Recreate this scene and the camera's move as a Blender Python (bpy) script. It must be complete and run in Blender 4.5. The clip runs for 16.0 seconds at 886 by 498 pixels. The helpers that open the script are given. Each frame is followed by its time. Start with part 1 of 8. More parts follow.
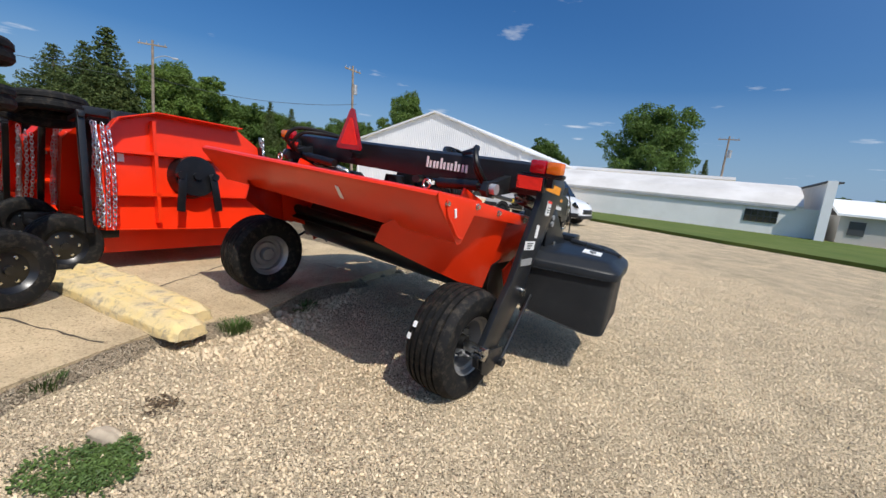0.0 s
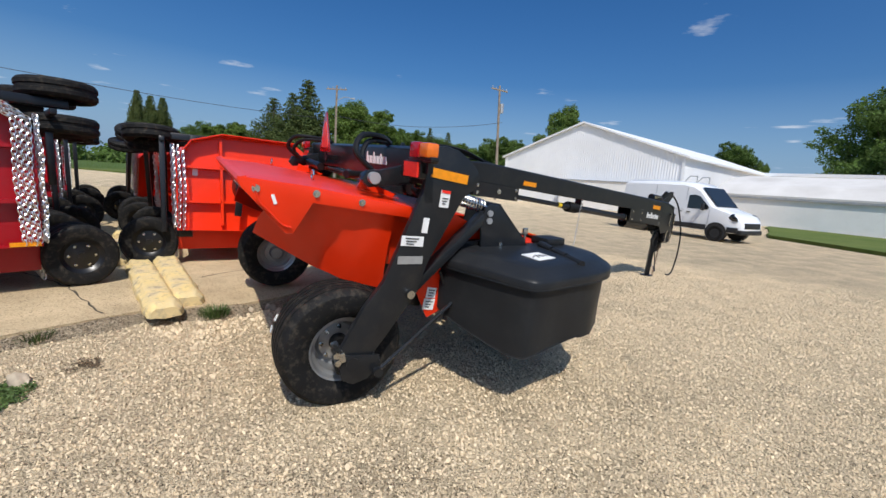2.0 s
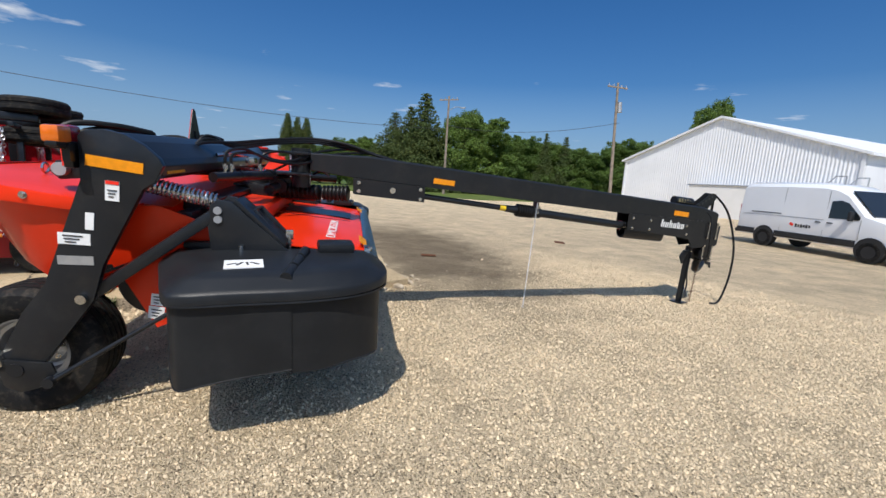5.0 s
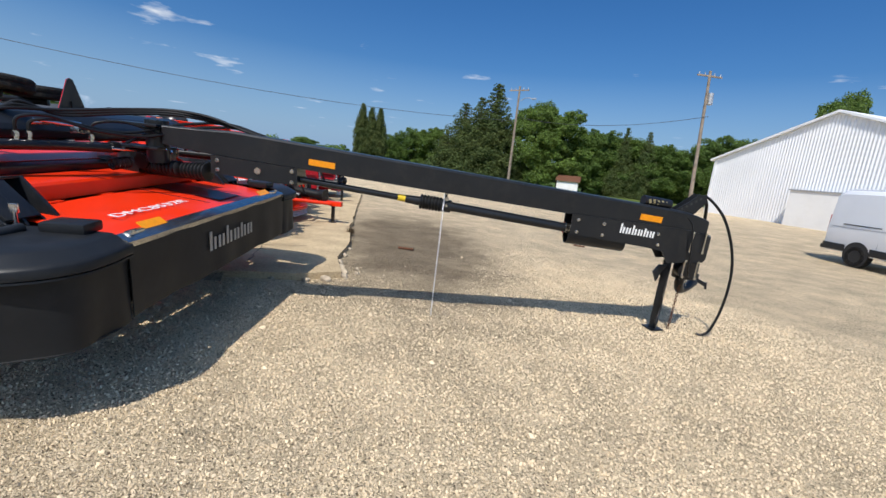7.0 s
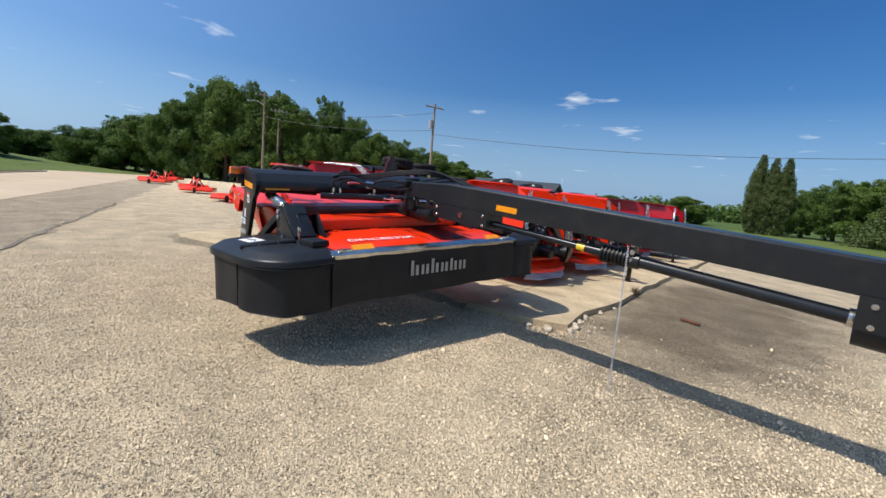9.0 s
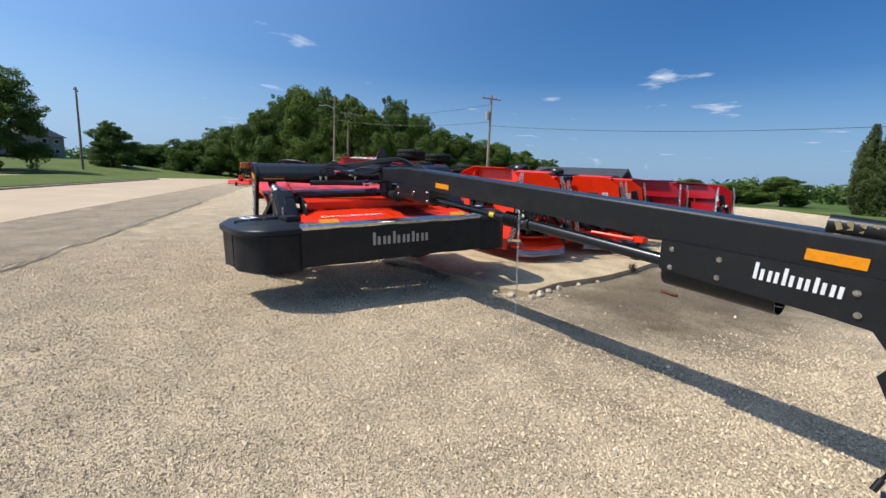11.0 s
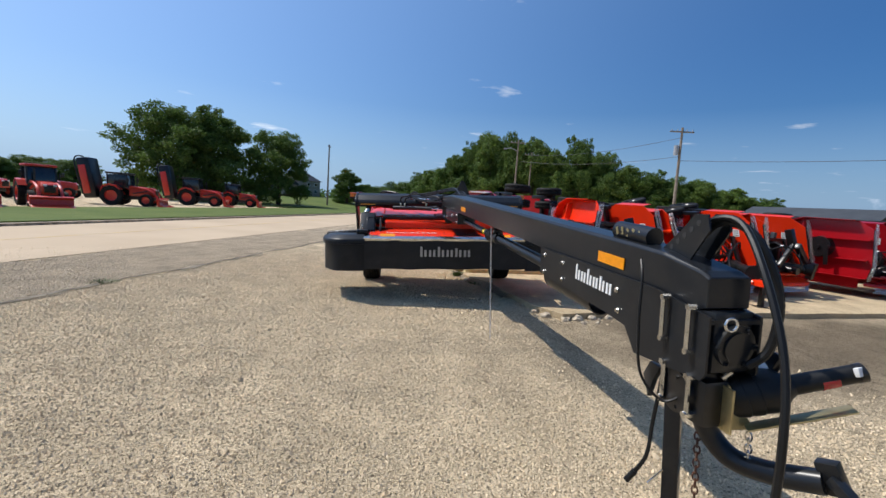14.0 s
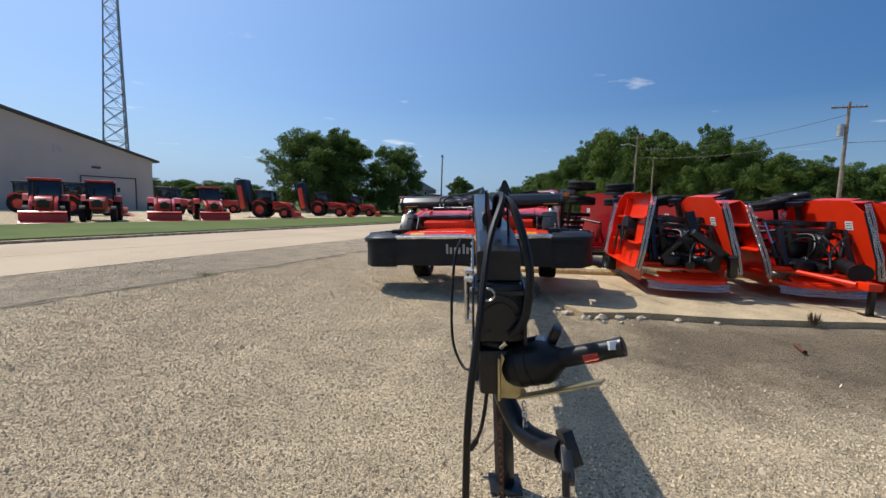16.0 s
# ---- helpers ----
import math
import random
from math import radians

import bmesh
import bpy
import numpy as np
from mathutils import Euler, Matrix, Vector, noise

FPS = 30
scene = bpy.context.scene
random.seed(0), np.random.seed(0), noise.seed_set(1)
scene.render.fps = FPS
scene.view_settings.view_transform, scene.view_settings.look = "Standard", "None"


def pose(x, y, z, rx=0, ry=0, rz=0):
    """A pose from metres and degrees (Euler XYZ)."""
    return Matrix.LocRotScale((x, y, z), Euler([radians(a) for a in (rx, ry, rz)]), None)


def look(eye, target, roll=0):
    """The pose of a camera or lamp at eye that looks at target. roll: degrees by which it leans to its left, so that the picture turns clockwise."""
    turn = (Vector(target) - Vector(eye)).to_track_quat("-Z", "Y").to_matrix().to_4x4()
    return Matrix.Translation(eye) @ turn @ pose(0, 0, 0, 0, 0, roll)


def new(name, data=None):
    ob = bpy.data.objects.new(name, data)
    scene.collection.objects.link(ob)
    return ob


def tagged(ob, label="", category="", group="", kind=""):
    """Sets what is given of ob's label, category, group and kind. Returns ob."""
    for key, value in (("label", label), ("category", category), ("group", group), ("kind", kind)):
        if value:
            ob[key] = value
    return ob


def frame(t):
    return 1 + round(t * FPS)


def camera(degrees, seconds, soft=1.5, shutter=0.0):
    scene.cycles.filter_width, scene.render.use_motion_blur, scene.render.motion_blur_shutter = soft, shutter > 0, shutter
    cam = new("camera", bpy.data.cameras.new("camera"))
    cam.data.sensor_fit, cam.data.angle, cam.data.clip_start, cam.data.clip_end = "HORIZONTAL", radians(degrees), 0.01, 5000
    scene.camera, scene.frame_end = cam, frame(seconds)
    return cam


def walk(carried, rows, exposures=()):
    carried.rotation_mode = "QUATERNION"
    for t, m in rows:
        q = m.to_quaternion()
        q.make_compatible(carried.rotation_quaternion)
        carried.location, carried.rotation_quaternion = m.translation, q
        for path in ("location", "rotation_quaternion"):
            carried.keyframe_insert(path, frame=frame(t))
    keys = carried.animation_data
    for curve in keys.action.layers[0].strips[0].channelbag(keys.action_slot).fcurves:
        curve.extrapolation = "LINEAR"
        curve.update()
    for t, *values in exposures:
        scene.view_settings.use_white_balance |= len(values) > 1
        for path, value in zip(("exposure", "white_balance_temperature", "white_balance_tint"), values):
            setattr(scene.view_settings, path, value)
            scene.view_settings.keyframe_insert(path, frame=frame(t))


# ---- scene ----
cam = camera(93.8, 16.0)
PATH = [
    (0, (0.86, -0.51, 1.666), (0.608, 1.446, 1.332), 6.1),
    (0.5, (1.388, -0.304, 1.625), (0.944, 1.619, 1.3), 5.5),
    (1, (1.863, -0.085, 1.633), (1.247, 1.789, 1.305), 4.8),
    (1.5, (2.319, 0.16, 1.64), (1.526, 1.973, 1.314), 4.2),
    (2, (2.71, 0.467, 1.632), (1.726, 2.179, 1.313), 4.2),
    (2.5, (3.068, 0.764, 1.625), (1.922, 2.374, 1.316), 3.9),
    (3, (3.41, 1.098, 1.632), (2.14, 2.613, 1.33), 3.7),
    (3.5, (3.685, 1.502, 1.636), (2.335, 2.947, 1.333), 3.4),
    (4, (3.983, 1.916, 1.65), (2.589, 3.318, 1.344), 3.4),
    (4.5, (4.237, 2.344, 1.662), (2.807, 3.707, 1.349), 3.4),
    (5, (4.443, 2.818, 1.696), (2.976, 4.139, 1.374), 3.6),
    (5.2, (4.531, 3.017, 1.691), (3.048, 4.318, 1.364), 3.8),
    (7.3, (5.19, 5.295, 1.78), (3.46, 6.224, 1.4), 6.2),
    (7.5, (5.243, 5.523, 1.769), (3.475, 6.38, 1.394), 6.4),
    (8, (5.326, 6.062, 1.757), (3.457, 6.669, 1.386), 6.5),
    (8.5, (5.313, 6.497, 1.782), (3.342, 6.548, 1.445), 6.2),
    (9, (5.222, 6.871, 1.825), (3.345, 6.238, 1.546), 5.5),
    (9.5, (5.24, 7.358, 1.824), (3.49, 6.423, 1.57), 5.4),
    (10, (5.409, 7.783, 1.793), (3.682, 6.824, 1.482), 4.0),
    (10.2, (5.466, 7.963, 1.802), (3.729, 7.03, 1.467), 3.2),
    (12.3, (5.099, 9.741, 1.758), (3.471, 8.612, 1.488), 3.9),
    (12.5, (5.038, 9.921, 1.76), (3.465, 8.714, 1.496), 4.0),
    (13, (5.012, 10.337, 1.707), (3.582, 8.959, 1.473), 4.4),
    (13.5, (4.897, 10.728, 1.728), (3.615, 9.208, 1.51), 4.3),
    (14, (4.65, 11.088, 1.716), (3.511, 9.458, 1.51), 3.9),
    (14.5, (4.425, 11.421, 1.714), (3.419, 9.704, 1.514), 3.6),
    (15, (4.07, 11.705, 1.733), (3.198, 9.916, 1.533), 3.1),
    (15.5, (3.745, 11.978, 1.701), (2.999, 10.133, 1.495), 2.5),
    (16, (3.31, 12.151, 1.686), (2.686, 10.262, 1.479), 1.8),
]
walk(cam, [(t, look(eye, aim, roll)) for t, eye, aim, roll in PATH],
     [(0.0, -0.04, 6480, 10), (2.5, -0.10, 6450, 10), (5.0, -0.05, 6450, 10), (8.5, 0.12, 6420, 10), (12.5, 0.09, 6350, 10), (14.0, 0.0, 6400, 10), (16.0, -0.11, 6450, 10)])

# ---- world and sun ----
SUN_TO = Vector((0.44, -0.544, 1.0)).normalized()
world = bpy.data.worlds.new("sky")
scene.world = world
world.use_nodes = True
wn, wl = world.node_tree.nodes, world.node_tree.links
sky = wn.new("ShaderNodeTexSky")
sky.sky_type, sky.sun_disc = "NISHITA", False
sky.sun_elevation = math.asin(SUN_TO.z)
sky.sun_rotation = math.atan2(SUN_TO.x, SUN_TO.y)
sky.air_density, sky.dust_density, sky.ozone_density = 1.0, 2.2, 4.0
bg = wn["Background"]
bg.inputs["Strength"].default_value = 0.098
# clear air: a deeper blue, with a few small fair-weather clouds
deep = wn.new("ShaderNodeHueSaturation")
deep.inputs["Saturation"].default_value = 1.32
wl.new(sky.outputs["Color"], deep.inputs["Color"])
cool = wn.new("ShaderNodeMix")
cool.data_type, cool.blend_type = "RGBA", "MULTIPLY"
cool.inputs["Factor"].default_value = 1.0
cool.inputs["B"].default_value = (0.86, 0.98, 1.12, 1)
wl.new(deep.outputs["Color"], cool.inputs["A"])
wc = wn.new("ShaderNodeTexCoord")
sxyz = wn.new("ShaderNodeSeparateXYZ")
wl.new(wc.outputs["Generated"], sxyz.inputs["Vector"])
hgt = wn.new("ShaderNodeMath")
hgt.operation, hgt.inputs[1].default_value = "MAXIMUM", 0.06
wl.new(sxyz.outputs["Z"], hgt.inputs[0])
flat = wn.new("ShaderNodeVectorMath")
flat.operation = "DIVIDE"
wl.new(wc.outputs["Generated"], flat.inputs[0])
wl.new(hgt.outputs["Value"], flat.inputs[1])
puff = wn.new("ShaderNodeTexNoise")
puff.inputs["Scale"].default_value, puff.inputs["Detail"].default_value, puff.inputs["Roughness"].default_value = 1.25, 7.0, 0.52
wl.new(flat.outputs["Vector"], puff.inputs["Vector"])
thr = wn.new("ShaderNodeMapRange")
thr.inputs["From Min"].default_value, thr.inputs["From Max"].default_value, thr.inputs["To Max"].default_value = 0.655, 0.77, 0.8
wl.new(puff.outputs["Fac"], thr.inputs["Value"])
cloud = wn.new("ShaderNodeMix")
cloud.data_type = "RGBA"
cloud.inputs["B"].default_value = (8.5, 8.8, 9.2, 1)
wl.new(thr.outputs["Result"], cloud.inputs["Factor"])
wl.new(cool.outputs["Result"], cloud.inputs["A"])
# pale summer haze low all round the horizon
hz = wn.new("ShaderNodeMapRange")
hz.inputs["From Min"].default_value, hz.inputs["From Max"].default_value = 0.22, 0.0
hz.inputs["To Min"].default_value, hz.inputs["To Max"].default_value = 0.0, 0.75
wl.new(sxyz.outputs["Z"], hz.inputs["Value"])
haze = wn.new("ShaderNodeMix")
haze.data_type = "RGBA"
haze.inputs["B"].default_value = (3.2, 5.0, 7.6, 1)
wl.new(hz.outputs["Result"], haze.inputs["Factor"])
wl.new(cloud.outputs["Result"], haze.inputs["A"])
# the air glows softly round the sun
sdir = wn.new("ShaderNodeVectorMath")
sdir.operation = "DOT_PRODUCT"
sdir.inputs[1].default_value = SUN_TO
wl.new(wc.outputs["Generated"], sdir.inputs[0])
glow = wn.new("ShaderNodeMapRange")
glow.interpolation_type = "SMOOTHSTEP"
glow.inputs["From Min"].default_value, glow.inputs["From Max"].default_value = -0.15, 0.95
wl.new(sdir.outputs["Value"], glow.inputs["Value"])
aureole = wn.new("ShaderNodeMix")
aureole.data_type, aureole.blend_type = "RGBA", "ADD"
aureole.inputs["B"].default_value = (1.3, 1.9, 2.6, 1)
wl.new(glow.outputs["Result"], aureole.inputs["Factor"])
wl.new(haze.outputs["Result"], aureole.inputs["A"])
wl.new(aureole.outputs["Result"], bg.inputs["Color"])

sun_data = bpy.data.lights.new("sun", "SUN")
sun_data.energy, sun_data.angle, sun_data.color = 4.6, radians(0.55), (1.0, 0.95, 0.88)
sun = new("sun", sun_data)
sun.matrix_world = look(SUN_TO * 60, (0, 0, 0))


# ---- materials ----
def material(name, colour, rough=0.5, metal=0.0, vary=0.0, scale=4.0, bump=0.0, bump_scale=60.0, second=None, coat=0.0, island=False, spec=0.5, dirt=0.0, dirt_colour=(0.36, 0.3, 0.22), random=0.0):
    """A surface with broad colour variation, fine grain relief and an optional dusty layer."""
    m = bpy.data.materials.new(name)
    m.use_nodes = True
    n, l = m.node_tree.nodes, m.node_tree.links
    b = n["Principled BSDF"]
    b.inputs["Roughness"].default_value = rough
    b.inputs["Metallic"].default_value = metal
    b.inputs["Specular IOR Level"].default_value = spec
    if coat:
        b.inputs["Coat Weight"].default_value = coat
        b.inputs["Coat Roughness"].default_value = 0.08
    co = n.new("ShaderNodeTexCoord")
    big = n.new("ShaderNodeTexNoise")
    big.inputs["Scale"].default_value, big.inputs["Detail"].default_value = scale, 6.0
    l.new(co.outputs["Object"], big.inputs["Vector"])
    mix = n.new("ShaderNodeMix")
    mix.data_type = "RGBA"
    other = second or tuple(c * (1 - vary) for c in colour)
    mix.inputs["A"].default_value, mix.inputs["B"].default_value = (*colour, 1), (*other, 1)
    ramp = n.new("ShaderNodeMapRange")
    ramp.inputs["From Min"].default_value, ramp.inputs["From Max"].default_value = 0.35, 0.68
    l.new(big.outputs["Fac"], ramp.inputs["Value"])
    l.new(ramp.outputs["Result"], mix.inputs["Factor"])
    out = mix.outputs["Result"]
    if island or random:
        src = n.new("ShaderNodeNewGeometry") if island else n.new("ShaderNodeObjectInfo")
        hsv = n.new("ShaderNodeHueSaturation")
        mr = n.new("ShaderNodeMapRange")
        spread = random or 0.35
        mr.inputs["To Min"].default_value, mr.inputs["To Max"].default_value = 1 - spread, 1 + spread
        l.new(src.outputs["Random Per Island" if island else "Random"], mr.inputs["Value"])
        l.new(mr.outputs["Result"], hsv.inputs["Value"])
        l.new(out, hsv.inputs["Color"])
        out = hsv.outputs["Color"]
    if dirt:
        dn = n.new("ShaderNodeTexNoise")
        dn.inputs["Scale"].default_value, dn.inputs["Detail"].default_value, dn.inputs["Roughness"].default_value = scale * 2.3, 9.0, 0.7
        l.new(co.outputs["Object"], dn.inputs["Vector"])
        dr = n.new("ShaderNodeMapRange")
        dr.inputs["From Min"].default_value, dr.inputs["From Max"].default_value, dr.inputs["To Max"].default_value = 0.5, 0.8, dirt
        l.new(dn.outputs["Fac"], dr.inputs["Value"])
        dm = n.new("ShaderNodeMix")
        dm.data_type = "RGBA"
        dm.inputs["B"].default_value = (*dirt_colour, 1)
        l.new(dr.outputs["Result"], dm.inputs["Factor"])
        l.new(out, dm.inputs["A"])
        out = dm.outputs["Result"]
        rr = n.new("ShaderNodeMapRange")
        rr.inputs["To Min"].default_value, rr.inputs["To Max"].default_value = rough, min(1, rough + 0.4)
        l.new(dr.outputs["Result"], rr.inputs["Value"])
        l.new(rr.outputs["Result"], b.inputs["Roughness"])
    l.new(out, b.inputs["Base Color"])
    if bump:
        fine = n.new("ShaderNodeTexNoise")
        fine.inputs["Scale"].default_value, fine.inputs["Detail"].default_value = bump_scale, 4.0
        l.new(co.outputs["Object"], fine.inputs["Vector"])
        bp = n.new("ShaderNodeBump")
        bp.inputs["Strength"].default_value, bp.inputs["Distance"].default_value = bump, 0.01
        l.new(fine.outputs["Fac"], bp.inputs["Height"])
        l.new(bp.outputs["Normal"], b.inputs["Normal"])
    return m


RED = material("red_paint", (0.78, 0.032, 0.004), 0.30, vary=0.10, scale=2.5, bump=0.02, bump_scale=20, coat=0.06, dirt=0.02, spec=0.35)
RED_DARK = material("crimson_paint", (0.34, 0.004, 0.009), 0.28, vary=0.12, scale=2.5, bump=0.02, bump_scale=20, coat=0.1, dirt=0.02, spec=0.4)
CHARCOAL = material("charcoal_paint", (0.013, 0.0148, 0.0175), 0.30, vary=0.2, scale=3, bump=0.02, bump_scale=30, dirt=0.04, spec=0.33, coat=0.05)
BLACK = material("black_paint", (0.007, 0.007, 0.008), 0.33, vary=0.3, scale=6, bump=0.03, dirt=0.03)
PLASTIC = material("moulded_plastic", (0.015, 0.0165, 0.0185), 0.38, vary=0.2, scale=3, bump=0.10, bump_scale=220, spec=0.24, dirt=0.05, dirt_colour=(0.2, 0.18, 0.15))
RUBBER_SHEET = material("rubber_sheet", (0.0185, 0.0198, 0.0212), 0.48, vary=0.35, scale=2.2, bump=0.08, bump_scale=18, spec=0.2, dirt=0.07, dirt_colour=(0.15, 0.145, 0.135))
TYRE = material("tyre_rubber", (0.010, 0.010, 0.010), 0.7, vary=0.3, scale=7, bump=0.12, bump_scale=90, spec=0.2, dirt=0.4, dirt_colour=(0.17, 0.14, 0.10))
RUBBER = material("hose_rubber", (0.008, 0.008, 0.008), 0.45, vary=0.2, bump=0.05, spec=0.3)
RIM = material("galvanised_rim", (0.42, 0.43, 0.44), 0.45, 0.75, vary=0.3, scale=5, bump=0.03, dirt=0.15)
STEEL = material("zinc_steel", (0.62, 0.62, 0.60), 0.25, 1.0, vary=0.25, scale=14, bump=0.04)
CHAIN = material("chain_steel", (0.86, 0.87, 0.88), 0.30, 1.0, vary=0.3, scale=20)
CHROME = material("polished_rod", (0.75, 0.75, 0.76), 0.08, 1.0, vary=0.1, scale=10)
AMBER = material("amber_reflector", (0.85, 0.30, 0.005), 0.3, vary=0.15, scale=30, bump=0.05, bump_scale=300)
AMBER_LENS = material("amber_lens", (0.80, 0.17, 0.01), 0.15, vary=0.2, scale=20, coat=0.5)
RED_LENS = material("red_lens", (0.42, 0.006, 0.012), 0.15, vary=0.2, scale=20, coat=0.5)
RED_REFLECT = material("red_reflector", (0.85, 0.03, 0.015), 0.35, vary=0.12, scale=30, bump=0.06, bump_scale=240)
WHITE = material("white_decal", (0.80, 0.80, 0.78), 0.4, vary=0.08, scale=20)
INK = material("printed_ink", (0.03, 0.03, 0.03), 0.5, vary=0.1)
GREY_LABEL = material("grey_plate", (0.38, 0.38, 0.37), 0.4, 0.3, vary=0.15, scale=20)
YELLOW = material("yellow_band", (0.80, 0.55, 0.02), 0.4, vary=0.15, scale=20)
OLIVE = material("gold_passivated_steel", (0.55, 0.46, 0.24), 0.4, 0.8, vary=0.3, scale=12, bump=0.03)
CONCRETE = material("old_concrete", (0.56, 0.45, 0.30), 0.9, scale=1.1, second=(0.44, 0.345, 0.225), bump=0.35, bump_scale=70, dirt=0.4, dirt_colour=(0.24, 0.19, 0.13))
CONCRETE_EDGE = material("broken_concrete", (0.55, 0.45, 0.32), 0.95, scale=5, second=(0.22, 0.18, 0.13), bump=0.8, bump_scale=30)
KERB_PAINT = material("chipped_yellow_paint", (0.72, 0.55, 0.24), 0.9, scale=5, second=(0.60, 0.48, 0.28), bump=0.9, bump_scale=40, dirt=1.6, spec=0.2, dirt_colour=(0.30, 0.25, 0.18))
ROAD = material("road_concrete", (0.50, 0.385, 0.255), 0.9, scale=0.25, second=(0.43, 0.325, 0.21), bump=0.1, bump_scale=30, dirt=0.2)
ASPHALT = material("worn_asphalt", (0.38, 0.33, 0.26), 0.95, scale=0.8, second=(0.25, 0.225, 0.185), bump=0.5, bump_scale=45, dirt=0.5, dirt_colour=(0.36, 0.31, 0.24))
GRASS = material("mown_grass", (0.105, 0.135, 0.03), 0.9, scale=0.35, second=(0.07, 0.105, 0.02), bump=1.0, bump_scale=18, dirt=0.5, dirt_colour=(0.17, 0.165, 0.06), spec=0.2)
LEAF = material("broad_leaf", (0.145, 0.215, 0.042), 0.55, scale=0.5, second=(0.10, 0.165, 0.032), island=True, spec=0.3)
LEAF_DARK = material("dark_leaf", (0.112, 0.178, 0.036), 0.6, scale=0.4, second=(0.08, 0.138, 0.028), island=True, spec=0.3)
NEEDLE = material("conifer_needles", (0.085, 0.125, 0.04), 0.7, scale=0.6, second=(0.115, 0.14, 0.042), island=True, spec=0.25)
WEED = material("weed_leaf", (0.085, 0.135, 0.03), 0.6, scale=6, second=(0.05, 0.085, 0.02), island=True, spec=0.3)
DRY = material("dry_stalk", (0.13, 0.085, 0.045), 0.9, scale=9, vary=0.5, island=True)
for leafy in (LEAF, LEAF_DARK, NEEDLE):
    # thin leaves let some sunlight through
    tn, tl = leafy.node_tree.nodes, leafy.node_tree.links
    sh, out_node = tn["Principled BSDF"], tn["Material Output"]
    thin = tn.new("ShaderNodeBsdfTranslucent")
    tl.new(sh.inputs["Base Color"].links[0].from_socket, thin.inputs["Color"])
    both = tn.new("ShaderNodeMixShader")
    both.inputs["Fac"].default_value = 0.35
    tl.new(sh.outputs["BSDF"], both.inputs[1])
    tl.new(thin.outputs["BSDF"], both.inputs[2])
    tl.new(both.outputs["Shader"], out_node.inputs["Surface"])
BARK = material("bark", (0.11, 0.085, 0.06), 0.95, scale=8, vary=0.5, bump=0.8, bump_scale=14)
POLE_WOOD = material("weathered_pole", (0.27, 0.22, 0.17), 0.9, scale=3, vary=0.4, bump=0.4, bump_scale=30)
GALV = material("grey_fitting", (0.45, 0.46, 0.47), 0.5, 0.6, vary=0.2)
METAL_WHITE = material("white_cladding", (0.80, 0.81, 0.82), 0.45, scale=0.3, second=(0.73, 0.74, 0.75), bump=0.02, dirt=0.12, dirt_colour=(0.55, 0.52, 0.47))
MASONRY_WHITE = material("white_masonry", (0.80, 0.79, 0.76), 0.8, scale=0.6, second=(0.74, 0.73, 0.70), bump=0.2, bump_scale=10, dirt=0.2, dirt_colour=(0.5, 0.47, 0.42))
ROOF_GREY = material("weathered_roof", (0.62, 0.60, 0.57), 0.7, scale=0.4, second=(0.50, 0.48, 0.45), bump=0.2, bump_scale=8, dirt=0.3, dirt_colour=(0.35, 0.32, 0.28))
ROOF_DARK = material("dark_roof", (0.05, 0.055, 0.06), 0.6, scale=1, vary=0.3, bump=0.2, bump_scale=20)
BARN_GREY = material("grey_cladding", (0.46, 0.44, 0.41), 0.5, scale=0.3, second=(0.42, 0.40, 0.37), bump=0.05, dirt=0.15)
HOUSE_GREY = material("house_siding", (0.36, 0.33, 0.29), 0.7, scale=1, vary=0.15)
TRIM = material("dark_trim", (0.05, 0.055, 0.06), 0.5, vary=0.2)
VAN_WHITE = material("white_van_paint", (0.80, 0.81, 0.82), 0.25, scale=1, vary=0.03, coat=0.5, dirt=0.05)
VAN_BLACK = material("black_trim_plastic", (0.018, 0.018, 0.019), 0.5, vary=0.3, bump=0.05)
GLASS_DARK = material("tinted_glass", (0.015, 0.018, 0.02), 0.06, vary=0.1, spec=0.8)
RUST = material("rusty_iron", (0.14, 0.055, 0.025), 0.9, scale=20, vary=0.5, bump=0.4)
TRACTOR_RED = material("tractor_paint", (0.60, 0.030, 0.012), 0.35, vary=0.1, scale=3, coat=0.3, dirt=0.12)
CAB_DARK = material("cab_glass", (0.02, 0.024, 0.028), 0.08, vary=0.2, spec=0.7)
TOWER = material("tower_steel", (0.40, 0.41, 0.43), 0.6, 0.4, vary=0.2)


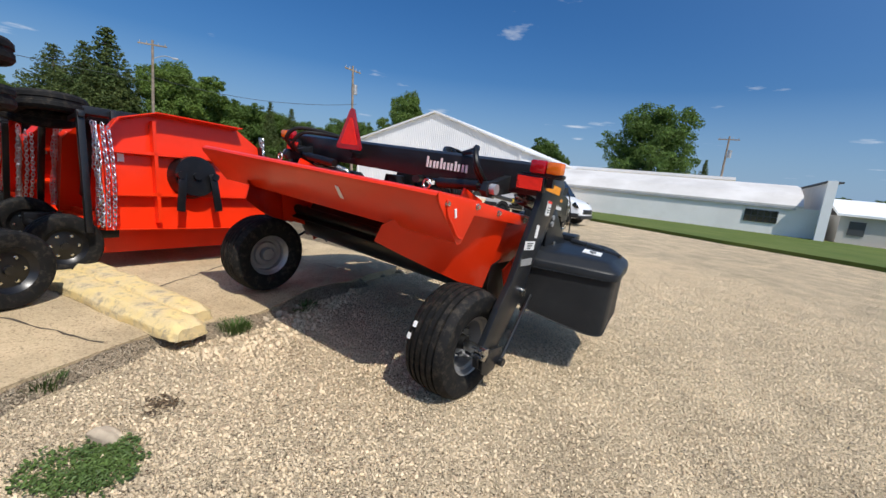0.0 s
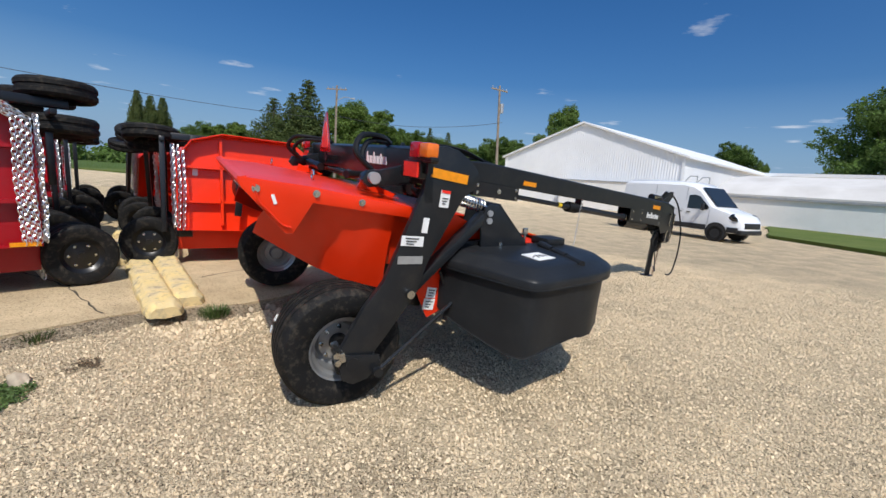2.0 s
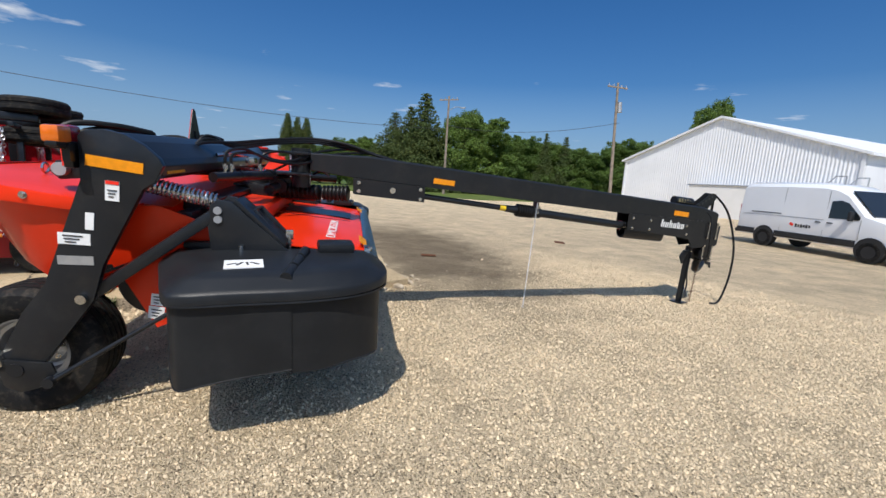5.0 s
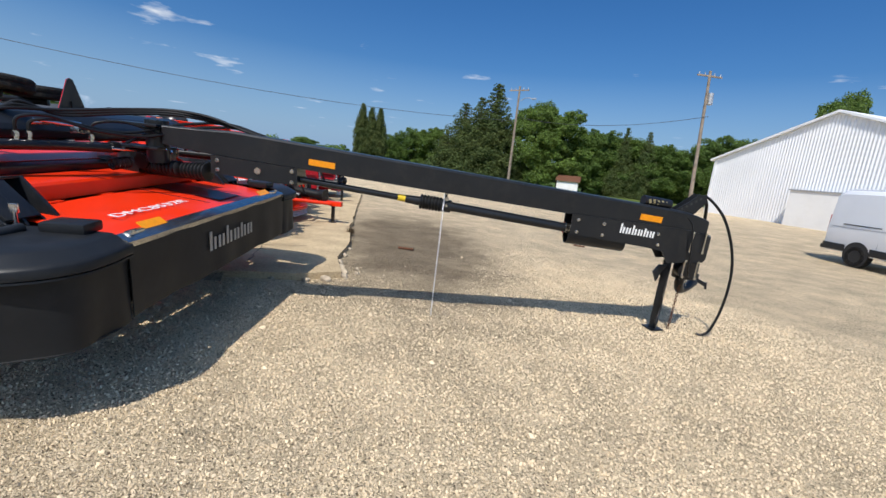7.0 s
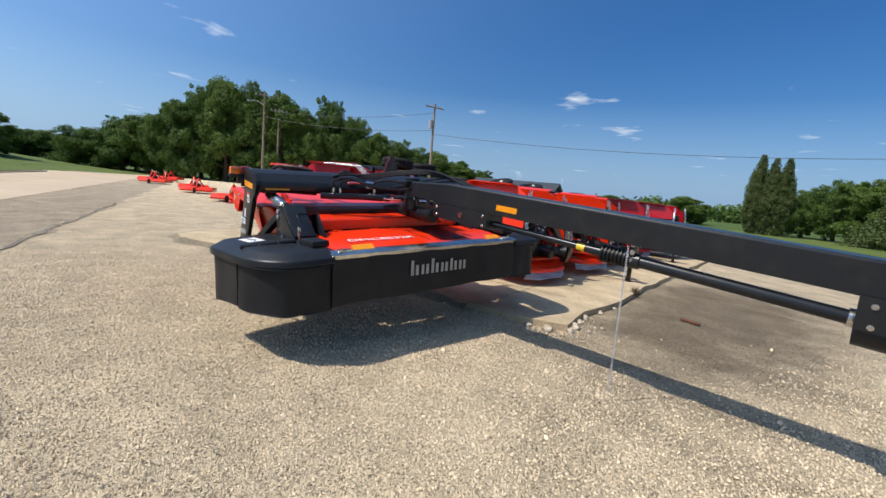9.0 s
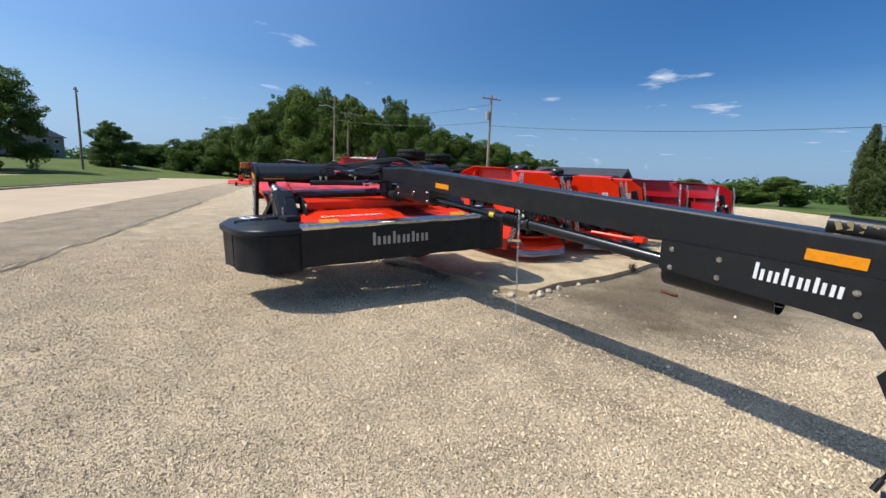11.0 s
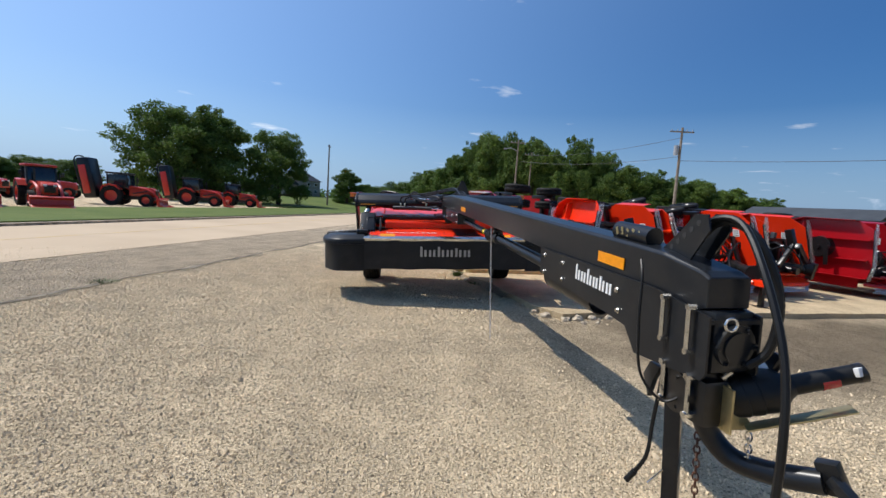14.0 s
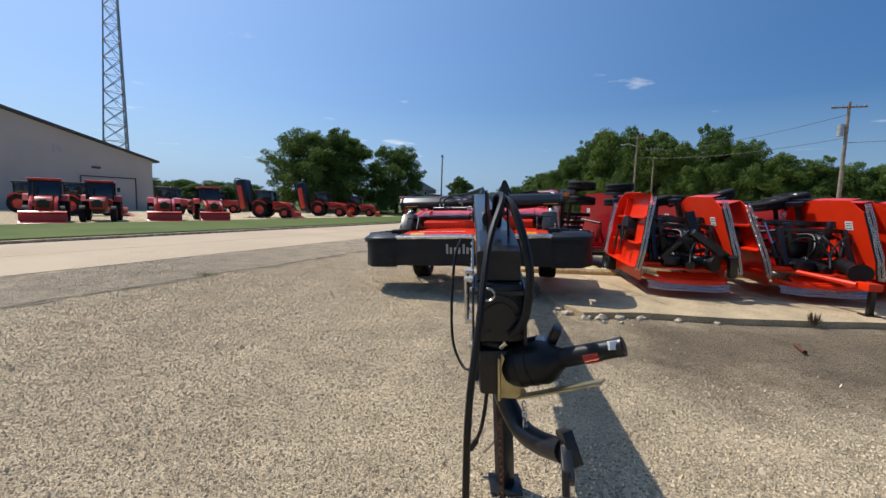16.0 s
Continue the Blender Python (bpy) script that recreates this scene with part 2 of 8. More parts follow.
def ground_material(name, stone_a, stone_b, dark, fade=True, patchy=0.35, stained=0.9, relief=1.0):
    """Crushed limestone: cell-like stones at two sizes, dusty patches, a few dark stones."""
    m = bpy.data.materials.new(name)
    m.use_nodes = True
    n, l = m.node_tree.nodes, m.node_tree.links
    b = n["Principled BSDF"]
    b.inputs["Roughness"].default_value = 0.95
    b.inputs["Specular IOR Level"].default_value = 0.2
    co = n.new("ShaderNodeTexCoord")
    warp = n.new("ShaderNodeTexNoise")
    warp.inputs["Scale"].default_value = 9.0
    l.new(co.outputs["Object"], warp.inputs["Vector"])
    add = n.new("ShaderNodeMix")
    add.data_type = "RGBA"
    add.blend_type = "ADD"
    add.inputs["Factor"].default_value = 0.05
    l.new(co.outputs["Object"], add.inputs["A"])
    l.new(warp.outputs["Color"], add.inputs["B"])
    vor = n.new("ShaderNodeTexVoronoi")
    vor.inputs["Scale"].default_value, vor.inputs["Randomness"].default_value = 78.0, 1.0
    l.new(add.outputs["Result"], vor.inputs["Vector"])
    fine = n.new("ShaderNodeTexVoronoi")
    fine.inputs["Scale"].default_value = 150.0
    l.new(co.outputs["Object"], fine.inputs["Vector"])
    sep = n.new("ShaderNodeSeparateColor")
    l.new(vor.outputs["Color"], sep.inputs["Color"])
    ramp = n.new("ShaderNodeValToRGB")
    e = ramp.color_ramp.elements
    e[0].position, e[0].color = 0.0, (*dark, 1)
    e[1].position, e[1].color = 1.0, (*stone_a, 1)
    x = e.new(0.14)
    x.color = (*stone_b, 1)
    x = e.new(0.6)
    x.color = tuple((p + q) / 2 for p, q in zip(stone_a, stone_b)) + (1,)
    l.new(sep.outputs["Red"], ramp.inputs["Fac"])
    patch = n.new("ShaderNodeTexNoise")
    patch.inputs["Scale"].default_value, patch.inputs["Detail"].default_value = patchy, 7.0
    l.new(co.outputs["Object"], patch.inputs["Vector"])
    pr = n.new("ShaderNodeMapRange")
    pr.inputs["From Min"].default_value, pr.inputs["From Max"].default_value = 0.38, 0.66
    pr.inputs["To Max"].default_value = 0.28
    l.new(patch.outputs["Fac"], pr.inputs["Value"])
    dust = n.new("ShaderNodeMix")
    dust.data_type = "RGBA"
    dust.inputs["B"].default_value = (*[0.62 * p + 0.38 * q for p, q in zip(stone_b, stone_a)], 1)
    l.new(pr.outputs["Result"], dust.inputs["Factor"])
    l.new(ramp.outputs["Color"], dust.inputs["A"])
    tone = n.new("ShaderNodeTexNoise")
    tone.inputs["Scale"].default_value, tone.inputs["Detail"].default_value = 1.7, 8.0
    l.new(co.outputs["Object"], tone.inputs["Vector"])
    tr = n.new("ShaderNodeMapRange")
    tr.inputs["From Min"].default_value, tr.inputs["From Max"].default_value = 0.3, 0.7
    tr.inputs["To Min"].default_value, tr.inputs["To Max"].default_value = 0.80, 1.14
    l.new(tone.outputs["Fac"], tr.inputs["Value"])
    hsv = n.new("ShaderNodeHueSaturation")
    l.new(tr.outputs["Result"], hsv.inputs["Value"])
    # faint wheel tracks run with the road
    way = n.new("ShaderNodeMapping")
    way.vector_type = "TEXTURE"
    way.inputs["Rotation"].default_value, way.inputs["Scale"].default_value = (0, 0, radians(48.7)), (3.2, 0.8, 1.0)
    l.new(co.outputs["Object"], way.inputs["Vector"])
    streak = n.new("ShaderNodeTexNoise")
    streak.inputs["Scale"].default_value, streak.inputs["Detail"].default_value, streak.inputs["Distortion"].default_value = 1.0, 5.0, 0.6
    l.new(way.outputs["Vector"], streak.inputs["Vector"])
    sv = n.new("ShaderNodeMapRange")
    sv.inputs["From Min"].default_value, sv.inputs["From Max"].default_value = 0.38, 0.62
    sv.inputs["To Min"].default_value, sv.inputs["To Max"].default_value = 0.93, 1.04
    l.new(streak.outputs["Fac"], sv.inputs["Value"])
    worn = n.new("ShaderNodeHueSaturation")
    l.new(sv.outputs["Result"], worn.inputs["Value"])
    l.new(dust.outputs["Result"], worn.inputs["Color"])
    l.new(worn.outputs["Color"], hsv.inputs["Color"])
    # oily wash-out beside the slab, with a ragged outline of its own
    gp = n.new("ShaderNodeTexCoord")
    mp = n.new("ShaderNodeMapping")
    mp.vector_type = "TEXTURE"
    mp.inputs["Location"].default_value = (-3.6, 9.3, 0)
    mp.inputs["Rotation"].default_value = (0, 0, radians(-22))
    mp.inputs["Scale"].default_value = (5.0, 2.0, 1.0)
    l.new(gp.outputs["Object"], mp.inputs["Vector"])
    ln = n.new("ShaderNodeVectorMath")
    ln.operation = "LENGTH"
    l.new(mp.outputs["Vector"], ln.inputs[0])
    wn2 = n.new("ShaderNodeTexNoise")
    wn2.inputs["Scale"].default_value, wn2.inputs["Detail"].default_value, wn2.inputs["Roughness"].default_value = 0.9, 8.0, 0.7
    l.new(co.outputs["Object"], wn2.inputs["Vector"])
    sm = n.new("ShaderNodeMath")
    sm.operation = "MULTIPLY_ADD"
    sm.inputs[1].default_value = 1.5
    l.new(wn2.outputs["Fac"], sm.inputs[0])
    l.new(ln.outputs["Value"], sm.inputs[2])
    sr = n.new("ShaderNodeMapRange")
    sr.inputs["From Min"].default_value, sr.inputs["From Max"].default_value = 2.0, 1.25
    sr.inputs["To Max"].default_value = stained
    l.new(sm.outputs["Value"], sr.inputs["Value"])
    st = n.new("ShaderNodeMix")
    st.data_type = "RGBA"
    st.blend_type = "MULTIPLY"
    st.inputs["B"].default_value = (0.33, 0.32, 0.315, 1)
    l.new(sr.outputs["Result"], st.inputs["Factor"])
    l.new(hsv.outputs["Color"], st.inputs["A"])
    # beyond the yard the sheet is rough pasture
    geo = n.new("ShaderNodeNewGeometry")
    length = n.new("ShaderNodeVectorMath")
    length.operation = "LENGTH"
    l.new(geo.outputs["Position"], length.inputs[0])
    far = n.new("ShaderNodeMapRange")
    far.inputs["From Min"].default_value, far.inputs["From Max"].default_value = 62.0, 66.0
    l.new(length.outputs["Value"], far.inputs["Value"])
    fm = n.new("ShaderNodeMix")
    fm.data_type = "RGBA"
    fm.inputs["B"].default_value = (0.07, 0.11, 0.025, 1)
    l.new(far.outputs["Result"], fm.inputs["Factor"])
    l.new(st.outputs["Result"], fm.inputs["A"])
    l.new((fm if fade else st).outputs["Result"], b.inputs["Base Color"])
    b1 = n.new("ShaderNodeBump")
    b1.inputs["Strength"].default_value, b1.inputs["Distance"].default_value, b1.invert = relief, 0.022, True
    l.new(vor.outputs["Distance"], b1.inputs["Height"])
    b2 = n.new("ShaderNodeBump")
    b2.inputs["Strength"].default_value, b2.inputs["Distance"].default_value, b2.invert = 0.9 * relief, 0.011, True
    l.new(fine.outputs["Distance"], b2.inputs["Height"])
    l.new(b1.outputs["Normal"], b2.inputs["Normal"])
    l.new(b2.outputs["Normal"], b.inputs["Normal"])
    return m


GRAVEL = ground_material("limestone_gravel", (0.90, 0.72, 0.475), (0.62, 0.485, 0.308), (0.18, 0.14, 0.09))
GRAVEL_DARK = ground_material("dirty_gravel", (0.34, 0.29, 0.225), (0.20, 0.17, 0.135), (0.05, 0.045, 0.04))
STONE = material("loose_stone", (0.73, 0.585, 0.39), 0.9, scale=3, second=(0.61, 0.485, 0.318), island=True, random=0.20)
SLAB = ground_material("weathered_concrete", (0.58, 0.455, 0.285), (0.45, 0.345, 0.205), (0.22, 0.165, 0.10), False, 1.1, 0.0, 0.3)
SHOULDER = ground_material("gritty_worn_asphalt", (0.64, 0.515, 0.36), (0.44, 0.35, 0.24), (0.14, 0.11, 0.075), False, 1.1, 0.0)


# ---- mesh helpers ----
def mesh_of(name, bm, mat, smooth=0.6):
    me = bpy.data.meshes.new(name)
    bm.normal_update()
    if smooth:
        for f in bm.faces:
            f.smooth = True
        for e in bm.edges:
            e.smooth = len(e.link_faces) == 2 and e.calc_face_angle(3.2) < smooth
    bm.to_mesh(me)
    bm.free()
    me.materials.append(mat)
    return me


def part(name, bm, mat, parent=None, label="", smooth=0.6):
    """Links a bmesh as one mesh object, under a thing or a part where one is given."""
    ob = new(name, mesh_of(name, bm, mat, smooth))
    ob.parent = parent
    if label:
        ob["label"] = label
    return ob


def thing(name, m, label, category, group="", kind=""):
    ob = new(name)
    ob.empty_display_size = 0.2
    ob.matrix_world = m
    return tagged(ob, label, category, group, kind)


def box(bm, c, s, m=None, bevel=0.0):
    r = bmesh.ops.create_cube(bm, size=1)
    mat = Matrix.Translation(c) @ (m or Matrix()) @ Matrix.Diagonal((*s, 1))
    bmesh.ops.transform(bm, matrix=mat, verts=r["verts"])
    if bevel:
        bmesh.ops.bevel(bm, geom=list({e for v in r["verts"] for e in v.link_edges}), offset=bevel, segments=2, profile=0.6, affect="EDGES")
    return bm


def prism(bm, pts, axis, lo, hi, bevel=0.0):
    """An outline of 2D points, pushed along an axis from lo to hi."""
    def put(p, h):
        return {"x": (h, p[0], p[1]), "y": (p[0], h, p[1]), "z": (p[0], p[1], h)}[axis]
    a = [bm.verts.new(put(p, lo)) for p in pts]
    b = [bm.verts.new(put(p, hi)) for p in pts]
    fs = [bm.faces.new(a), bm.faces.new(b[::-1])]
    for i in range(len(pts)):
        j = (i + 1) % len(pts)
        fs.append(bm.faces.new((a[i], b[i], b[j], a[j])))
    bmesh.ops.recalc_face_normals(bm, faces=fs)
    if bevel:
        bmesh.ops.bevel(bm, geom=list({e for f in fs for e in f.edges}), offset=bevel, segments=2, profile=0.6, affect="EDGES")
    return bm


def rod(bm, p, q, r, r2=None, seg=14, caps=True):
    p, q = Vector(p), Vector(q)
    d = q - p
    m = Matrix.Translation((p + q) / 2) @ d.to_track_quat("Z", "Y").to_matrix().to_4x4()
    bmesh.ops.create_cone(bm, cap_ends=caps, segments=seg, radius1=r, radius2=r if r2 is None else r2, depth=d.length, matrix=m)
    return bm


def sweep(bm, pts, r, seg=8, steps=6):
    """A round hose or wire through points, rounded by a spline."""
    pts = [Vector(p) for p in pts]
    path = []
    for i in range(len(pts) - 1):
        p0, p1, p2, p3 = pts[max(i - 1, 0)], pts[i], pts[i + 1], pts[min(i + 2, len(pts) - 1)]
        for s in range(steps):
            t = s / steps
            path.append(0.5 * ((2 * p1) + (p2 - p0) * t + (2 * p0 - 5 * p1 + 4 * p2 - p3) * t * t + (3 * p1 - p0 - 3 * p2 + p3) * t ** 3))
    path.append(pts[-1])
    rings = []
    side = None
    for i, p in enumerate(path):
        d = (path[min(i + 1, len(path) - 1)] - path[max(i - 1, 0)]).normalized()
        ref = side if side is not None else (Vector((0, 0, 1)) if abs(d.z) < 0.9 else Vector((1, 0, 0)))
        side = (ref - d * ref.dot(d)).normalized()
        up = d.cross(side)
        rings.append([bm.verts.new(p + r * (side * math.cos(a) + up * math.sin(a))) for a in [2 * math.pi * k / seg for k in range(seg)]])
    for a, b in zip(rings, rings[1:]):
        for k in range(seg):
            bm.faces.new((a[k], a[(k + 1) % seg], b[(k + 1) % seg], b[k]))
    bm.faces.new(rings[0][::-1])
    bm.faces.new(rings[-1])
    return bm


def lathe(bm, prof, m=None, seg=40):
    """Turns (radius, along) points about the local x axis."""
    m = m or Matrix()
    rings = []
    for r, x in prof:
        rings.append([bm.verts.new(m @ Vector((x, r * math.cos(a), r * math.sin(a)))) for a in [2 * math.pi * k / seg for k in range(seg)]])
    for a, b in zip(rings, rings[1:]):
        for k in range(seg):
            bm.faces.new((a[k], a[(k + 1) % seg], b[(k + 1) % seg], b[k]))
    return bm


def coil(bm, p, q, r, turns, wire, seg=6):
    p, q = Vector(p), Vector(q)
    m = (q - p).to_track_quat("Z", "Y").to_matrix()
    n = int(turns * 14)
    pts = [p + m @ Vector((r * math.cos(2 * math.pi * turns * i / n), r * math.sin(2 * math.pi * turns * i / n), (q - p).length * i / n)) for i in range(n + 1)]
    return sweep(bm, pts, wire, seg, 1)


def loft(bm, sections, closed=False, cap=False):
    """Skins rows of points of equal count."""
    rows = [[bm.verts.new(p) for p in s] for s in sections]
    for a, b in zip(rows, rows[1:]):
        n = len(a)
        for k in range(n if closed else n - 1):
            bm.faces.new((a[k], a[(k + 1) % n], b[(k + 1) % n], b[k]))
    if cap:
        bm.faces.new(rows[0][::-1])
        bm.faces.new(rows[-1])
    return bm


def thick(bm, t):
    bmesh.ops.recalc_face_normals(bm, faces=bm.faces)
    bmesh.ops.solidify(bm, geom=list(bm.faces), thickness=t)
    bmesh.ops.recalc_face_normals(bm, faces=bm.faces)
    return bm


def B():
    return bmesh.new()


def bolt(bm, p, n, r=0.014, h=0.014):
    p, n = Vector(p), Vector(n).normalized()
    rod(bm, p - n * 0.004, p + n * 0.003, r * 1.5, seg=12)
    rod(bm, p, p + n * h, r, seg=6)


def make_wheel(parent, m, r=0.44, w=0.36, rim_r=0.21, ribbed=True, rim_mat=None, rim_name="rim", spokes=0):
    """A wheel about the local x axis; +x is its outer face."""
    w2 = w / 2
    pr = [(rim_r, -w2 * 0.72), (rim_r + 0.02, -w2 * 0.86), (r * 0.72, -w2), (r * 0.90, -w2 * 0.95)]
    ribs = 6 if ribbed else 3
    for i in range(ribs):
        a, b = -1 + 2 * i / ribs, -1 + 2 * (i + 1) / ribs
        crown = [r * (1 - 0.035 * v * v) for v in (a, b)]
        pr += [(crown[0], (a + 0.06) * w2 * 0.86), (crown[1], (b - 0.06) * w2 * 0.86)]
        if i < ribs - 1:
            pr += [(crown[1] - 0.018, (b - 0.04) * w2 * 0.86), (crown[1] - 0.018, (b + 0.04) * w2 * 0.86)]
    pr += [(r * 0.90, w2 * 0.95), (r * 0.72, w2), (rim_r + 0.02, w2 * 0.86), (rim_r, w2 * 0.72)]
    tyre = part("tyre", lathe(B(), pr, m, 48), TYRE, parent)
    bm = lathe(B(), [(rim_r + 0.014, w2 * 0.84), (rim_r + 0.002, w2 * 0.80), (rim_r - 0.012, w2 * 0.62), (rim_r - 0.035, w2 * 0.55), (rim_r - 0.042, -w2 * 0.05), (rim_r * 0.72, -w2 * 0.12), (rim_r * 0.62, w2 * 0.02), (rim_r * 0.4, w2 * 0.06), (0.0, w2 * 0.06)], m, 40)
    lathe(bm, [(rim_r + 0.012, -w2 * 0.8), (rim_r, -w2 * 0.76), (rim_r - 0.016, -w2 * 0.6), (rim_r - 0.034, -w2 * 0.55), (rim_r - 0.04, -w2 * 0.30), (rim_r * 0.66, -w2 * 0.26), (rim_r * 0.60, -w2 * 0.38), (rim_r * 0.42, -w2 * 0.40), (rim_r * 0.40, -w2 * 0.3), (0.0, -w2 * 0.3)], m, 40)
    rod(bm, m @ Vector((-w2 * 0.3, 0, 0)), m @ Vector((-w2 * 0.62, 0, 0)), rim_r * 0.36, rim_r * 0.30, 20)
    rim = part(rim_name, bm, rim_mat or RIM, parent)
    hub = B()
    rod(hub, m @ Vector((w2 * 0.05, 0, 0)), m @ Vector((w2 * 0.5, 0, 0)), rim_r * 0.3, rim_r * 0.24, 18)
    part("hub", hub, RUBBER, rim)
    for k in range(8):
        a = 2 * math.pi * k / 8
        nb = B()
        c = Vector((w2 * 0.12, rim_r * 0.55 * math.cos(a), rim_r * 0.55 * math.sin(a)))
        bolt(nb, m @ c, m.to_3x3() @ Vector((1, 0, 0)), 0.011, 0.022)
        part("wheel_nut", nb, STEEL, rim)
    return tyre


GRAVEL_DIRTY = ground_material("earthy_gravel", (0.56, 0.45, 0.31), (0.30, 0.235, 0.155), (0.09, 0.07, 0.05), False, 1.6, 0.0)
SHOULDER_EDGE = material("earth_in_the_edge", (0.11, 0.09, 0.06), 0.95, scale=2.5, second=(0.27, 0.22, 0.15), bump=0.8, bump_scale=25)
ROAD_LINE = material("worn_yellow_line", (0.56, 0.38, 0.14), 0.9, scale=1.5, second=(0.46, 0.36, 0.235), bump=0.1, dirt=0.6, dirt_colour=(0.42, 0.34, 0.24))
# ---- ground and slab ----
bm = B()


def rise(y):
    """The yard climbs a little towards the buildings in the north."""
    u, v = [min(1.0, max(0.0, (y - a) / 5.0)) for a in (12.0, 25.0)]
    return 0.08 * u * u * (3 - 2 * u) + 0.11 * v * v * (3 - 2 * v)


XS = [-2400, -600, -200, -90, -60, -40, -25, -15, -8, -3, 0, 3, 8, 15, 25, 40, 60, 90, 200, 600, 2400]
YS = XS[:13] + [12, 13.5, 15, 16.5, 18, 19.5, 21, 22.5, 24, 25, 26, 27, 28.5, 30, 40, 60, 90, 200, 600, 2400]
loft(bm, [[(x, y, rise(y)) for x in XS] for y in YS])
bmesh.ops.recalc_face_normals(bm, faces=bm.faces)
tagged(part("ground", bm, GRAVEL), "pale crushed limestone gravel yard running out to pasture", "ground", kind="structure")


def sheet(name, pts, mat, z0, z1, label, cat, ragged=0.0, step=0.4, seed=3):
    """A flat slab with an outline of plan points and an uneven edge."""
    rnd = random.Random(seed)
    out = []
    for i, p in enumerate(pts):
        q = pts[(i + 1) % len(pts)]
        d = Vector(q) - Vector(p)
        n = max(1, int(d.length / step)) if ragged else 1
        nrm = Vector((d.y, -d.x)).normalized()
        for k in range(n):
            o = ragged * (1.5 * noise.noise(Vector((i * 7.3 + k * 0.37, seed, 0))) + rnd.uniform(-0.3, 0.3))
            v = Vector(p) + d * k / n + nrm * o
            out.append((v.x, v.y))
    b = prism(B(), out, "z", z0, z1)
    return tagged(part(name, b, mat, smooth=0), label, cat, kind="structure")


slab = sheet("pavement", [(-2.5, -2.9), (-2.15, -2.3), (-2.05, 1.6), (-1.98, 2.45), (-1.5, 3.3), (-1.42, 4.3), (-1.0, 5.5), (-0.78, 6.15), (-0.80, 6.82), (-1.75, 7.02), (-2.95, 7.62), (-4.85, 8.25), (-15, 12.1), (-24, 12.1), (-24, -5.5), (-9, -3.6)], SLAB, -0.1, 0.10, "stained and cracked old concrete slab with a broken edge", "pavement", 0.06, 0.35)
# gravel and dirt washed up against the slab's edge
BANK = [(-8.5, -3.55), (-5.0, -3.2), (-2.5, -2.92), (-2.16, -2.3), (-2.05, 1.6), (-1.98, 2.45), (-1.52, 3.25), (-1.42, 4.3), (-1.05, 5.4)]
bank_rows = []
for i in range(len(BANK) - 1):
    p, q = Vector(BANK[i]), Vector(BANK[i + 1])
    n = max(2, int((q - p).length / 0.12))
    nr = Vector((q.y - p.y, p.x - q.x)).normalized()
    for k in range(n):
        c = p.lerp(q, k / n)
        g = noise.noise(Vector((c.x * 1.7, c.y * 1.7, 3.0))) + 0.6 * noise.noise(Vector((c.x * 6, c.y * 6, 5.0)))
        top, wide = 0.088 + 0.03 * g, 0.16 + 0.12 * g
        bank_rows.append([(c.x - nr.x * 0.12, c.y - nr.y * 0.12, top - 0.01), (c.x + nr.x * 0.02, c.y + nr.y * 0.02, top), (c.x + nr.x * wide * 0.5, c.y + nr.y * wide * 0.5, top * 0.55), (c.x + nr.x * wide, c.y + nr.y * wide, 0.006), (c.x + nr.x * (wide + 0.1), c.y + nr.y * (wide + 0.1), -0.03)])
b = loft(B(), bank_rows)
bmesh.ops.recalc_face_normals(b, faces=b.faces)
tagged(part("gravel_bank", b, GRAVEL_DIRTY), "dirt and gravel washed against the slab edge", "gravel", kind="structure")
# road, worn shoulder, verge and the lot across the road
RD = Vector((-0.66, -0.75)).normalized()
RN = Vector((0.75, -0.66)).normalized()
RP = Vector((9.1, 1.65))


def strip(name, a, b, mat, z0, z1, label, cat, lo=-130.0, hi=170.0, ragged=0.0, seed=1):
    p = [RP + RN * a + RD * lo, RP + RN * a + RD * hi, RP + RN * b + RD * hi, RP + RN * b + RD * lo]
    return sheet(name, [(v.x, v.y) for v in p], mat, z0, z1, label, cat, ragged, 0.35, seed)


strip("road_shoulder", -3.08, 0.0, SHOULDER, -0.1, 0.008, "worn gritty asphalt shoulder with crumbling edge", "road shoulder", ragged=0.3, seed=8)
seam_rows = []
for k in range(260):
    u = -16.0 + 0.14 * k
    c = RP + RN * (-3.08 + 0.16 * noise.noise(Vector((u * 0.6, 2.0, 0))) + 0.06 * noise.noise(Vector((u * 3.1, 5.0, 0)))) + RD * u
    w = 0.022 + 0.09 * max(0.0, 0.25 + noise.noise(Vector((u * 1.3, 9.0, 0))))
    seam_rows.append([(c.x - RN.x * w, c.y - RN.y * w, 0.016), (c.x + RN.x * w, c.y + RN.y * w, 0.018)])
b = loft(B(), seam_rows)
bmesh.ops.recalc_face_normals(b, faces=b.faces)
if sum(f.normal.z for f in b.faces) < 0:
    bmesh.ops.reverse_faces(b, faces=b.faces[:])
tagged(part("asphalt_edge", b, SHOULDER_EDGE, smooth=0), "dark crumbling edge of the worn asphalt", "road edge", kind="structure")
strip("road", 0.0, 6.9, ROAD, -0.1, 0.014, "pale concrete two-lane road", "road")
strip("road_marking", 3.35, 3.47, ROAD_LINE, -0.1, 0.018, "worn faded yellow centre line on the road", "road marking", hi=120)
strip("kerb", 6.9, 7.15, CONCRETE_EDGE, -0.1, 0.11, "low concrete kerb along the road", "kerb", hi=52)
strip("lawn_verge", 7.15, 15.5, GRASS, -0.1, 0.16, "mown green grass verge along the road", "grass", hi=52)
strip("lot_across", 15.5, 60, GRAVEL, -0.1, 0.10, "pale gravel sales lot across the road", "ground", hi=46)
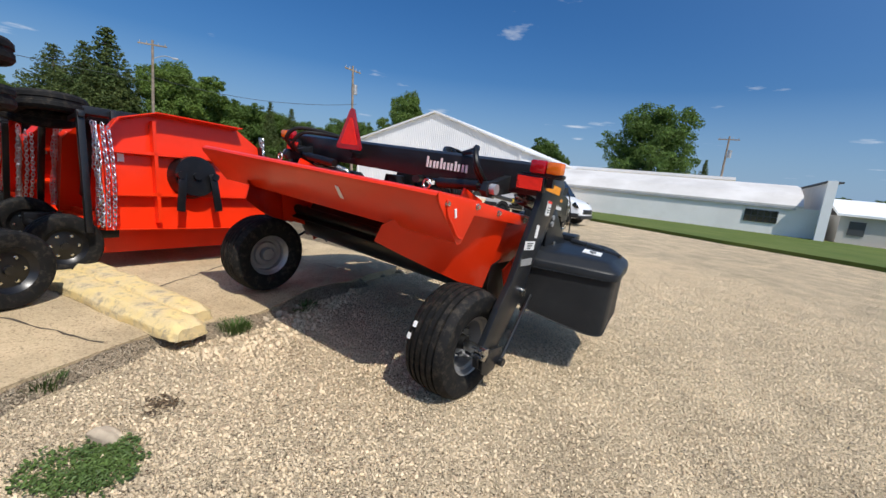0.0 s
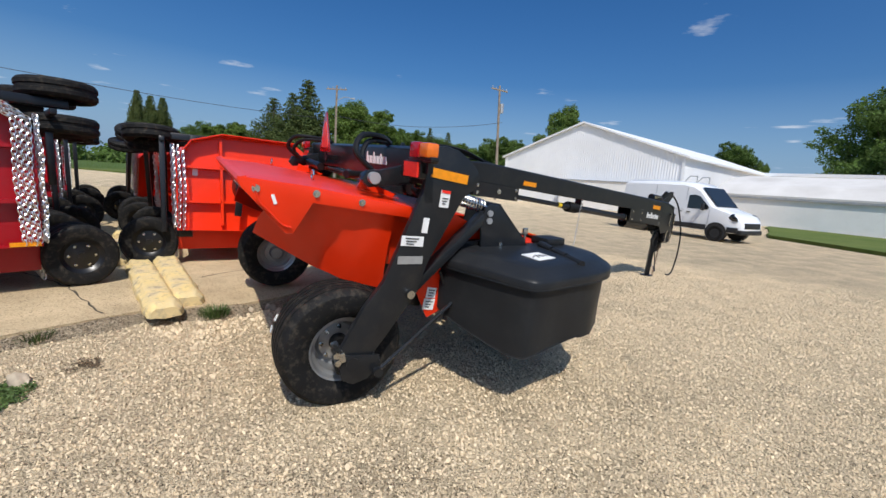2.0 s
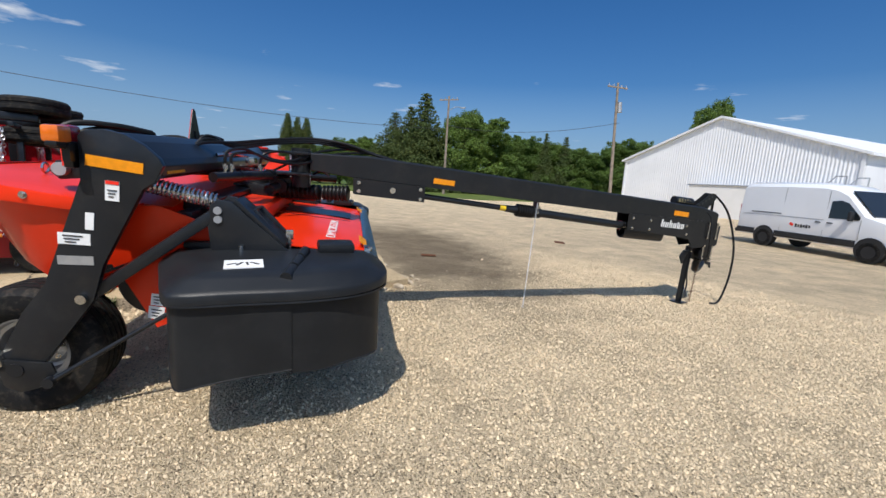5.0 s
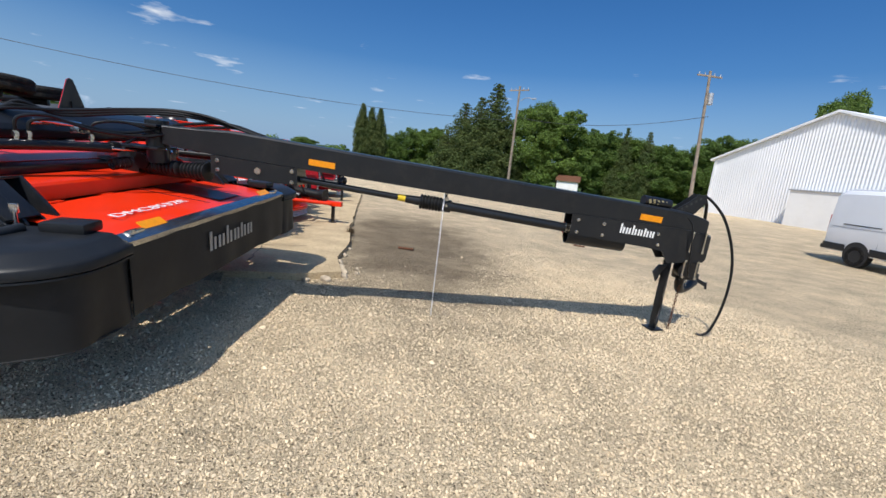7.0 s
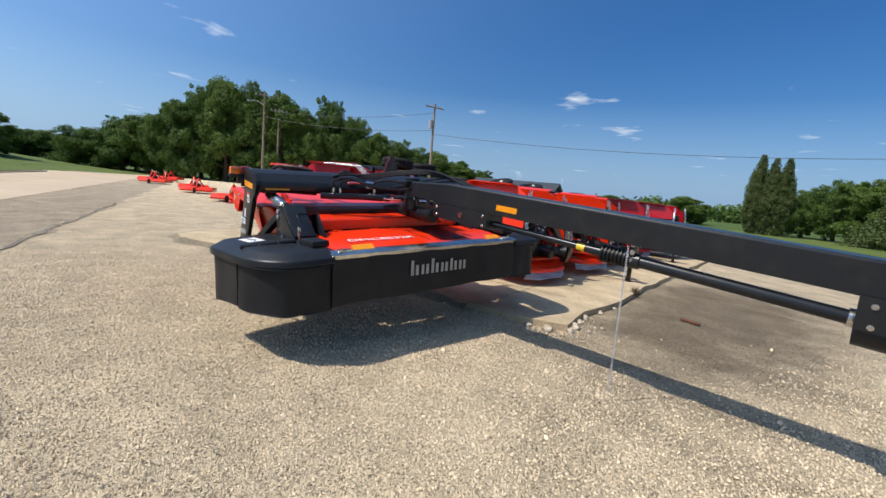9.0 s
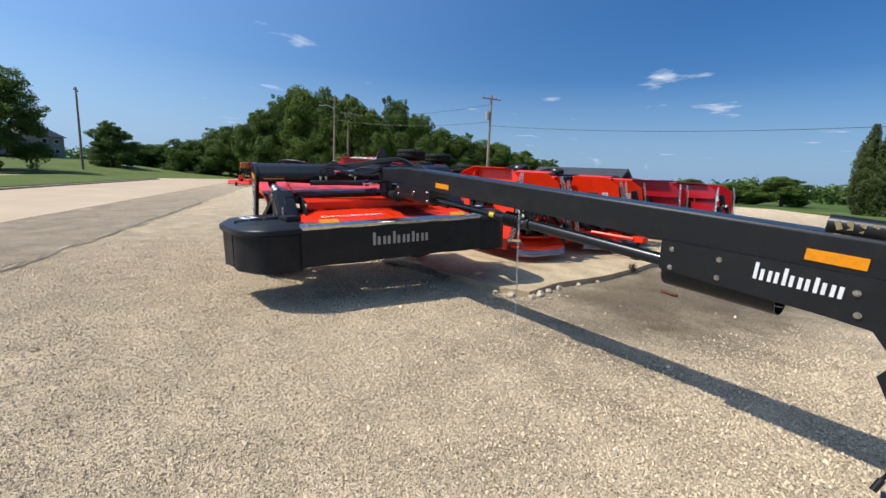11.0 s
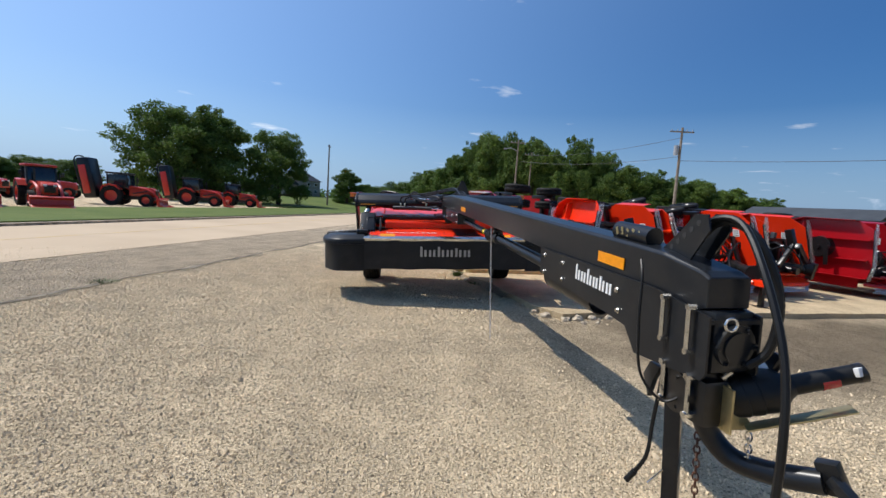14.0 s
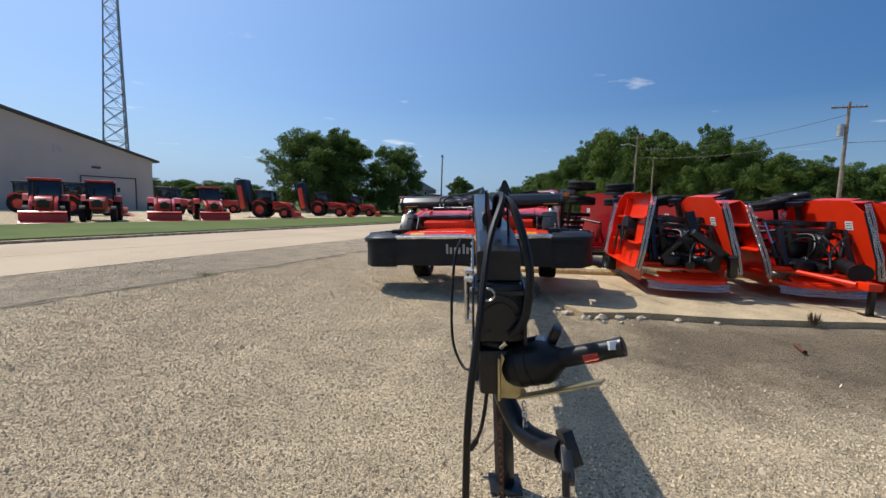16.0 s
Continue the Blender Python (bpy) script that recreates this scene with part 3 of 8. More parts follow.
sheet("lawn_strip", [(6.3, 25.6), (14.4, 15.6), (30, 2), (46, 15), (23.5, 29.8), (7.6, 36.8)], GRASS, -0.05, 0.24, "strip of green grass in front of a white building", "grass", 0.2, 1.0, 6)
sheet("lawn_far", [(-60, 20), (-36, 24), (-22, 31), (-19, 50), (-30, 62), (-75, 62)], GRASS, -0.05, 0.23, "grass beyond the yard below the trees", "grass", 0.3, 1.5, 7)
sheet("lawn_house", [(-5, -43), (-12, -50), (-60, -80), (-20, -110), (20, -95), (4, -62)], GRASS, -0.05, 0.16, "grass by the house across the road", "grass", 0.3, 2.0, 9)


# ---- the mower conditioner ----
MOWER = Matrix.Translation((0.456, 5.270, 0.068)) @ pose(0, 0, 0, 0, 0, -29.22) @ pose(0, 0, 0, 0, 2.9, 0)
mower = thing("mower_conditioner", MOWER, "red and charcoal trailed hay mower conditioner standing on gravel", "farm mower")


def decal(name, p, ux, uz, w, h, mat, parent, label="", lift=0.003):
    """A thin sticker centred at p, w along ux and h along uz."""
    ux, uz = Vector(ux).normalized(), Vector(uz).normalized()
    n = ux.cross(uz)
    m = Matrix((ux, n, uz)).transposed().to_4x4()
    b = box(B(), Vector(p), (w, 2 * lift, h), m)
    return part(name, b, mat, parent, label, smooth=0)


def mark(p, ux, uz, w, h, mat, parent, label):
    """A brand mark as six plain rounded blocks in a row."""
    ux, uz = Vector(ux).normalized(), Vector(uz).normalized()
    n = ux.cross(uz)
    m = Matrix((ux, n, uz)).transposed().to_4x4()
    b = B()
    cell = w / 6
    for i, k in enumerate((1.0, 0.66, 1.0, 0.66, 0.86, 0.66)):
        x = -w / 2 + cell * (i + 0.5)
        for dx, hh in ((-0.24, k), (0.22, 0.66)):
            box(b, Vector(p) + ux * (x + cell * dx) + uz * (hh * h - h) / 2, (cell * 0.26, 0.006, hh * h), m)
    ob = part("brand_mark", b, mat, parent, label, smooth=0)
    ob["kind"] = "stuff"
    return ob


def scribble(name, parent, p, ux, uz, w, h, rows):
    """Print on a label as plain bars."""
    ux, uz = Vector(ux).normalized(), Vector(uz).normalized()
    m = Matrix((ux, ux.cross(uz), uz)).transposed().to_4x4()
    b = B()
    for i in range(rows):
        z = h * (0.32 - 0.64 * i / max(1, rows - 1))
        box(b, Vector(p) + ux * (-w * 0.05 * (i % 3)) + uz * z, (w * (0.8 - 0.18 * (i % 3)), 0.009, h * 0.34 / rows), m)
    part(name, b, INK, parent, smooth=0)


# wheels and legs, built for both sides
LEG = [(-2.335, 0.40), (-2.31, 0.32), (-2.22, 0.27), (-2.13, 0.30), (-2.08, 0.40), (-1.76, 0.84), (-1.69, 1.07), (-1.44, 1.55), (-1.37, 1.60), (-1.32, 1.70),
       (-1.34, 1.745), (-1.42, 1.82), (-1.52, 1.875), (-1.62, 1.895), (-1.71, 1.885), (-1.755, 1.85), (-1.765, 1.59), (-2.01, 0.95), (-2.15, 0.76)]
for s in (1, -1):
    side = Matrix.Diagonal((s, 1, 1, 1))
    wheel = thing("wheel", Matrix(), "", "")
    wheel.parent = mower
    wheel["label"] = "broad ribbed tyre on a galvanised rim"
    make_wheel(wheel, Matrix.Translation((1.44 * s, -2.23, 0.435)) @ side, 0.445, 0.37, 0.225)
    leg = part("wheel_leg", prism(B(), LEG, "x", 1.665 * s, 1.716 * s, 0.006), CHARCOAL, mower, "bent charcoal steel wheel leg")
    b = prism(B(), [(-2.30, 0.38), (-2.28, 0.28), (-2.2, 0.235), (-2.1, 0.26), (-2.0, 0.36), (-2.02, 0.43), (-2.27, 0.46)], "x", 1.722 * s, 1.738 * s, 0.003)
    part("axle_plate", b, CHARCOAL, mower)
    b = rod(B(), (1.55 * s, -2.21, 0.39), (1.745 * s, -2.21, 0.39), 0.045, seg=20)
    part("axle_cap", b, CHARCOAL, mower)
    part("axle_lug", box(B(), (1.66 * s, -2.29, 0.455), (0.20, 0.05, 0.075), pose(0, 0, 0, 12), 0.012), STEEL, mower, "bright zinc-plated axle lug")
    for y, z in ((-2.325, 0.475), (-2.315, 0.42)):
        b = rod(B(), (1.65 * s, y, z), (1.74 * s, y, z), 0.016, seg=8)
        rod(b, (1.74 * s, y, z), (1.76 * s, y, z), 0.024, seg=6)
        part("bolt", b, STEEL, mower)
    for tx, ta in ((1.33, 24), (1.31, 12)):
        ca, sa = math.cos(radians(ta)), math.sin(radians(ta))
        if s > 0:
            decal("tyre_sticker", (tx * s, -2.23 - 0.446 * ca, 0.435 + 0.446 * sa), (1, 0, 0), (0, sa, ca), 0.03, 0.045, WHITE, wheel)
    b = rod(B(), (1.70 * s, -1.815, 0.855), (1.75 * s, -1.815, 0.855), 0.03, seg=16)
    part("pivot_pin", b, STEEL, mower)
    # lift link from the leg up to the tower
    p, q = Vector((1.655 * s, -1.80, 0.86)), Vector((1.50 * s, -1.09, 1.40))
    mid, d = (p + q) / 2, (q - p)
    b = box(B(), mid, (0.075, 0.095, d.length), d.to_track_quat("Z", "X").to_matrix().to_4x4(), 0.012)
    part("lift_link", b, CHARCOAL, mower)
    b = prism(B(), [(-1.12, 1.12), (-1.14, 1.32), (-1.12, 1.45), (-1.07, 1.495), (-0.98, 1.48), (-0.90, 1.40), (-0.62, 1.15), (-0.62, 1.12)], "x", 1.535 * s, 1.555 * s, 0.004)
    prism(b, [(-1.12, 1.12), (-1.14, 1.32), (-1.12, 1.45), (-1.07, 1.495), (-0.98, 1.48), (-0.90, 1.40), (-0.62, 1.15), (-0.62, 1.12)], "x", 1.28 * s, 1.30 * s, 0.004)
    part("tower_plate", b, CHARCOAL, mower)
    part("tower_front", prism(B(), [(-0.98, 1.48), (-0.66, 1.17), (-0.64, 1.19), (-0.96, 1.50)], "x", 1.30 * s, 1.535 * s, 0.003), CHARCOAL, mower)
    b = rod(B(), (1.545 * s, -1.07, 1.42), (1.57 * s, -1.07, 1.42), 0.026, seg=16)
    rod(b, (1.545 * s, -1.07, 1.36), (1.57 * s, -1.07, 1.36), 0.026, seg=16)
    part("pin_plate", b, GALV, mower)
    # float spring
    b = coil(B(), (1.47 * s, -1.10, 1.47), (1.46 * s, -1.62, 1.585), 0.048, 19, 0.0085)
    part("float_spring", b, STEEL, mower, "bright coiled float spring")
    b = rod(B(), (1.47 * s, -1.02, 1.455), (1.46 * s, -1.72, 1.60), 0.014, seg=8)
    part("spring_rod", b, STEEL, mower)
    b = rod(B(), (1.745 * s, -2.03, 0.31), (1.60 * s, -1.30, 0.765), 0.016, seg=10)
    rod(b, (1.735 * s, -2.03, 0.31), (1.78 * s, -2.03, 0.31), 0.034, seg=12)
    part("guide_rod", b, CHARCOAL, mower)
    # lower side frame, valve block and red guard behind the cover
    b = prism(B(), [(-1.72, 0.95), (-1.45, 1.1), (-1.36, 0.62), (-1.52, 0.55)], "x", 1.46 * s, 1.475 * s, 0.003)
    part("side_guard", b, RED, mower)
    gl = decal("label", (1.48 * s, -1.50, 0.76), (0, s, -0.15), (0, 0.15, 1), 0.085, 0.085, WHITE, mower)
    scribble("print", gl, (1.482 * s, -1.50, 0.76), (0, s, -0.15), (0, 0.15, 1), 0.07, 0.07, 3)
    gl = decal("label", (1.48 * s, -1.515, 0.665), (0, s, -0.15), (0, 0.15, 1), 0.10, 0.09, WHITE, mower)
    scribble("print", gl, (1.482 * s, -1.515, 0.665), (0, s, -0.15), (0, 0.15, 1), 0.08, 0.07, 3)
    b = B()
    for k in range(5):
        box(b, (1.52 * s, -1.34 + 0.03 * k, 0.66 + 0.09 * k), (0.07, 0.05, 0.07), pose(0, 0, 0, 25 * k), 0.008)
    rod(b, (1.56 * s, -1.40, 0.55), (1.56 * s, -1.33, 1.05), 0.018, seg=8)
    rod(b, (1.52 * s, -1.46, 0.95), (1.52 * s, -1.27, 0.5), 0.014, seg=8)
    part("latch_linkage", b, BLACK, mower)

# labels on the leg beside the yard
decal("reflector", (1.719, -1.575, 1.695), (0, 1, -0.12), (0, 0.12, 1), 0.30, 0.065, AMBER, mower, "amber reflector strip")
wl1 = decal("label", (1.719, -1.60, 1.535), (0, 1, -0.08), (0, 0.08, 1), 0.075, 0.12, WHITE, mower)
decal("label_band", (1.723, -1.595, 1.585), (0, 1, -0.08), (0, 0.08, 1), 0.07, 0.02, RED_REFLECT, wl1)
scribble("print", wl1, (1.722, -1.60, 1.52), (0, 1, -0.08), (0, 0.08, 1), 0.06, 0.06, 3)
decal("label", (1.719, -1.735, 1.345), (0, 1, -0.1), (0, 0.1, 1), 0.045, 0.105, WHITE, mower)
wl2 = decal("label", (1.719, -1.825, 1.235), (0, 1, -0.06), (0, 0.06, 1), 0.17, 0.07, WHITE, mower)
scribble("print", wl2, (1.722, -1.83, 1.235), (0, 1, -0.06), (0, 0.06, 1), 0.13, 0.06, 3)
decal("type_plate", (1.719, -1.83, 1.10), (0, 1, -0.02), (0, 0.02, 1), 0.19, 0.055, GREY_LABEL, mower)

# main cross beam with its shaped hood
BEAM = [(-1.735, 1.62), (-1.735, 1.86), (-1.66, 1.885), (-1.56, 1.882), (-1.46, 1.84), (-1.36, 1.745), (-1.335, 1.70), (-1.345, 1.64), (-1.40, 1.61)]
part("cross_beam", prism(B(), BEAM, "x", -1.662, 1.662, 0.006), CHARCOAL, mower, "wide charcoal cross beam")
for s in (1, -1):
    decal("reflector", (1.46 * s, -1.345, 1.675), (1, 0, 0), (0, -0.15, 1), 0.29, 0.055, AMBER, mower, "amber reflector strip")
    # lamps at the rear corners
    b = box(B(), (1.62 * s, -1.80, 1.72), (0.24, 0.05, 0.12), None, 0.008)
    box(b, (1.70 * s, -1.79, 1.785), (0.33, 0.05, 0.03), None, 0.005)
    box(b, (1.77 * s, -1.775, 1.75), (0.05, 0.04, 0.10))
    rod(b, (1.5 * s, -1.72, 1.70), (1.5 * s, -1.84, 1.70), 0.04, seg=12)
    part("lamp_bracket", b, BLACK, mower)
    decal("reflector", (1.62 * s, -1.832, 1.72), (-1, 0, 0), (0, 0, 1), 0.21, 0.10, RED_REFLECT, mower, "red square tail reflector", 0.008)
    part("tail_lamp", box(B(), (1.675 * s, -1.82, 1.85), (0.13, 0.07, 0.105), None, 0.02), RED_LENS, mower, "dark red tail lamp")
    part("lamp_case", box(B(), (1.745 * s, -1.795, 1.795), (0.27, 0.06, 0.03), None, 0.008), BLACK, mower)
    part("warning_lamp", box(B(), (1.805 * s, -1.805, 1.85), (0.12, 0.09, 0.095), None, 0.02), AMBER_LENS, mower, "amber warning lamp")
mark((0.72, -1.742, 1.768), (1, 0, 0), (0, 0, 1), 0.50, 0.10, WHITE, mower, "white brand lettering shown as plain blocks")
# slow vehicle sign
tri = [(-0.515 - 0.205, 1.80), (-0.515 - 0.185, 1.775), (-0.515 + 0.185, 1.775), (-0.515 + 0.205, 1.80), (-0.515 + 0.035, 2.185), (-0.515, 2.20), (-0.515 - 0.035, 2.185)]
sign = part("warning_triangle", prism(B(), tri, "y", -1.875, -1.868), RED_LENS, mower, "red slow-vehicle triangle sign")
inner = [(-0.515 + (x + 0.515) * 0.66, 1.915 + (z - 1.915) * 0.66) for x, z in tri]
part("reflective_panel", prism(B(), inner, "y", -1.880, -1.876), RED_REFLECT, sign)
part("sign_back", prism(B(), tri, "y", -1.866, -1.861), BLACK, sign, "plain dark back of the sign")
b = box(B(), (-0.515, -1.855, 1.82), (0.04, 0.012, 0.30))
box(b, (-0.515, -1.80, 1.72), (0.10, 0.12, 0.05))
part("sign_bracket", b, BLACK, mower)

# red body: deck, step, hood and rear forming shield
deck_prof = [(-0.015, 1.085), (-0.12, 1.118), (-0.5, 1.165), (-0.89, 1.198)]
b = loft(B(), [[(x, y, z - 0.010 * abs(x) ** 3) for y, z in deck_prof] for x in (-1.36, -1.2, -0.6, 0.0, 0.6, 1.2, 1.36)])
part("front_deck", thick(b, 0.006), RED, mower)
part("edge_strip", prism(B(), [(0.012, 1.045), (0.02, 1.085), (0.0, 1.098), (-0.085, 1.122), (-0.087, 1.116), (-0.005, 1.088), (0.004, 1.045)], "x", -1.42, 1.42), STEEL, mower, "folded bare metal edge strip")
part("deck_step", prism(B(), [(-0.945, 1.20), (-0.945, 1.315), (-0.965, 1.335), (-1.26, 1.36), (-1.26, 1.352), (-0.97, 1.325), (-0.953, 1.312), (-0.951, 1.2)], "x", -1.10, 1.10), RED, mower)
# small blocks added across the narrow slit behind the deck break its sunlight up
for x in (-0.98, -0.55, -0.5, -0.08, 0.33, 0.40, 0.86, 0.93):
    part("slit_block", box(B(), (x, -0.915, 1.195), (0.05, 0.07, 0.012), None, 0.003), RED, mower)
part("hood_strip", prism(B(), [(-1.26, 1.358), (-1.25, 1.42), (-1.42, 1.44), (-1.43, 1.36)], "x", -1.15, 1.15, 0.006), CHARCOAL, mower)
hood_prof = [(-1.40, 1.445), (-1.7, 1.47), (-2.1, 1.525), (-2.5, 1.57), (-2.86, 1.585)]
b = loft(B(), [[(x * (1 + 0.10 * i / 4), y, z - (0.035 if abs(x) > 1.2 else 0)) for i, (y, z) in enumerate(hood_prof)] for x in (-1.40, -1.12, -0.4, 0.4, 1.12, 1.40)])
part("hood", thick(b, 0.006), RED, mower)
b = loft(B(), [[(x, -2.85, 1.60), (x, -2.885, 1.592), (x, -2.90, 1.575), (x, -2.885, 1.54), (x, -2.64, 1.275), (x, -2.615, 1.265), (x, -2.58, 1.275)] for x in (-1.56, -0.8, 0, 0.8, 1.56)])
part("rear_flap", thick(b, 0.008), RED, mower, "sloping red rear deflector panel")
for s in (1, -1):
    top = [(-2.90, 1.595), (-2.885, 1.54), (-2.63, 1.26), (-2.585, 1.262), (-2.47, 1.455), (-1.80, 1.375), (-1.60, 1.37), (-1.55, 1.43), (-1.82, 1.455), (-2.5, 1.56)]
    part("side_rail", prism(B(), top, "x", 1.565 * s, 1.575 * s, 0.002), RED, mower)
    b = loft(B(), [[(1.570 * s, y, z), (1.46 * s, y, z + 0.01), (1.43 * s, y, z - 0.03)] for y, z in ((-2.86, 1.592), (-2.5, 1.56), (-1.82, 1.457), (-1.55, 1.432))])
    part("rail_top", thick(b, 0.005), RED, mower)
    wall = [(-2.06, 1.40), (-2.06, 0.86), (-1.5, 0.72), (-1.1, 0.62), (-0.95, 0.9), (-1.0, 1.25), (-1.45, 1.43)]
    b = prism(B(), wall, "x", 1.515 * s, 1.525 * s, 0.002)
    for v in b.verts:
        # the wall leans in towards its lower edge
        v.co.x -= s * 0.30 * max(0.0, 1.47 - v.co.z)
    part("side_wall", b, RED, mower)
    # forming shield sweeps inwards under the flap
    cols = [((1.40, -1.90, 0.80), (1.47, -1.90, 1.10), (1.53, -1.88, 1.43)),
            ((1.35, -2.20, 0.88), (1.45, -2.18, 1.15), (1.535, -2.16, 1.46)),
            ((1.24, -2.40, 0.965), (1.38, -2.38, 1.20), (1.535, -2.38, 1.50)),
            ((1.08, -2.58, 1.055), (1.20, -2.55, 1.24), (1.52, -2.50, 1.52)),
            ((0.93, -2.75, 1.145), (0.95, -2.71, 1.27), (1.40, -2.60, 1.54))]
    b = loft(B(), [[(x * s, y, z) for x, y, z in c] for c in cols])
    part("forming_shield", thick(b, 0.006), RED, mower)
    b = prism(B(), [(-1.92, 1.37), (-1.78, 1.37), (-1.66, 0.98), (-1.74, 1.0)], "x", 1.526 * s, 1.556 * s, 0.004)
    for v in b.verts:
        v.co.x -= s * 0.52 * max(0.0, 1.47 - v.co.z)
    part("gusset", b, RED, mower)
    for y, z in ((-2.80, 1.53), (-2.45, 1.515), (-2.15, 1.47), (-1.7, 1.41)):
        b = B()
        bolt(b, (1.576 * s, y, z), (s, 0, 0), 0.016, 0.018)
        part("bolt", b, STEEL, mower)
    decal("hanger_tab", (1.488 * s, -2.24, 1.385), (0, 1, 0), (0, 0, 1), 0.05, 0.085, GALV, mower)
    b = sweep(B(), [(1.58 * s, -2.81, 1.555), (1.585 * s, -2.785, 1.46), (1.585 * s, -2.72, 1.39), (1.585 * s, -2.655, 1.32), (1.585 * s, -2.60, 1.30)], 0.008, 6)
    part("retainer", b, RED, mower)
    # hood ribs and a lifting eye
    b = prism(B(), [(-2.05, 1.53), (-1.75, 1.48), (-1.73, 1.50), (-2.02, 1.60)], "x", 1.14 * s, 1.16 * s)
    part("hood_rib", b, RED, mower)
    b = sweep(B(), [(1.02 * s + 0.035 * math.cos(a), -2.35, 1.60 + 0.035 * math.sin(a)) for a in [k * math.pi / 4 for k in range(9)]], 0.008, 6, 2)
    part("lifting_eye", b, STEEL, mower)
    b = rod(B(), (1.40 * s, -2.02, 1.63), (1.45 * s, -2.02, 1.63), 0.042, seg=18)
    part("pin", b, GALV, mower)
    b = prism(B(), [(-2.10, 1.61), (-2.06, 1.68), (-1.95, 1.69), (-1.62, 1.78), (-1.60, 1.62), (-1.95, 1.57), (-2.05, 1.56)], "x", 1.34 * s, 1.40 * s, 0.006)
    part("lift_bracket", b, CHARCOAL, mower)
    b = sweep(B(), [(1.32 * s, -2.0, 1.68), (1.3 * s, -2.12, 1.80), (1.22 * s, -2.05, 1.92), (1.1 * s, -1.85, 1.93), (0.9 * s, -1.70, 1.90)], 0.022, 8)
    sweep(b, [(1.28 * s, -1.96, 1.66), (1.26 * s, -2.06, 1.76), (1.18 * s, -1.99, 1.88), (1.05 * s, -1.82, 1.90), (0.86 * s, -1.70, 1.89)], 0.02, 8)
    part("hydraulic_hose", b, RUBBER, mower)
    b = rod(B(), (1.20 * s, -1.88, 1.63), (0.75 * s, -1.85, 1.60), 0.045, seg=14)
    rod(b, (1.30 * s, -1.89, 1.64), (1.20 * s, -1.88, 1.63), 0.025, seg=12)
    part("lift_cylinder", b, BLACK, mower)
decal("label", (0.55, -2.800, 1.442), (-1, -0.17, 0.18), (0.25, -0.69, 0.72), 0.035, 0.13, WHITE, mower)
decal("label", (1.579, -2.70, 1.47), (0, 1, 0.3), (0, -0.3, 1), 0.02, 0.06, WHITE, mower)
# conditioner, cutter bar and underside
b = B()
rod(b, (-1.38, -1.55, 0.86), (1.38, -1.55, 0.86), 0.24, seg=24)
rod(b, (-1.38, -1.34, 0.80), (1.38, -1.34, 0.80), 0.11, seg=18)
part("conditioner_roll", b, BLACK, mower)
b = prism(B(), [(-0.60, 0.57), (-0.5, 0.54), (-0.12, 0.56), (-0.12, 0.60), (-0.5, 0.66), (-0.60, 0.64)], "x", -1.36, 1.36, 0.01)
part("cutter_bar", b, BLACK, mower)
for k in range(7):
    b = rod(B(), (-1.2 + 0.4 * k, -0.45, 0.61), (-1.2 + 0.4 * k, -0.45, 0.70), 0.17, 0.12, 20)
    part("cutting_disc", b, CHARCOAL, mower)
part("inner_shield", prism(B(), [(-0.86, 1.165), (-0.15, 1.04), (-0.15, 1.03), (-0.86, 1.155)], "x", -1.39, 1.39), BLACK, mower)
part("inner_shield", prism(B(), [(-1.95, 0.90), (-1.2, 1.22), (-1.02, 1.20), (-1.02, 1.19), (-1.2, 1.20), (-1.94, 0.885)], "x", -1.39, 1.39), BLACK, mower)
part("frame_tube", rod(B(), (-1.38, -1.86, 0.98), (1.38, -1.86, 0.98), 0.055, seg=14), BLACK, mower)
part("rear_crossbar", box(B(), (0, -1.35, 1.32), (2.7, 0.10, 0.10), None, 0.01), CHARCOAL, mower)

# front rubber curtain in two lengths, gently waved
for s in (1, -1):
    b = B()
    rows = []
    for i in range(23):
        x = s * 1.42 * i / 22
        w = 0.012 * math.sin(x * 5.0) + 0.006 * math.sin(x * 13)
        rows.append([(x, 0.012 + 0.002 * math.sin(x * 9), 1.055), (x, 0.014 + w * 0.5, 0.80), (x, 0.010 + w, 0.555 + 0.006 * math.sin(x * 7))])
    part("front_curtain", thick(loft(b, rows), 0.008), RUBBER_SHEET, mower, "hanging dark rubber curtain")
mark((0.02, 0.034, 0.865), (-1, 0, 0), (0, 0, 1), 0.91, 0.175, GREY_LABEL, mower, "pale grey brand lettering shown as plain blocks")
fc = bpy.data.curves.new("model_lettering", "FONT")
fc.body, fc.size, fc.extrude, fc.align_x = "DMC8532R", 0.19, 0.002, "CENTER"
fc.materials.append(WHITE)
txt = new("model_lettering", fc)
txt.parent = mower
txt.matrix_local = pose(0.60, -0.32, 1.158, 0, 0, 180) @ pose(0, 0, 0, 6, 0, 0) @ Matrix.Diagonal((1.0, 0.6, 1, 1))
txt["label"] = "white printed model number"
for s in (1, -1):
    decal("reflector", (1.02 * s, -0.09, 1.135), (-1, 0, 0), (0, -0.8, 0.55), 0.26, 0.075, AMBER, mower, "amber reflector strip")
    b = box(B(), (1.25 * s, -0.06, 1.115), (0.15, 0.05, 0.035), None, 0.008)
    bolt(b, (1.3 * s, -0.04, 1.13), (0, 0, 1))
    part("hinge", b, STEEL, mower)
    # thin charcoal sheet puts the shade on the red deck into colour
    b = prism(B(), [(-0.9, 1.205), (-0.2, 1.135), (-0.2, 1.14), (-0.9, 1.21)], "x", -0.62 if s < 0 else 0.0, -0.20 if s < 0 else 0.002)
    part("deck_shade_sheet", b, CHARCOAL, mower)


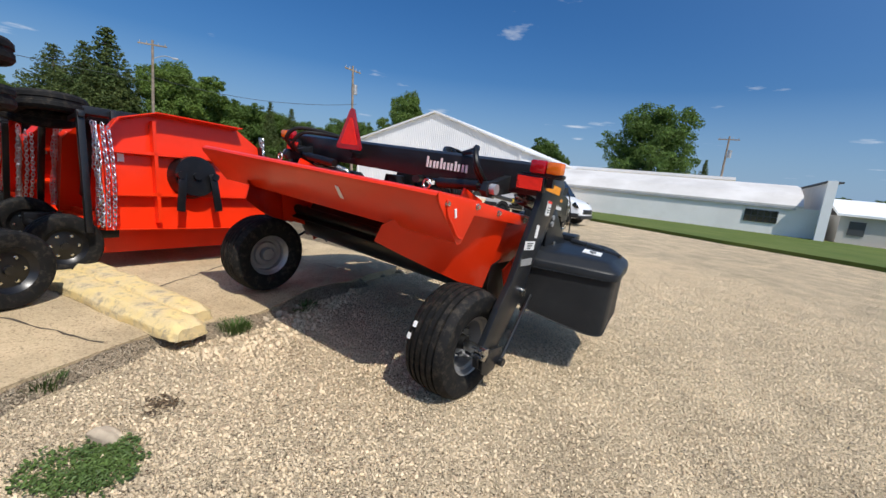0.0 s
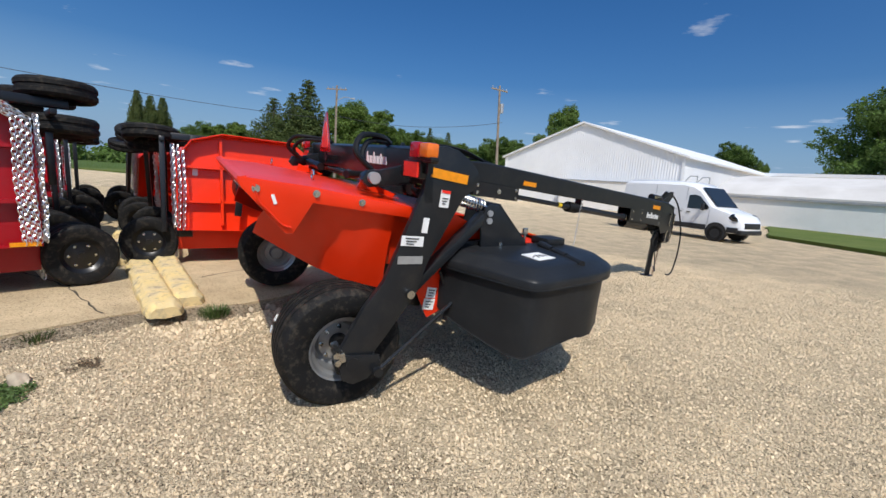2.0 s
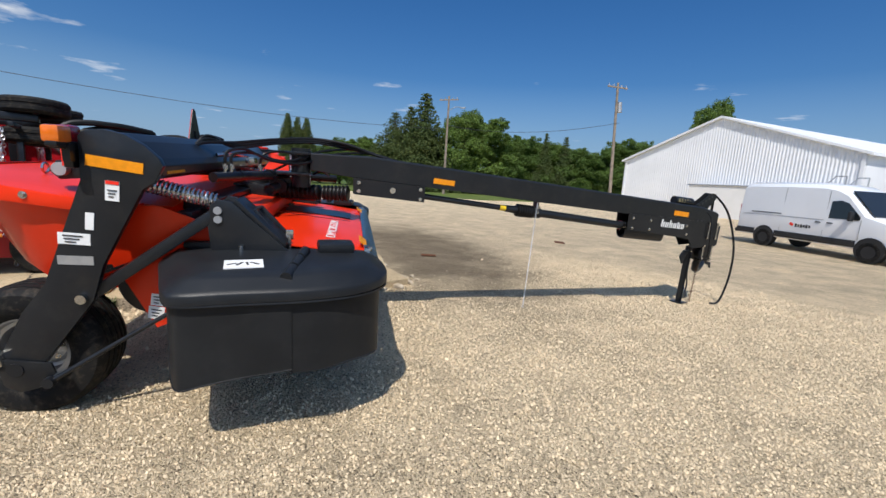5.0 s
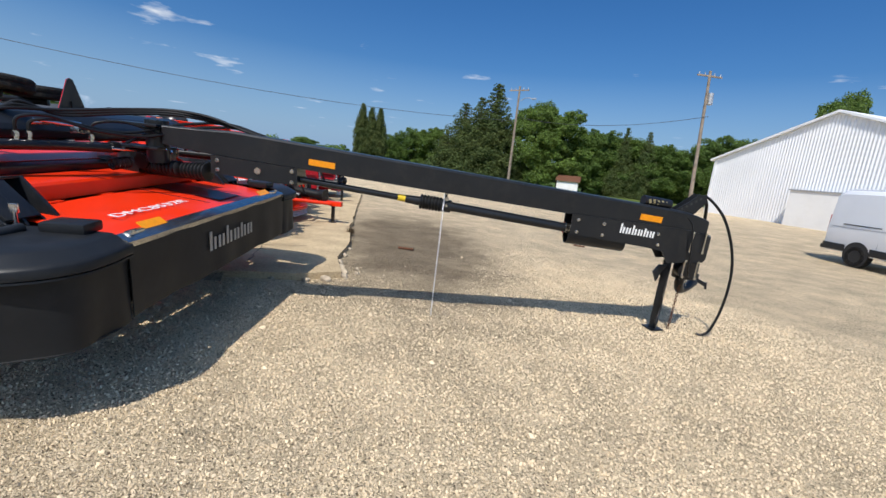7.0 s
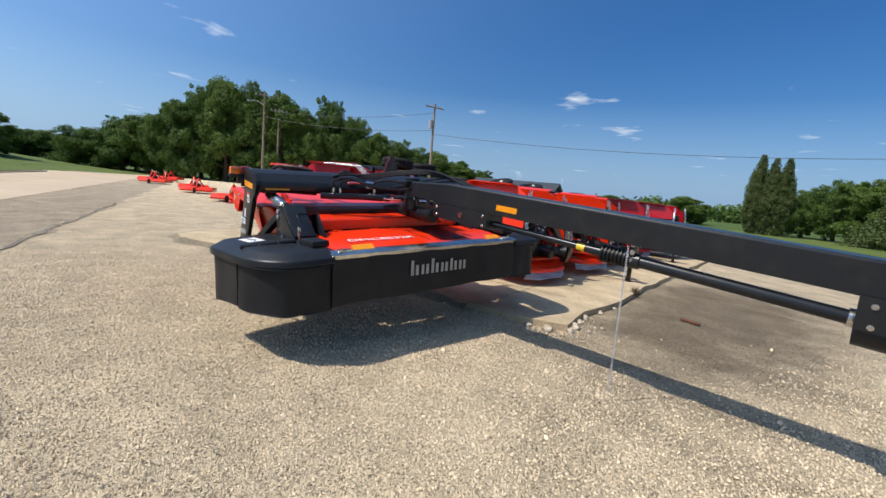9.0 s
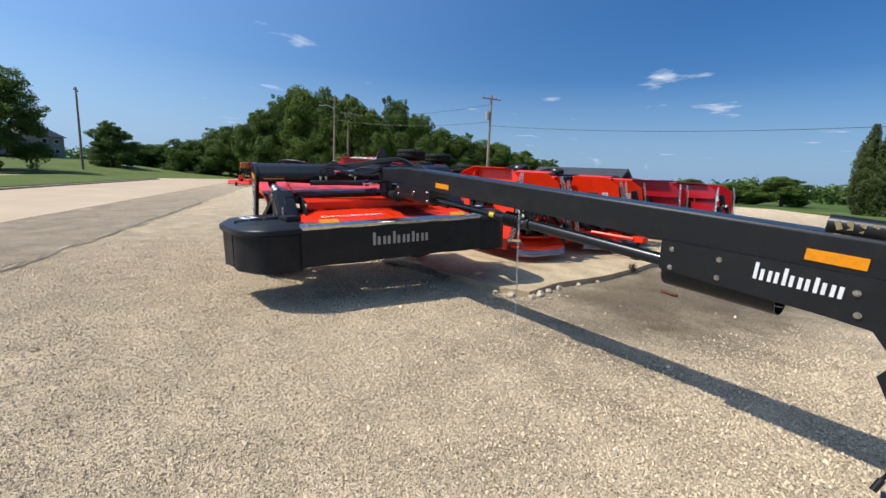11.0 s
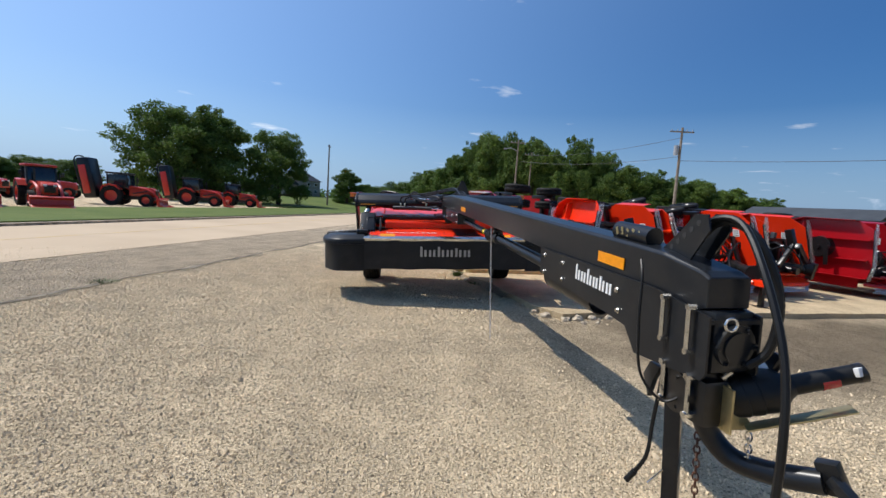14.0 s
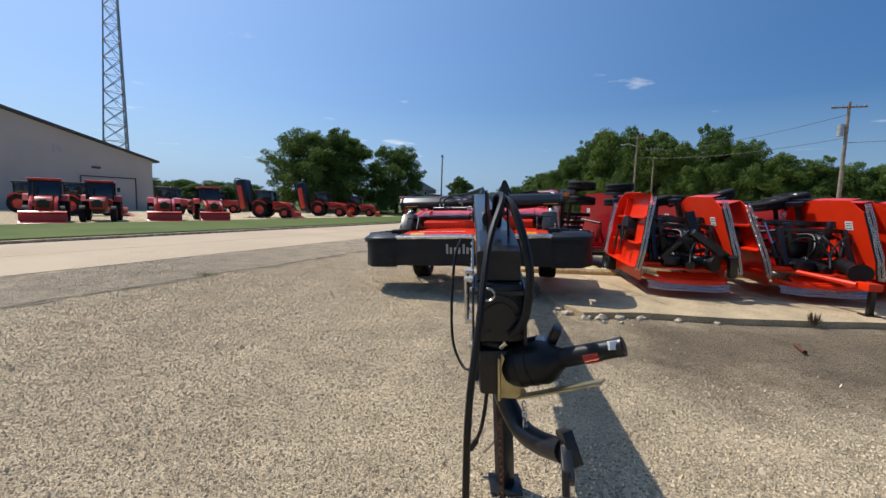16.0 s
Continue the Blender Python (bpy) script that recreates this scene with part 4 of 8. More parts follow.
def cover_path(n=40):
    """The plan of one end cover's rim, from the front corner round to the rear."""
    keys = [(1.40, 0.03), (1.62, 0.06), (1.86, 0.04), (2.06, -0.13), (2.17, -0.42), (2.225, -0.80), (2.26, -1.07), (2.19, -1.185), (1.85, -1.33), (1.60, -1.43), (1.46, -1.46)]
    out = []
    for i in range(n + 1):
        u = i / n * (len(keys) - 1)
        k = min(int(u), len(keys) - 2)
        f = u - k
        p0, p1, p2, p3 = [Vector(keys[min(max(j, 0), len(keys) - 1)]) for j in (k - 1, k, k + 1, k + 2)]
        out.append(0.5 * (2 * p1 + (p2 - p0) * f + (2 * p0 - 5 * p1 + 4 * p2 - p3) * f * f + (3 * p1 - p0 - 3 * p2 + p3) * f ** 3))
    return out


rim_path = cover_path()
for s in (1, -1):
    cen = Vector((1.5, -0.75))
    # lid
    secs = []
    for lv, z in ((0.0, 1.152), (0.35, 1.152), (0.70, 1.146), (0.845, 1.139), (0.875, 1.126), (0.965, 1.085), (0.995, 1.072), (1.004, 1.06), (1.004, 1.012), (0.985, 1.0)):
        row = []
        for i, p in enumerate(rim_path):
            q = cen + (p - cen) * lv
            q.x = max(q.x, 1.40 if lv > 0.3 else q.x)
            sag = 0.02 * max(0, -q.y - 0.9) + 0.03 * max(0, q.x - 1.9)
            row.append((s * q.x, q.y, z - sag))
        secs.append(row)
    lid = part("end_cover", thick(loft(B(), secs), 0.008), PLASTIC, mower, "moulded dark plastic end cover")
    b = loft(B(), [[(s * p.x, p.y, 1.0) for p in rim_path], [(s * p.x, p.y, 1.0) for p in rim_path]][:1] + [[(s * (1.5 + (p.x - 1.5) * 0.97), -0.75 + (p.y + 0.75) * 0.97, 0.995) for p in rim_path]])
    part("cover_lip", thick(b, 0.012), PLASTIC, lid)
    # curtain below the lid, in two sheets with a seam
    for lo, hi, tag in ((0, 17, "front"), (17, 40, "rear")):
        rows = []
        for i in range(lo, hi + 1):
            p = rim_path[i]
            q = cen + (p - cen) * 0.945
            wob = 0.019 * math.sin(i * 0.9) if tag == "front" else 0.006 * math.sin(i * 0.5)
            d = (p - cen).normalized()
            zb = 0.53 if tag == "front" else 0.475 + 0.08 * (1 - min(1, (i - 17) / 9)) + 0.016 * max(0, i - 29)
            off = 0.010 if tag == "rear" else 0.0
            rows.append([(s * (q.x + d.x * (off + k * wob)), q.y + d.y * (off + k * wob), 1.03 + (zb - 1.03) * k) for k in (0, 0.35, 0.7, 1.0)])
        cur = part("side_curtain", thick(loft(B(), rows), 0.007), RUBBER_SHEET, mower, "hanging dark rubber side curtain")
        part("hem", sweep(B(), [Vector(r[-1]) for r in rows[::3]], 0.006, 6, 3), RUBBER_SHEET, cur)
    # hinge tubes, knobs and catch on the lid
    for k in range(3):
        p, q = Vector((1.56 * s, -0.50, 1.168)), Vector((2.13 * s, -0.56, 1.118))
        a = p.lerp(q, 0.05 + k * 0.32)
        part("hinge_barrel", rod(B(), a, p.lerp(q, 0.05 + k * 0.32 + 0.28), 0.034, seg=14), PLASTIC, lid)
    b = box(B(), (1.47 * s, -0.30, 1.175), (0.20, 0.26, 0.075), pose(0, 0, 0, 0, 0, 8 * s), 0.025)
    part("cover_boss", b, PLASTIC, lid)
    b = box(B(), (1.44 * s, -1.12, 1.16), (0.10, 0.40, 0.05), None, 0.015)
    part("cover_edge", b, PLASTIC, lid)
    b = rod(B(), (1.50 * s, -0.62, 1.15), (1.50 * s, -0.62, 1.25), 0.012, seg=8)
    box(b, (1.50 * s, -0.62, 1.265), (0.02, 0.05, 0.06), None, 0.004)
    rod(b, (1.56 * s, -0.93, 1.14), (1.56 * s, -0.93, 1.185), 0.02, seg=10)
    part("catch", b, STEEL, lid)
    lab = decal("label", (1.92 * s, -0.83, 1.148), (s * -0.22, 0.97, 0.0), (-0.97 * s, -0.22, 0.04 * s), 0.22, 0.17, WHITE, lid)
    b = B()
    for k in range(4):
        box(b, Vector((1.92 * s, -0.83, 1.151)) + Vector((s * -0.22, 0.97, 0)) * (-0.065 + 0.042 * k), (0.014, 0.06 + 0.012 * (k % 2), 0.005), pose(0, 0, 0, 0, 0, 40 + 35 * k))
    part("print", b, INK, lab, smooth=0)

# gearbox and cylinders behind the tongue
b = box(B(), (-0.42, -1.22, 1.36), (0.42, 0.42, 0.22), None, 0.03)
rod(b, (-0.42, -1.22, 1.44), (-0.42, -1.22, 1.56), 0.13, 0.11, 20)
part("gearbox", b, BLACK, mower)
b = box(B(), (-0.66, -0.85, 1.36), (0.3, 0.5, 0.16), None, 0.02)
part("gearbox_guard", b, RED, mower)
for p, q, r in (((0.55, -1.95, 1.60), (0.18, -1.30, 1.60), 0.035), ((0.62, -1.15, 1.60), (0.20, -0.98, 1.585), 0.038), ((-0.42, -0.72, 1.56), (-0.55, -0.38, 1.55), 0.04)):
    part("steering_cylinder", rod(B(), p, q, r, seg=14), BLACK, mower)
part("cylinder_rod", rod(B(), (0.20, -0.98, 1.585), (-0.35, -0.76, 1.565), 0.019, seg=12), CHROME, mower)
part("steering_cylinder", rod(B(), (0.95, -1.27, 1.595), (0.15, -1.0, 1.595), 0.04, seg=16), BLACK, mower, "black hydraulic cylinder")
part("cylinder_cap", rod(B(), (0.16, -1.0, 1.595), (0.10, -0.98, 1.595), 0.052, seg=16), BLACK, mower)
for x, y in ((0.80, -1.22), (0.72, -1.195), (0.30, -1.05)):
    b = rod(B(), (x, y, 1.625), (x, y, 1.70), 0.016, seg=8)
    rod(b, (x, y, 1.66), (x, y, 1.69), 0.024, seg=6)
    part("hose_fitting", b, STEEL, mower)
for pts, r in (([(0.80, -1.22, 1.70), (0.79, -1.2, 1.80), (0.66, -1.1, 1.83), (0.50, -1.0, 1.78), (0.2, -0.8, 1.74), (-0.15, -0.5, 1.86), (-0.28, -0.1, 1.90), (-0.30, 0.25, 1.80)], 0.013),
               ([(0.72, -1.195, 1.70), (0.70, -1.18, 1.78), (0.58, -1.05, 1.80), (0.42, -0.92, 1.74), (0.1, -0.7, 1.72), (-0.12, -0.4, 1.83), (-0.24, 0.0, 1.87), (-0.27, 0.35, 1.79)], 0.013),
               ([(0.30, -1.05, 1.70), (0.30, -1.0, 1.80), (0.12, -0.82, 1.82), (-0.08, -0.55, 1.68), (-0.30, -0.45, 1.60)], 0.012),
               ([(-0.35, -0.62, 1.60), (-0.22, -0.42, 1.72), (-0.18, -0.15, 1.80), (-0.22, 0.2, 1.79)], 0.013)):
    part("hydraulic_hose", sweep(B(), pts, r, 7), RUBBER, mower)
for p, q in (((0.62, -1.25, 1.79), (0.36, -1.12, 1.76)), ((-0.05, -0.62, 1.60), (-0.02, -0.75, 1.80))):
    part("steel_pipe", rod(B(), p, q, 0.012, seg=8), STEEL, mower)
b = box(B(), (0.33, -1.12, 1.73), (0.12, 0.08, 0.06), None, 0.008)
part("valve_block", b, STEEL, mower)
b = box(B(), (-0.40, -0.95, 1.50), (0.30, 0.25, 0.20), None, 0.03)
rod(b, (-0.62, -0.95, 1.46), (-0.16, -0.95, 1.46), 0.075, seg=18)
part("drive_case", b, BLACK, mower)
part("drive_spring", coil(B(), (-0.02, -0.96, 1.46), (0.16, -1.0, 1.44), 0.05, 7, 0.008), BLACK, mower)
# two upright fins of the end towers lean over the deck
for s in (1, -1):
    for x in (1.18, 1.42):
        part("tower_fin", prism(B(), [(-0.98, 1.16), (-1.02, 1.40), (-0.86, 1.42), (-0.66, 1.20), (-0.62, 1.14)], "x", (x - 0.012) * s, (x + 0.012) * s, 0.003), CHARCOAL, mower)
    part("tower_shelf", prism(B(), [(-1.02, 1.40), (-0.86, 1.42), (-0.86, 1.405), (-1.02, 1.385)], "x", 1.16 * s, 1.44 * s, 0.003), CHARCOAL, mower)


def bellows(p, q, r0, r1, n):
    """A ribbed rubber boot from p to q."""
    p, q = Vector(p), Vector(q)
    m = Matrix.Translation(p) @ (q - p).to_track_quat("X", "Z").to_matrix().to_4x4()
    ln = (q - p).length
    prof = [(0.0, 0.0)]
    for k in range(n):
        r = r0 + (r1 - r0) * k / n
        prof += [(r * 0.82, ln * k / n), (r, ln * (k + 0.25) / n), (r, ln * (k + 0.6) / n), (r * 0.82, ln * (k + 0.85) / n)]
    prof.append((0.0, ln))
    return lathe(B(), prof, m, 24)


part("drive_boot", bellows((-0.28, -0.95, 1.41), (-0.12, -0.52, 1.42), 0.085, 0.085, 9), RUBBER, mower)
part("drive_boot", bellows((-0.12, -0.50, 1.42), (-0.06, -0.22, 1.43), 0.08, 0.09, 7), RUBBER, mower)

# tongue
TD = Vector((-0.1225, 1.0, -0.078)).normalized()


def tong(y, dx=0.0, z=0.0):
    """A point along the tongue at y, dx to its side and z above its centre line."""
    return Vector((-0.26 - 0.1225 * (y - 0.75) + dx, y, 1.66 - 0.078 * (y - 0.75) + z))


sec = [(-0.11, -0.125), (0.11, -0.125), (0.11, 0.108), (0.095, 0.125), (-0.095, 0.125), (-0.11, 0.108)]
b = loft(B(), [[tong(y, x, z * (k if z > 0 else min(1.0, abs(k) + 0.3))) for x, z in sec] for y, k in ((-0.62, 0.55), (-0.25, 0.8), (0.0, 1.0), (4.72, 1.0), (5.0, 0.97), (5.26, 0.62), (5.31, 0.45))], True, True)
bmesh.ops.bevel(b, geom=list(b.edges), offset=0.004, segments=1, affect="EDGES")
tongue = part("tongue", b, CHARCOAL, mower, "long charcoal steel drawbar tongue", smooth=0)
b = loft(B(), [[tong(y, x, z) for x, z in ((-0.14, -0.30), (0.14, -0.30), (0.14, -0.125), (-0.14, -0.125))] for y in (-0.18, 0.62)], True, True)
part("drive_housing", b, CHARCOAL, mower)
b = rod(B(), tong(-0.72, 0, -0.30), tong(-0.72, 0, 0.10), 0.10, seg=20)
for z in (-0.17, 0.04):
    box(b, tong(-0.85, 0, z), (0.30, 0.46, 0.025), None, 0.006)
part("tongue_pivot", b, CHARCOAL, mower)
for y, z in ((-0.12, -0.17), (-0.12, -0.26), (0.57, -0.16), (0.57, -0.27)):
    b = B()
    bolt(b, tong(y, 0.142, z), (1, 0, 0), 0.014)
    part("bolt", b, STEEL, mower)
b = rod(B(), tong(0.25, 0.14, -0.21), tong(0.25, 0.15, -0.21), 0.035, seg=6)
part("inspection_cap", b, STEEL, mower)
decal("reflector", tong(0.85, 0.114, -0.04), (0.1225, -1, 0.078), (0, 0.078, 1), 0.26, 0.06, AMBER, mower, "amber reflector strip")
decal("reflector", tong(4.55, 0.114, -0.02), (0.1225, -1, 0.078), (0, 0.078, 1), 0.28, 0.07, AMBER, mower, "amber reflector strip")
# side plates at the hitch
side = [(3.58, -0.135), (3.58, -0.36), (4.55, -0.385), (4.76, -0.40), (4.86, -0.53), (5.33, -0.46), (5.36, -0.42), (5.36, -0.14), (5.0, -0.10)]
for dx in (0.125, -0.135):
    b = B()
    a = [b.verts.new(tong(y, dx, z + 0.02)) for y, z in side]
    c = [b.verts.new(tong(y, dx + 0.012, z + 0.02)) for y, z in side]
    b.faces.new(a)
    b.faces.new(c[::-1])
    for i in range(len(side)):
        j = (i + 1) % len(side)
        b.faces.new((a[i], c[i], c[j], a[j]))
    bmesh.ops.recalc_face_normals(b, faces=b.faces)
    part("hitch_plate", b, CHARCOAL, mower, smooth=0)
b = loft(B(), [[tong(y, 0.10 * math.cos(a), -0.375 + 0.105 * math.sin(a)) for a in [math.pi * 0.9 + math.pi * 1.2 * k / 12 for k in range(13)]] for y in (3.58, 4.30)])
part("shaft_guard", thick(b, 0.006), CHARCOAL, mower)
mark(tong(4.40, 0.140, -0.185), (-0.1225, 1, -0.078), (0, 0.078, 1), 0.46, 0.11, WHITE, mower, "white brand lettering shown as plain blocks")
for y, z in ((3.66, -0.17), (3.66, -0.31), (3.975, -0.17), (3.975, -0.30), (4.67, -0.185), (4.69, -0.31)):
    b = B()
    bolt(b, tong(y, 0.138, z), (1, 0, 0), 0.013)
    part("bolt", b, STEEL, mower)
for y in (5.10, 5.27):
    b = rod(B(), tong(y, 0.165, -0.11), tong(y, 0.165, -0.31), 0.012, seg=10)
    for z in (-0.10, -0.32):
        rod(b, tong(y, 0.13, z), tong(y, 0.175, z), 0.017, seg=6)
    part("clamp_bar", b, STEEL, mower)
# hitch gear case
b = box(B(), tong(5.20, -0.005, -0.26), (0.225, 0.30, 0.30), pose(0, 0, 0, 0, 0, 7), 0.02)
part("hitch_gearbox", b, CHARCOAL, mower)
b = rod(B(), tong(5.34, -0.0, -0.26), tong(5.375, 0.0, -0.26), 0.105, seg=24)
rod(b, tong(5.37, -0.0, -0.26), tong(5.385, 0.0, -0.26), 0.075, seg=24)
for k in range(6):
    a = k * math.pi / 3
    bolt(b, tong(5.375, 0.092 * math.cos(a), -0.26 + 0.092 * math.sin(a)), TD, 0.011)
part("gearbox_flange", b, CHARCOAL, mower)
b = loft(B(), [[tong(y, x, z) for x, z in ((-0.125, -0.155), (0.125, -0.155), (0.12, -0.135), (-0.12, -0.135))] for y in (4.98, 5.36)], True, True)
part("nose_plate", b, CHARCOAL, mower, smooth=0)
b = sweep(B(), [tong(5.39, 0.055 + 0.03 * math.cos(a), -0.145 + 0.03 * math.sin(a)) for a in [k * math.pi / 4 for k in range(9)]], 0.007, 6, 2)
part("lynch_ring", b, STEEL, mower)
b = box(B(), tong(5.21, 0.02, -0.58), (0.17, 0.24, 0.24), pose(0, 0, 0, 0, 0, 7), 0.03)
rod(b, tong(5.17, 0.02, -0.57), tong(5.17, 0.13, -0.57), 0.115, seg=20)
for k in range(5):
    a = k * 1.2566
    bolt(b, tong(5.17 + 0.085 * math.cos(a), 0.13, -0.57 + 0.085 * math.sin(a)), (1, 0, 0), 0.010)
rod(b, tong(5.20, 0.0, -0.44), tong(5.20, 0.0, -0.52), 0.09, seg=20)
part("swivel_gearbox", b, BLACK, mower)
for y in (5.10, 5.27):
    b = rod(B(), tong(y, 0.135, -0.46), tong(y, 0.135, -0.64), 0.013, seg=10)
    rod(b, tong(y, 0.10, -0.45), tong(y, 0.155, -0.45), 0.019, seg=6)
    rod(b, tong(y, 0.10, -0.65), tong(y, 0.155, -0.65), 0.019, seg=6)
    part("clamp_bar", b, STEEL, mower)
SH0, SH1 = tong(5.28, -0.08, -0.555), tong(5.46, -0.52, -0.355)
b = loft(B(), [[tong(y, x, z) for x, z in ((-0.01, -0.46), (-0.14, -0.66), (-0.12, -0.69), (0.01, -0.69))] for y in (5.335, 5.345)], True, True)
box(b, tong(5.34, 0.0, -0.58), (0.012, 0.10, 0.22), None, 0.002)
part("shaft_support", b, OLIVE, mower, "yellow-passivated steel support")
a0, a1 = tong(5.36, -0.10, -0.67), tong(5.53, -0.44, -0.485)
d = a1 - a0
b = box(B(), (a0 + a1) / 2, (0.075, 0.010, d.length), d.to_track_quat("Z", "Y").to_matrix().to_4x4(), 0.003)
part("support_arm", b, OLIVE, mower)
bell_m = Matrix.Translation(SH0) @ (SH1 - SH0).to_track_quat("X", "Z").to_matrix().to_4x4()
part("shaft_bell", lathe(B(), [(0.0, -0.03), (0.085, -0.03), (0.10, 0.0), (0.108, 0.05), (0.104, 0.055), (0.110, 0.11), (0.105, 0.115), (0.109, 0.17), (0.095, 0.21), (0.06, 0.25), (0.05, 0.27), (0.0, 0.27)], bell_m, 28), RUBBER, mower, "bulging black rubber shaft bell")
part("drive_shaft", rod(B(), SH0.lerp(SH1, 0.50), SH1, 0.048, 0.042, 18), RUBBER, mower)
part("shaft_collar", rod(B(), SH1, SH1 + (SH1 - SH0).normalized() * 0.03, 0.045, seg=18), BLACK, mower)
part("shaft_tag", box(B(), SH1 + Vector((0.02, 0.03, 0.02)), (0.05, 0.02, 0.04), pose(0, 0, 0, 20, 0, 20), 0.004), WHITE, mower)
part("shaft_bore", rod(B(), SH1 + (SH1 - SH0).normalized() * 0.028, SH1 + (SH1 - SH0).normalized() * 0.034, 0.026, seg=14), INK, mower)
q = SH0.lerp(SH1, 0.78)
b = rod(B(), SH0.lerp(SH1, 0.72) - Vector((0, 0, 0.004)), SH0.lerp(SH1, 0.85) - Vector((0, 0, 0.004)), 0.046, 0.0445, 18)
part("warning_band", b, RED_LENS, mower)
l0, l1 = Vector((-0.90, 5.24, 0.83)), Vector((-1.06, 5.30, 0.905))
b = rod(B(), l0, l0.lerp(l1, 0.75), 0.05, 0.042, 14)
lever = part("coupler_lever", b, CHARCOAL, mower)
part("lever_collar", rod(B(), l0.lerp(l1, 0.75), l1, 0.036, seg=14), WHITE, lever, "pale plastic collar")
part("lever_knob", box(B(), l1 + Vector((-0.03, 0.0, 0.02)), (0.045, 0.07, 0.12), pose(0, 0, 0, -10, -22, 0), 0.014), BLACK, lever)
part("lever_pin", rod(B(), (-0.83, 5.30, 0.86), (-0.86, 5.32, 0.90), 0.018, seg=10), STEEL, lever)
# drawbar leg
b = sweep(B(), [tong(5.20, -0.02, -0.70), tong(5.22, -0.05, -0.79), tong(5.29, -0.11, -0.875), tong(5.42, -0.18, -0.86), tong(5.58, -0.27, -0.79)], 0.055, 14)
part("hitch_arm", b, CHARCOAL, mower)
b = box(B(), tong(5.60, -0.285, -0.755), (0.05, 0.085, 0.15), pose(0, 0, 0, 20, 12, 25), 0.008)
box(b, tong(5.68, -0.26, -0.78), (0.05, 0.16, 0.05), pose(0, 0, 0, -25, 0, 0), 0.01)
rod(b, tong(5.74, -0.24, -0.77), tong(5.76, -0.24, -0.86), 0.016, seg=10)
part("hitch_jaw", b, CHARCOAL, mower)
# parking jack
foot = Vector((-0.83, 5.00, -0.105))
topj = tong(4.98, -0.03, -0.50)
d = (topj - foot)
b = box(B(), foot.lerp(topj, 0.5), (0.085, 0.085, d.length), d.to_track_quat("Z", "Y").to_matrix().to_4x4(), 0.008)
part("jack_leg", b, CHARCOAL, mower)
b = box(B(), foot + Vector((0, 0, 0.012)), (0.19, 0.19, 0.014), pose(0, 0, 0, 0, -2.9, 10), 0.004)
part("jack_foot", b, CHARCOAL, mower)
b = prism(B(), [(0, 0), (-0.10, 0.0), (-0.16, -0.10), (-0.10, -0.22), (-0.06, -0.10)], "x", -0.015, 0.015, 0.003)
bmesh.ops.transform(b, matrix=Matrix.Translation(tong(4.95, 0.02, -0.56)), verts=b.verts)
part("jack_bracket", b, CHARCOAL, mower)
b = sweep(B(), [foot + Vector((0.06, 0, 0.28)), foot + Vector((0.10, -0.02, 0.22)), foot + Vector((0.13, -0.03, 0.18))], 0.006, 6)
part("jack_pin", b, STEEL, mower)


def links(bm, p, q, n, r=0.018, wire=0.0045, sag=0.0):
    """A hanging chain of n rings turned a quarter from one to the next."""
    p, q = Vector(p), Vector(q)
    d = (q - p).normalized()
    u = d.orthogonal().normalized()
    v = d.cross(u)
    for i in range(n):
        c = p.lerp(q, (i + 0.5) / n) - Vector((0, 0, sag * 4 * (i / n) * (1 - i / n)))
        s1 = u if i % 2 else v
        ring = [c + d * r * 1.45 * math.cos(a) + s1 * r * 0.8 * math.sin(a) for a in [2 * math.pi * k / 8 for k in range(9)]]
        sweep(bm, ring, wire, 4, 1)
    return bm


cp = tong(5.20, 0.0, -0.72)
part("safety_chain", links(B(), cp, Vector((cp.x - 0.02, cp.y, -0.09)), 18), RUST, mower, "hanging rusty safety chain")
part("safety_chain", links(B(), tong(5.36, -0.12, -0.70), tong(5.36, -0.13, -0.86), 5), STEEL, mower)
# drive shaft under the tongue
b = rod(B(), tong(0.62, 0.02, -0.24), tong(1.62, 0.02, -0.26), 0.034, seg=16)
part("drive_tube", b, CHARCOAL, mower)
part("yellow_band", rod(B(), tong(1.62, 0.02, -0.26), tong(1.70, 0.02, -0.262), 0.037, seg=16), YELLOW, mower)
part("shaft_sleeve", rod(B(), tong(1.70, 0.02, -0.262), tong(1.86, 0.02, -0.265), 0.042, 0.05, 16), CHARCOAL, mower)
b = bellows(tong(1.86, 0.02, -0.266), tong(2.10, 0.02, -0.268), 0.082, 0.082, 7)
part("shaft_boot", b, RUBBER, mower)
b = box(B(), tong(2.14, 0.02, -0.20), (0.12, 0.03, 0.20), None, 0.006)
rod(b, tong(2.08, 0.02, -0.27), tong(2.20, 0.02, -0.27), 0.07, seg=16)
part("shaft_bearing", b, CHARCOAL, mower)
b = B()
for a in range(3):
    bolt(b, tong(2.15, 0.08, -0.12 - 0.07 * a), (1, 0, 0), 0.016)
part("bearing_bolts", b, STEEL, mower)["kind"] = "stuff"
part("drive_tube", rod(B(), tong(2.20, 0.02, -0.27), tong(3.60, 0.01, -0.30), 0.052, seg=18), CHARCOAL, mower)
part("tube_clamp", rod(B(), tong(3.54, 0.01, -0.30), tong(3.60, 0.01, -0.30), 0.066, seg=18), STEEL, mower)
hp = tong(2.12, 0.10, -0.14)
part("hanging_chain", links(B(), hp, Vector((hp.x - 0.03, hp.y - 0.02, 0.0)), 60, 0.010, 0.003), CHAIN, mower, "thin bright chain hanging to the ground")
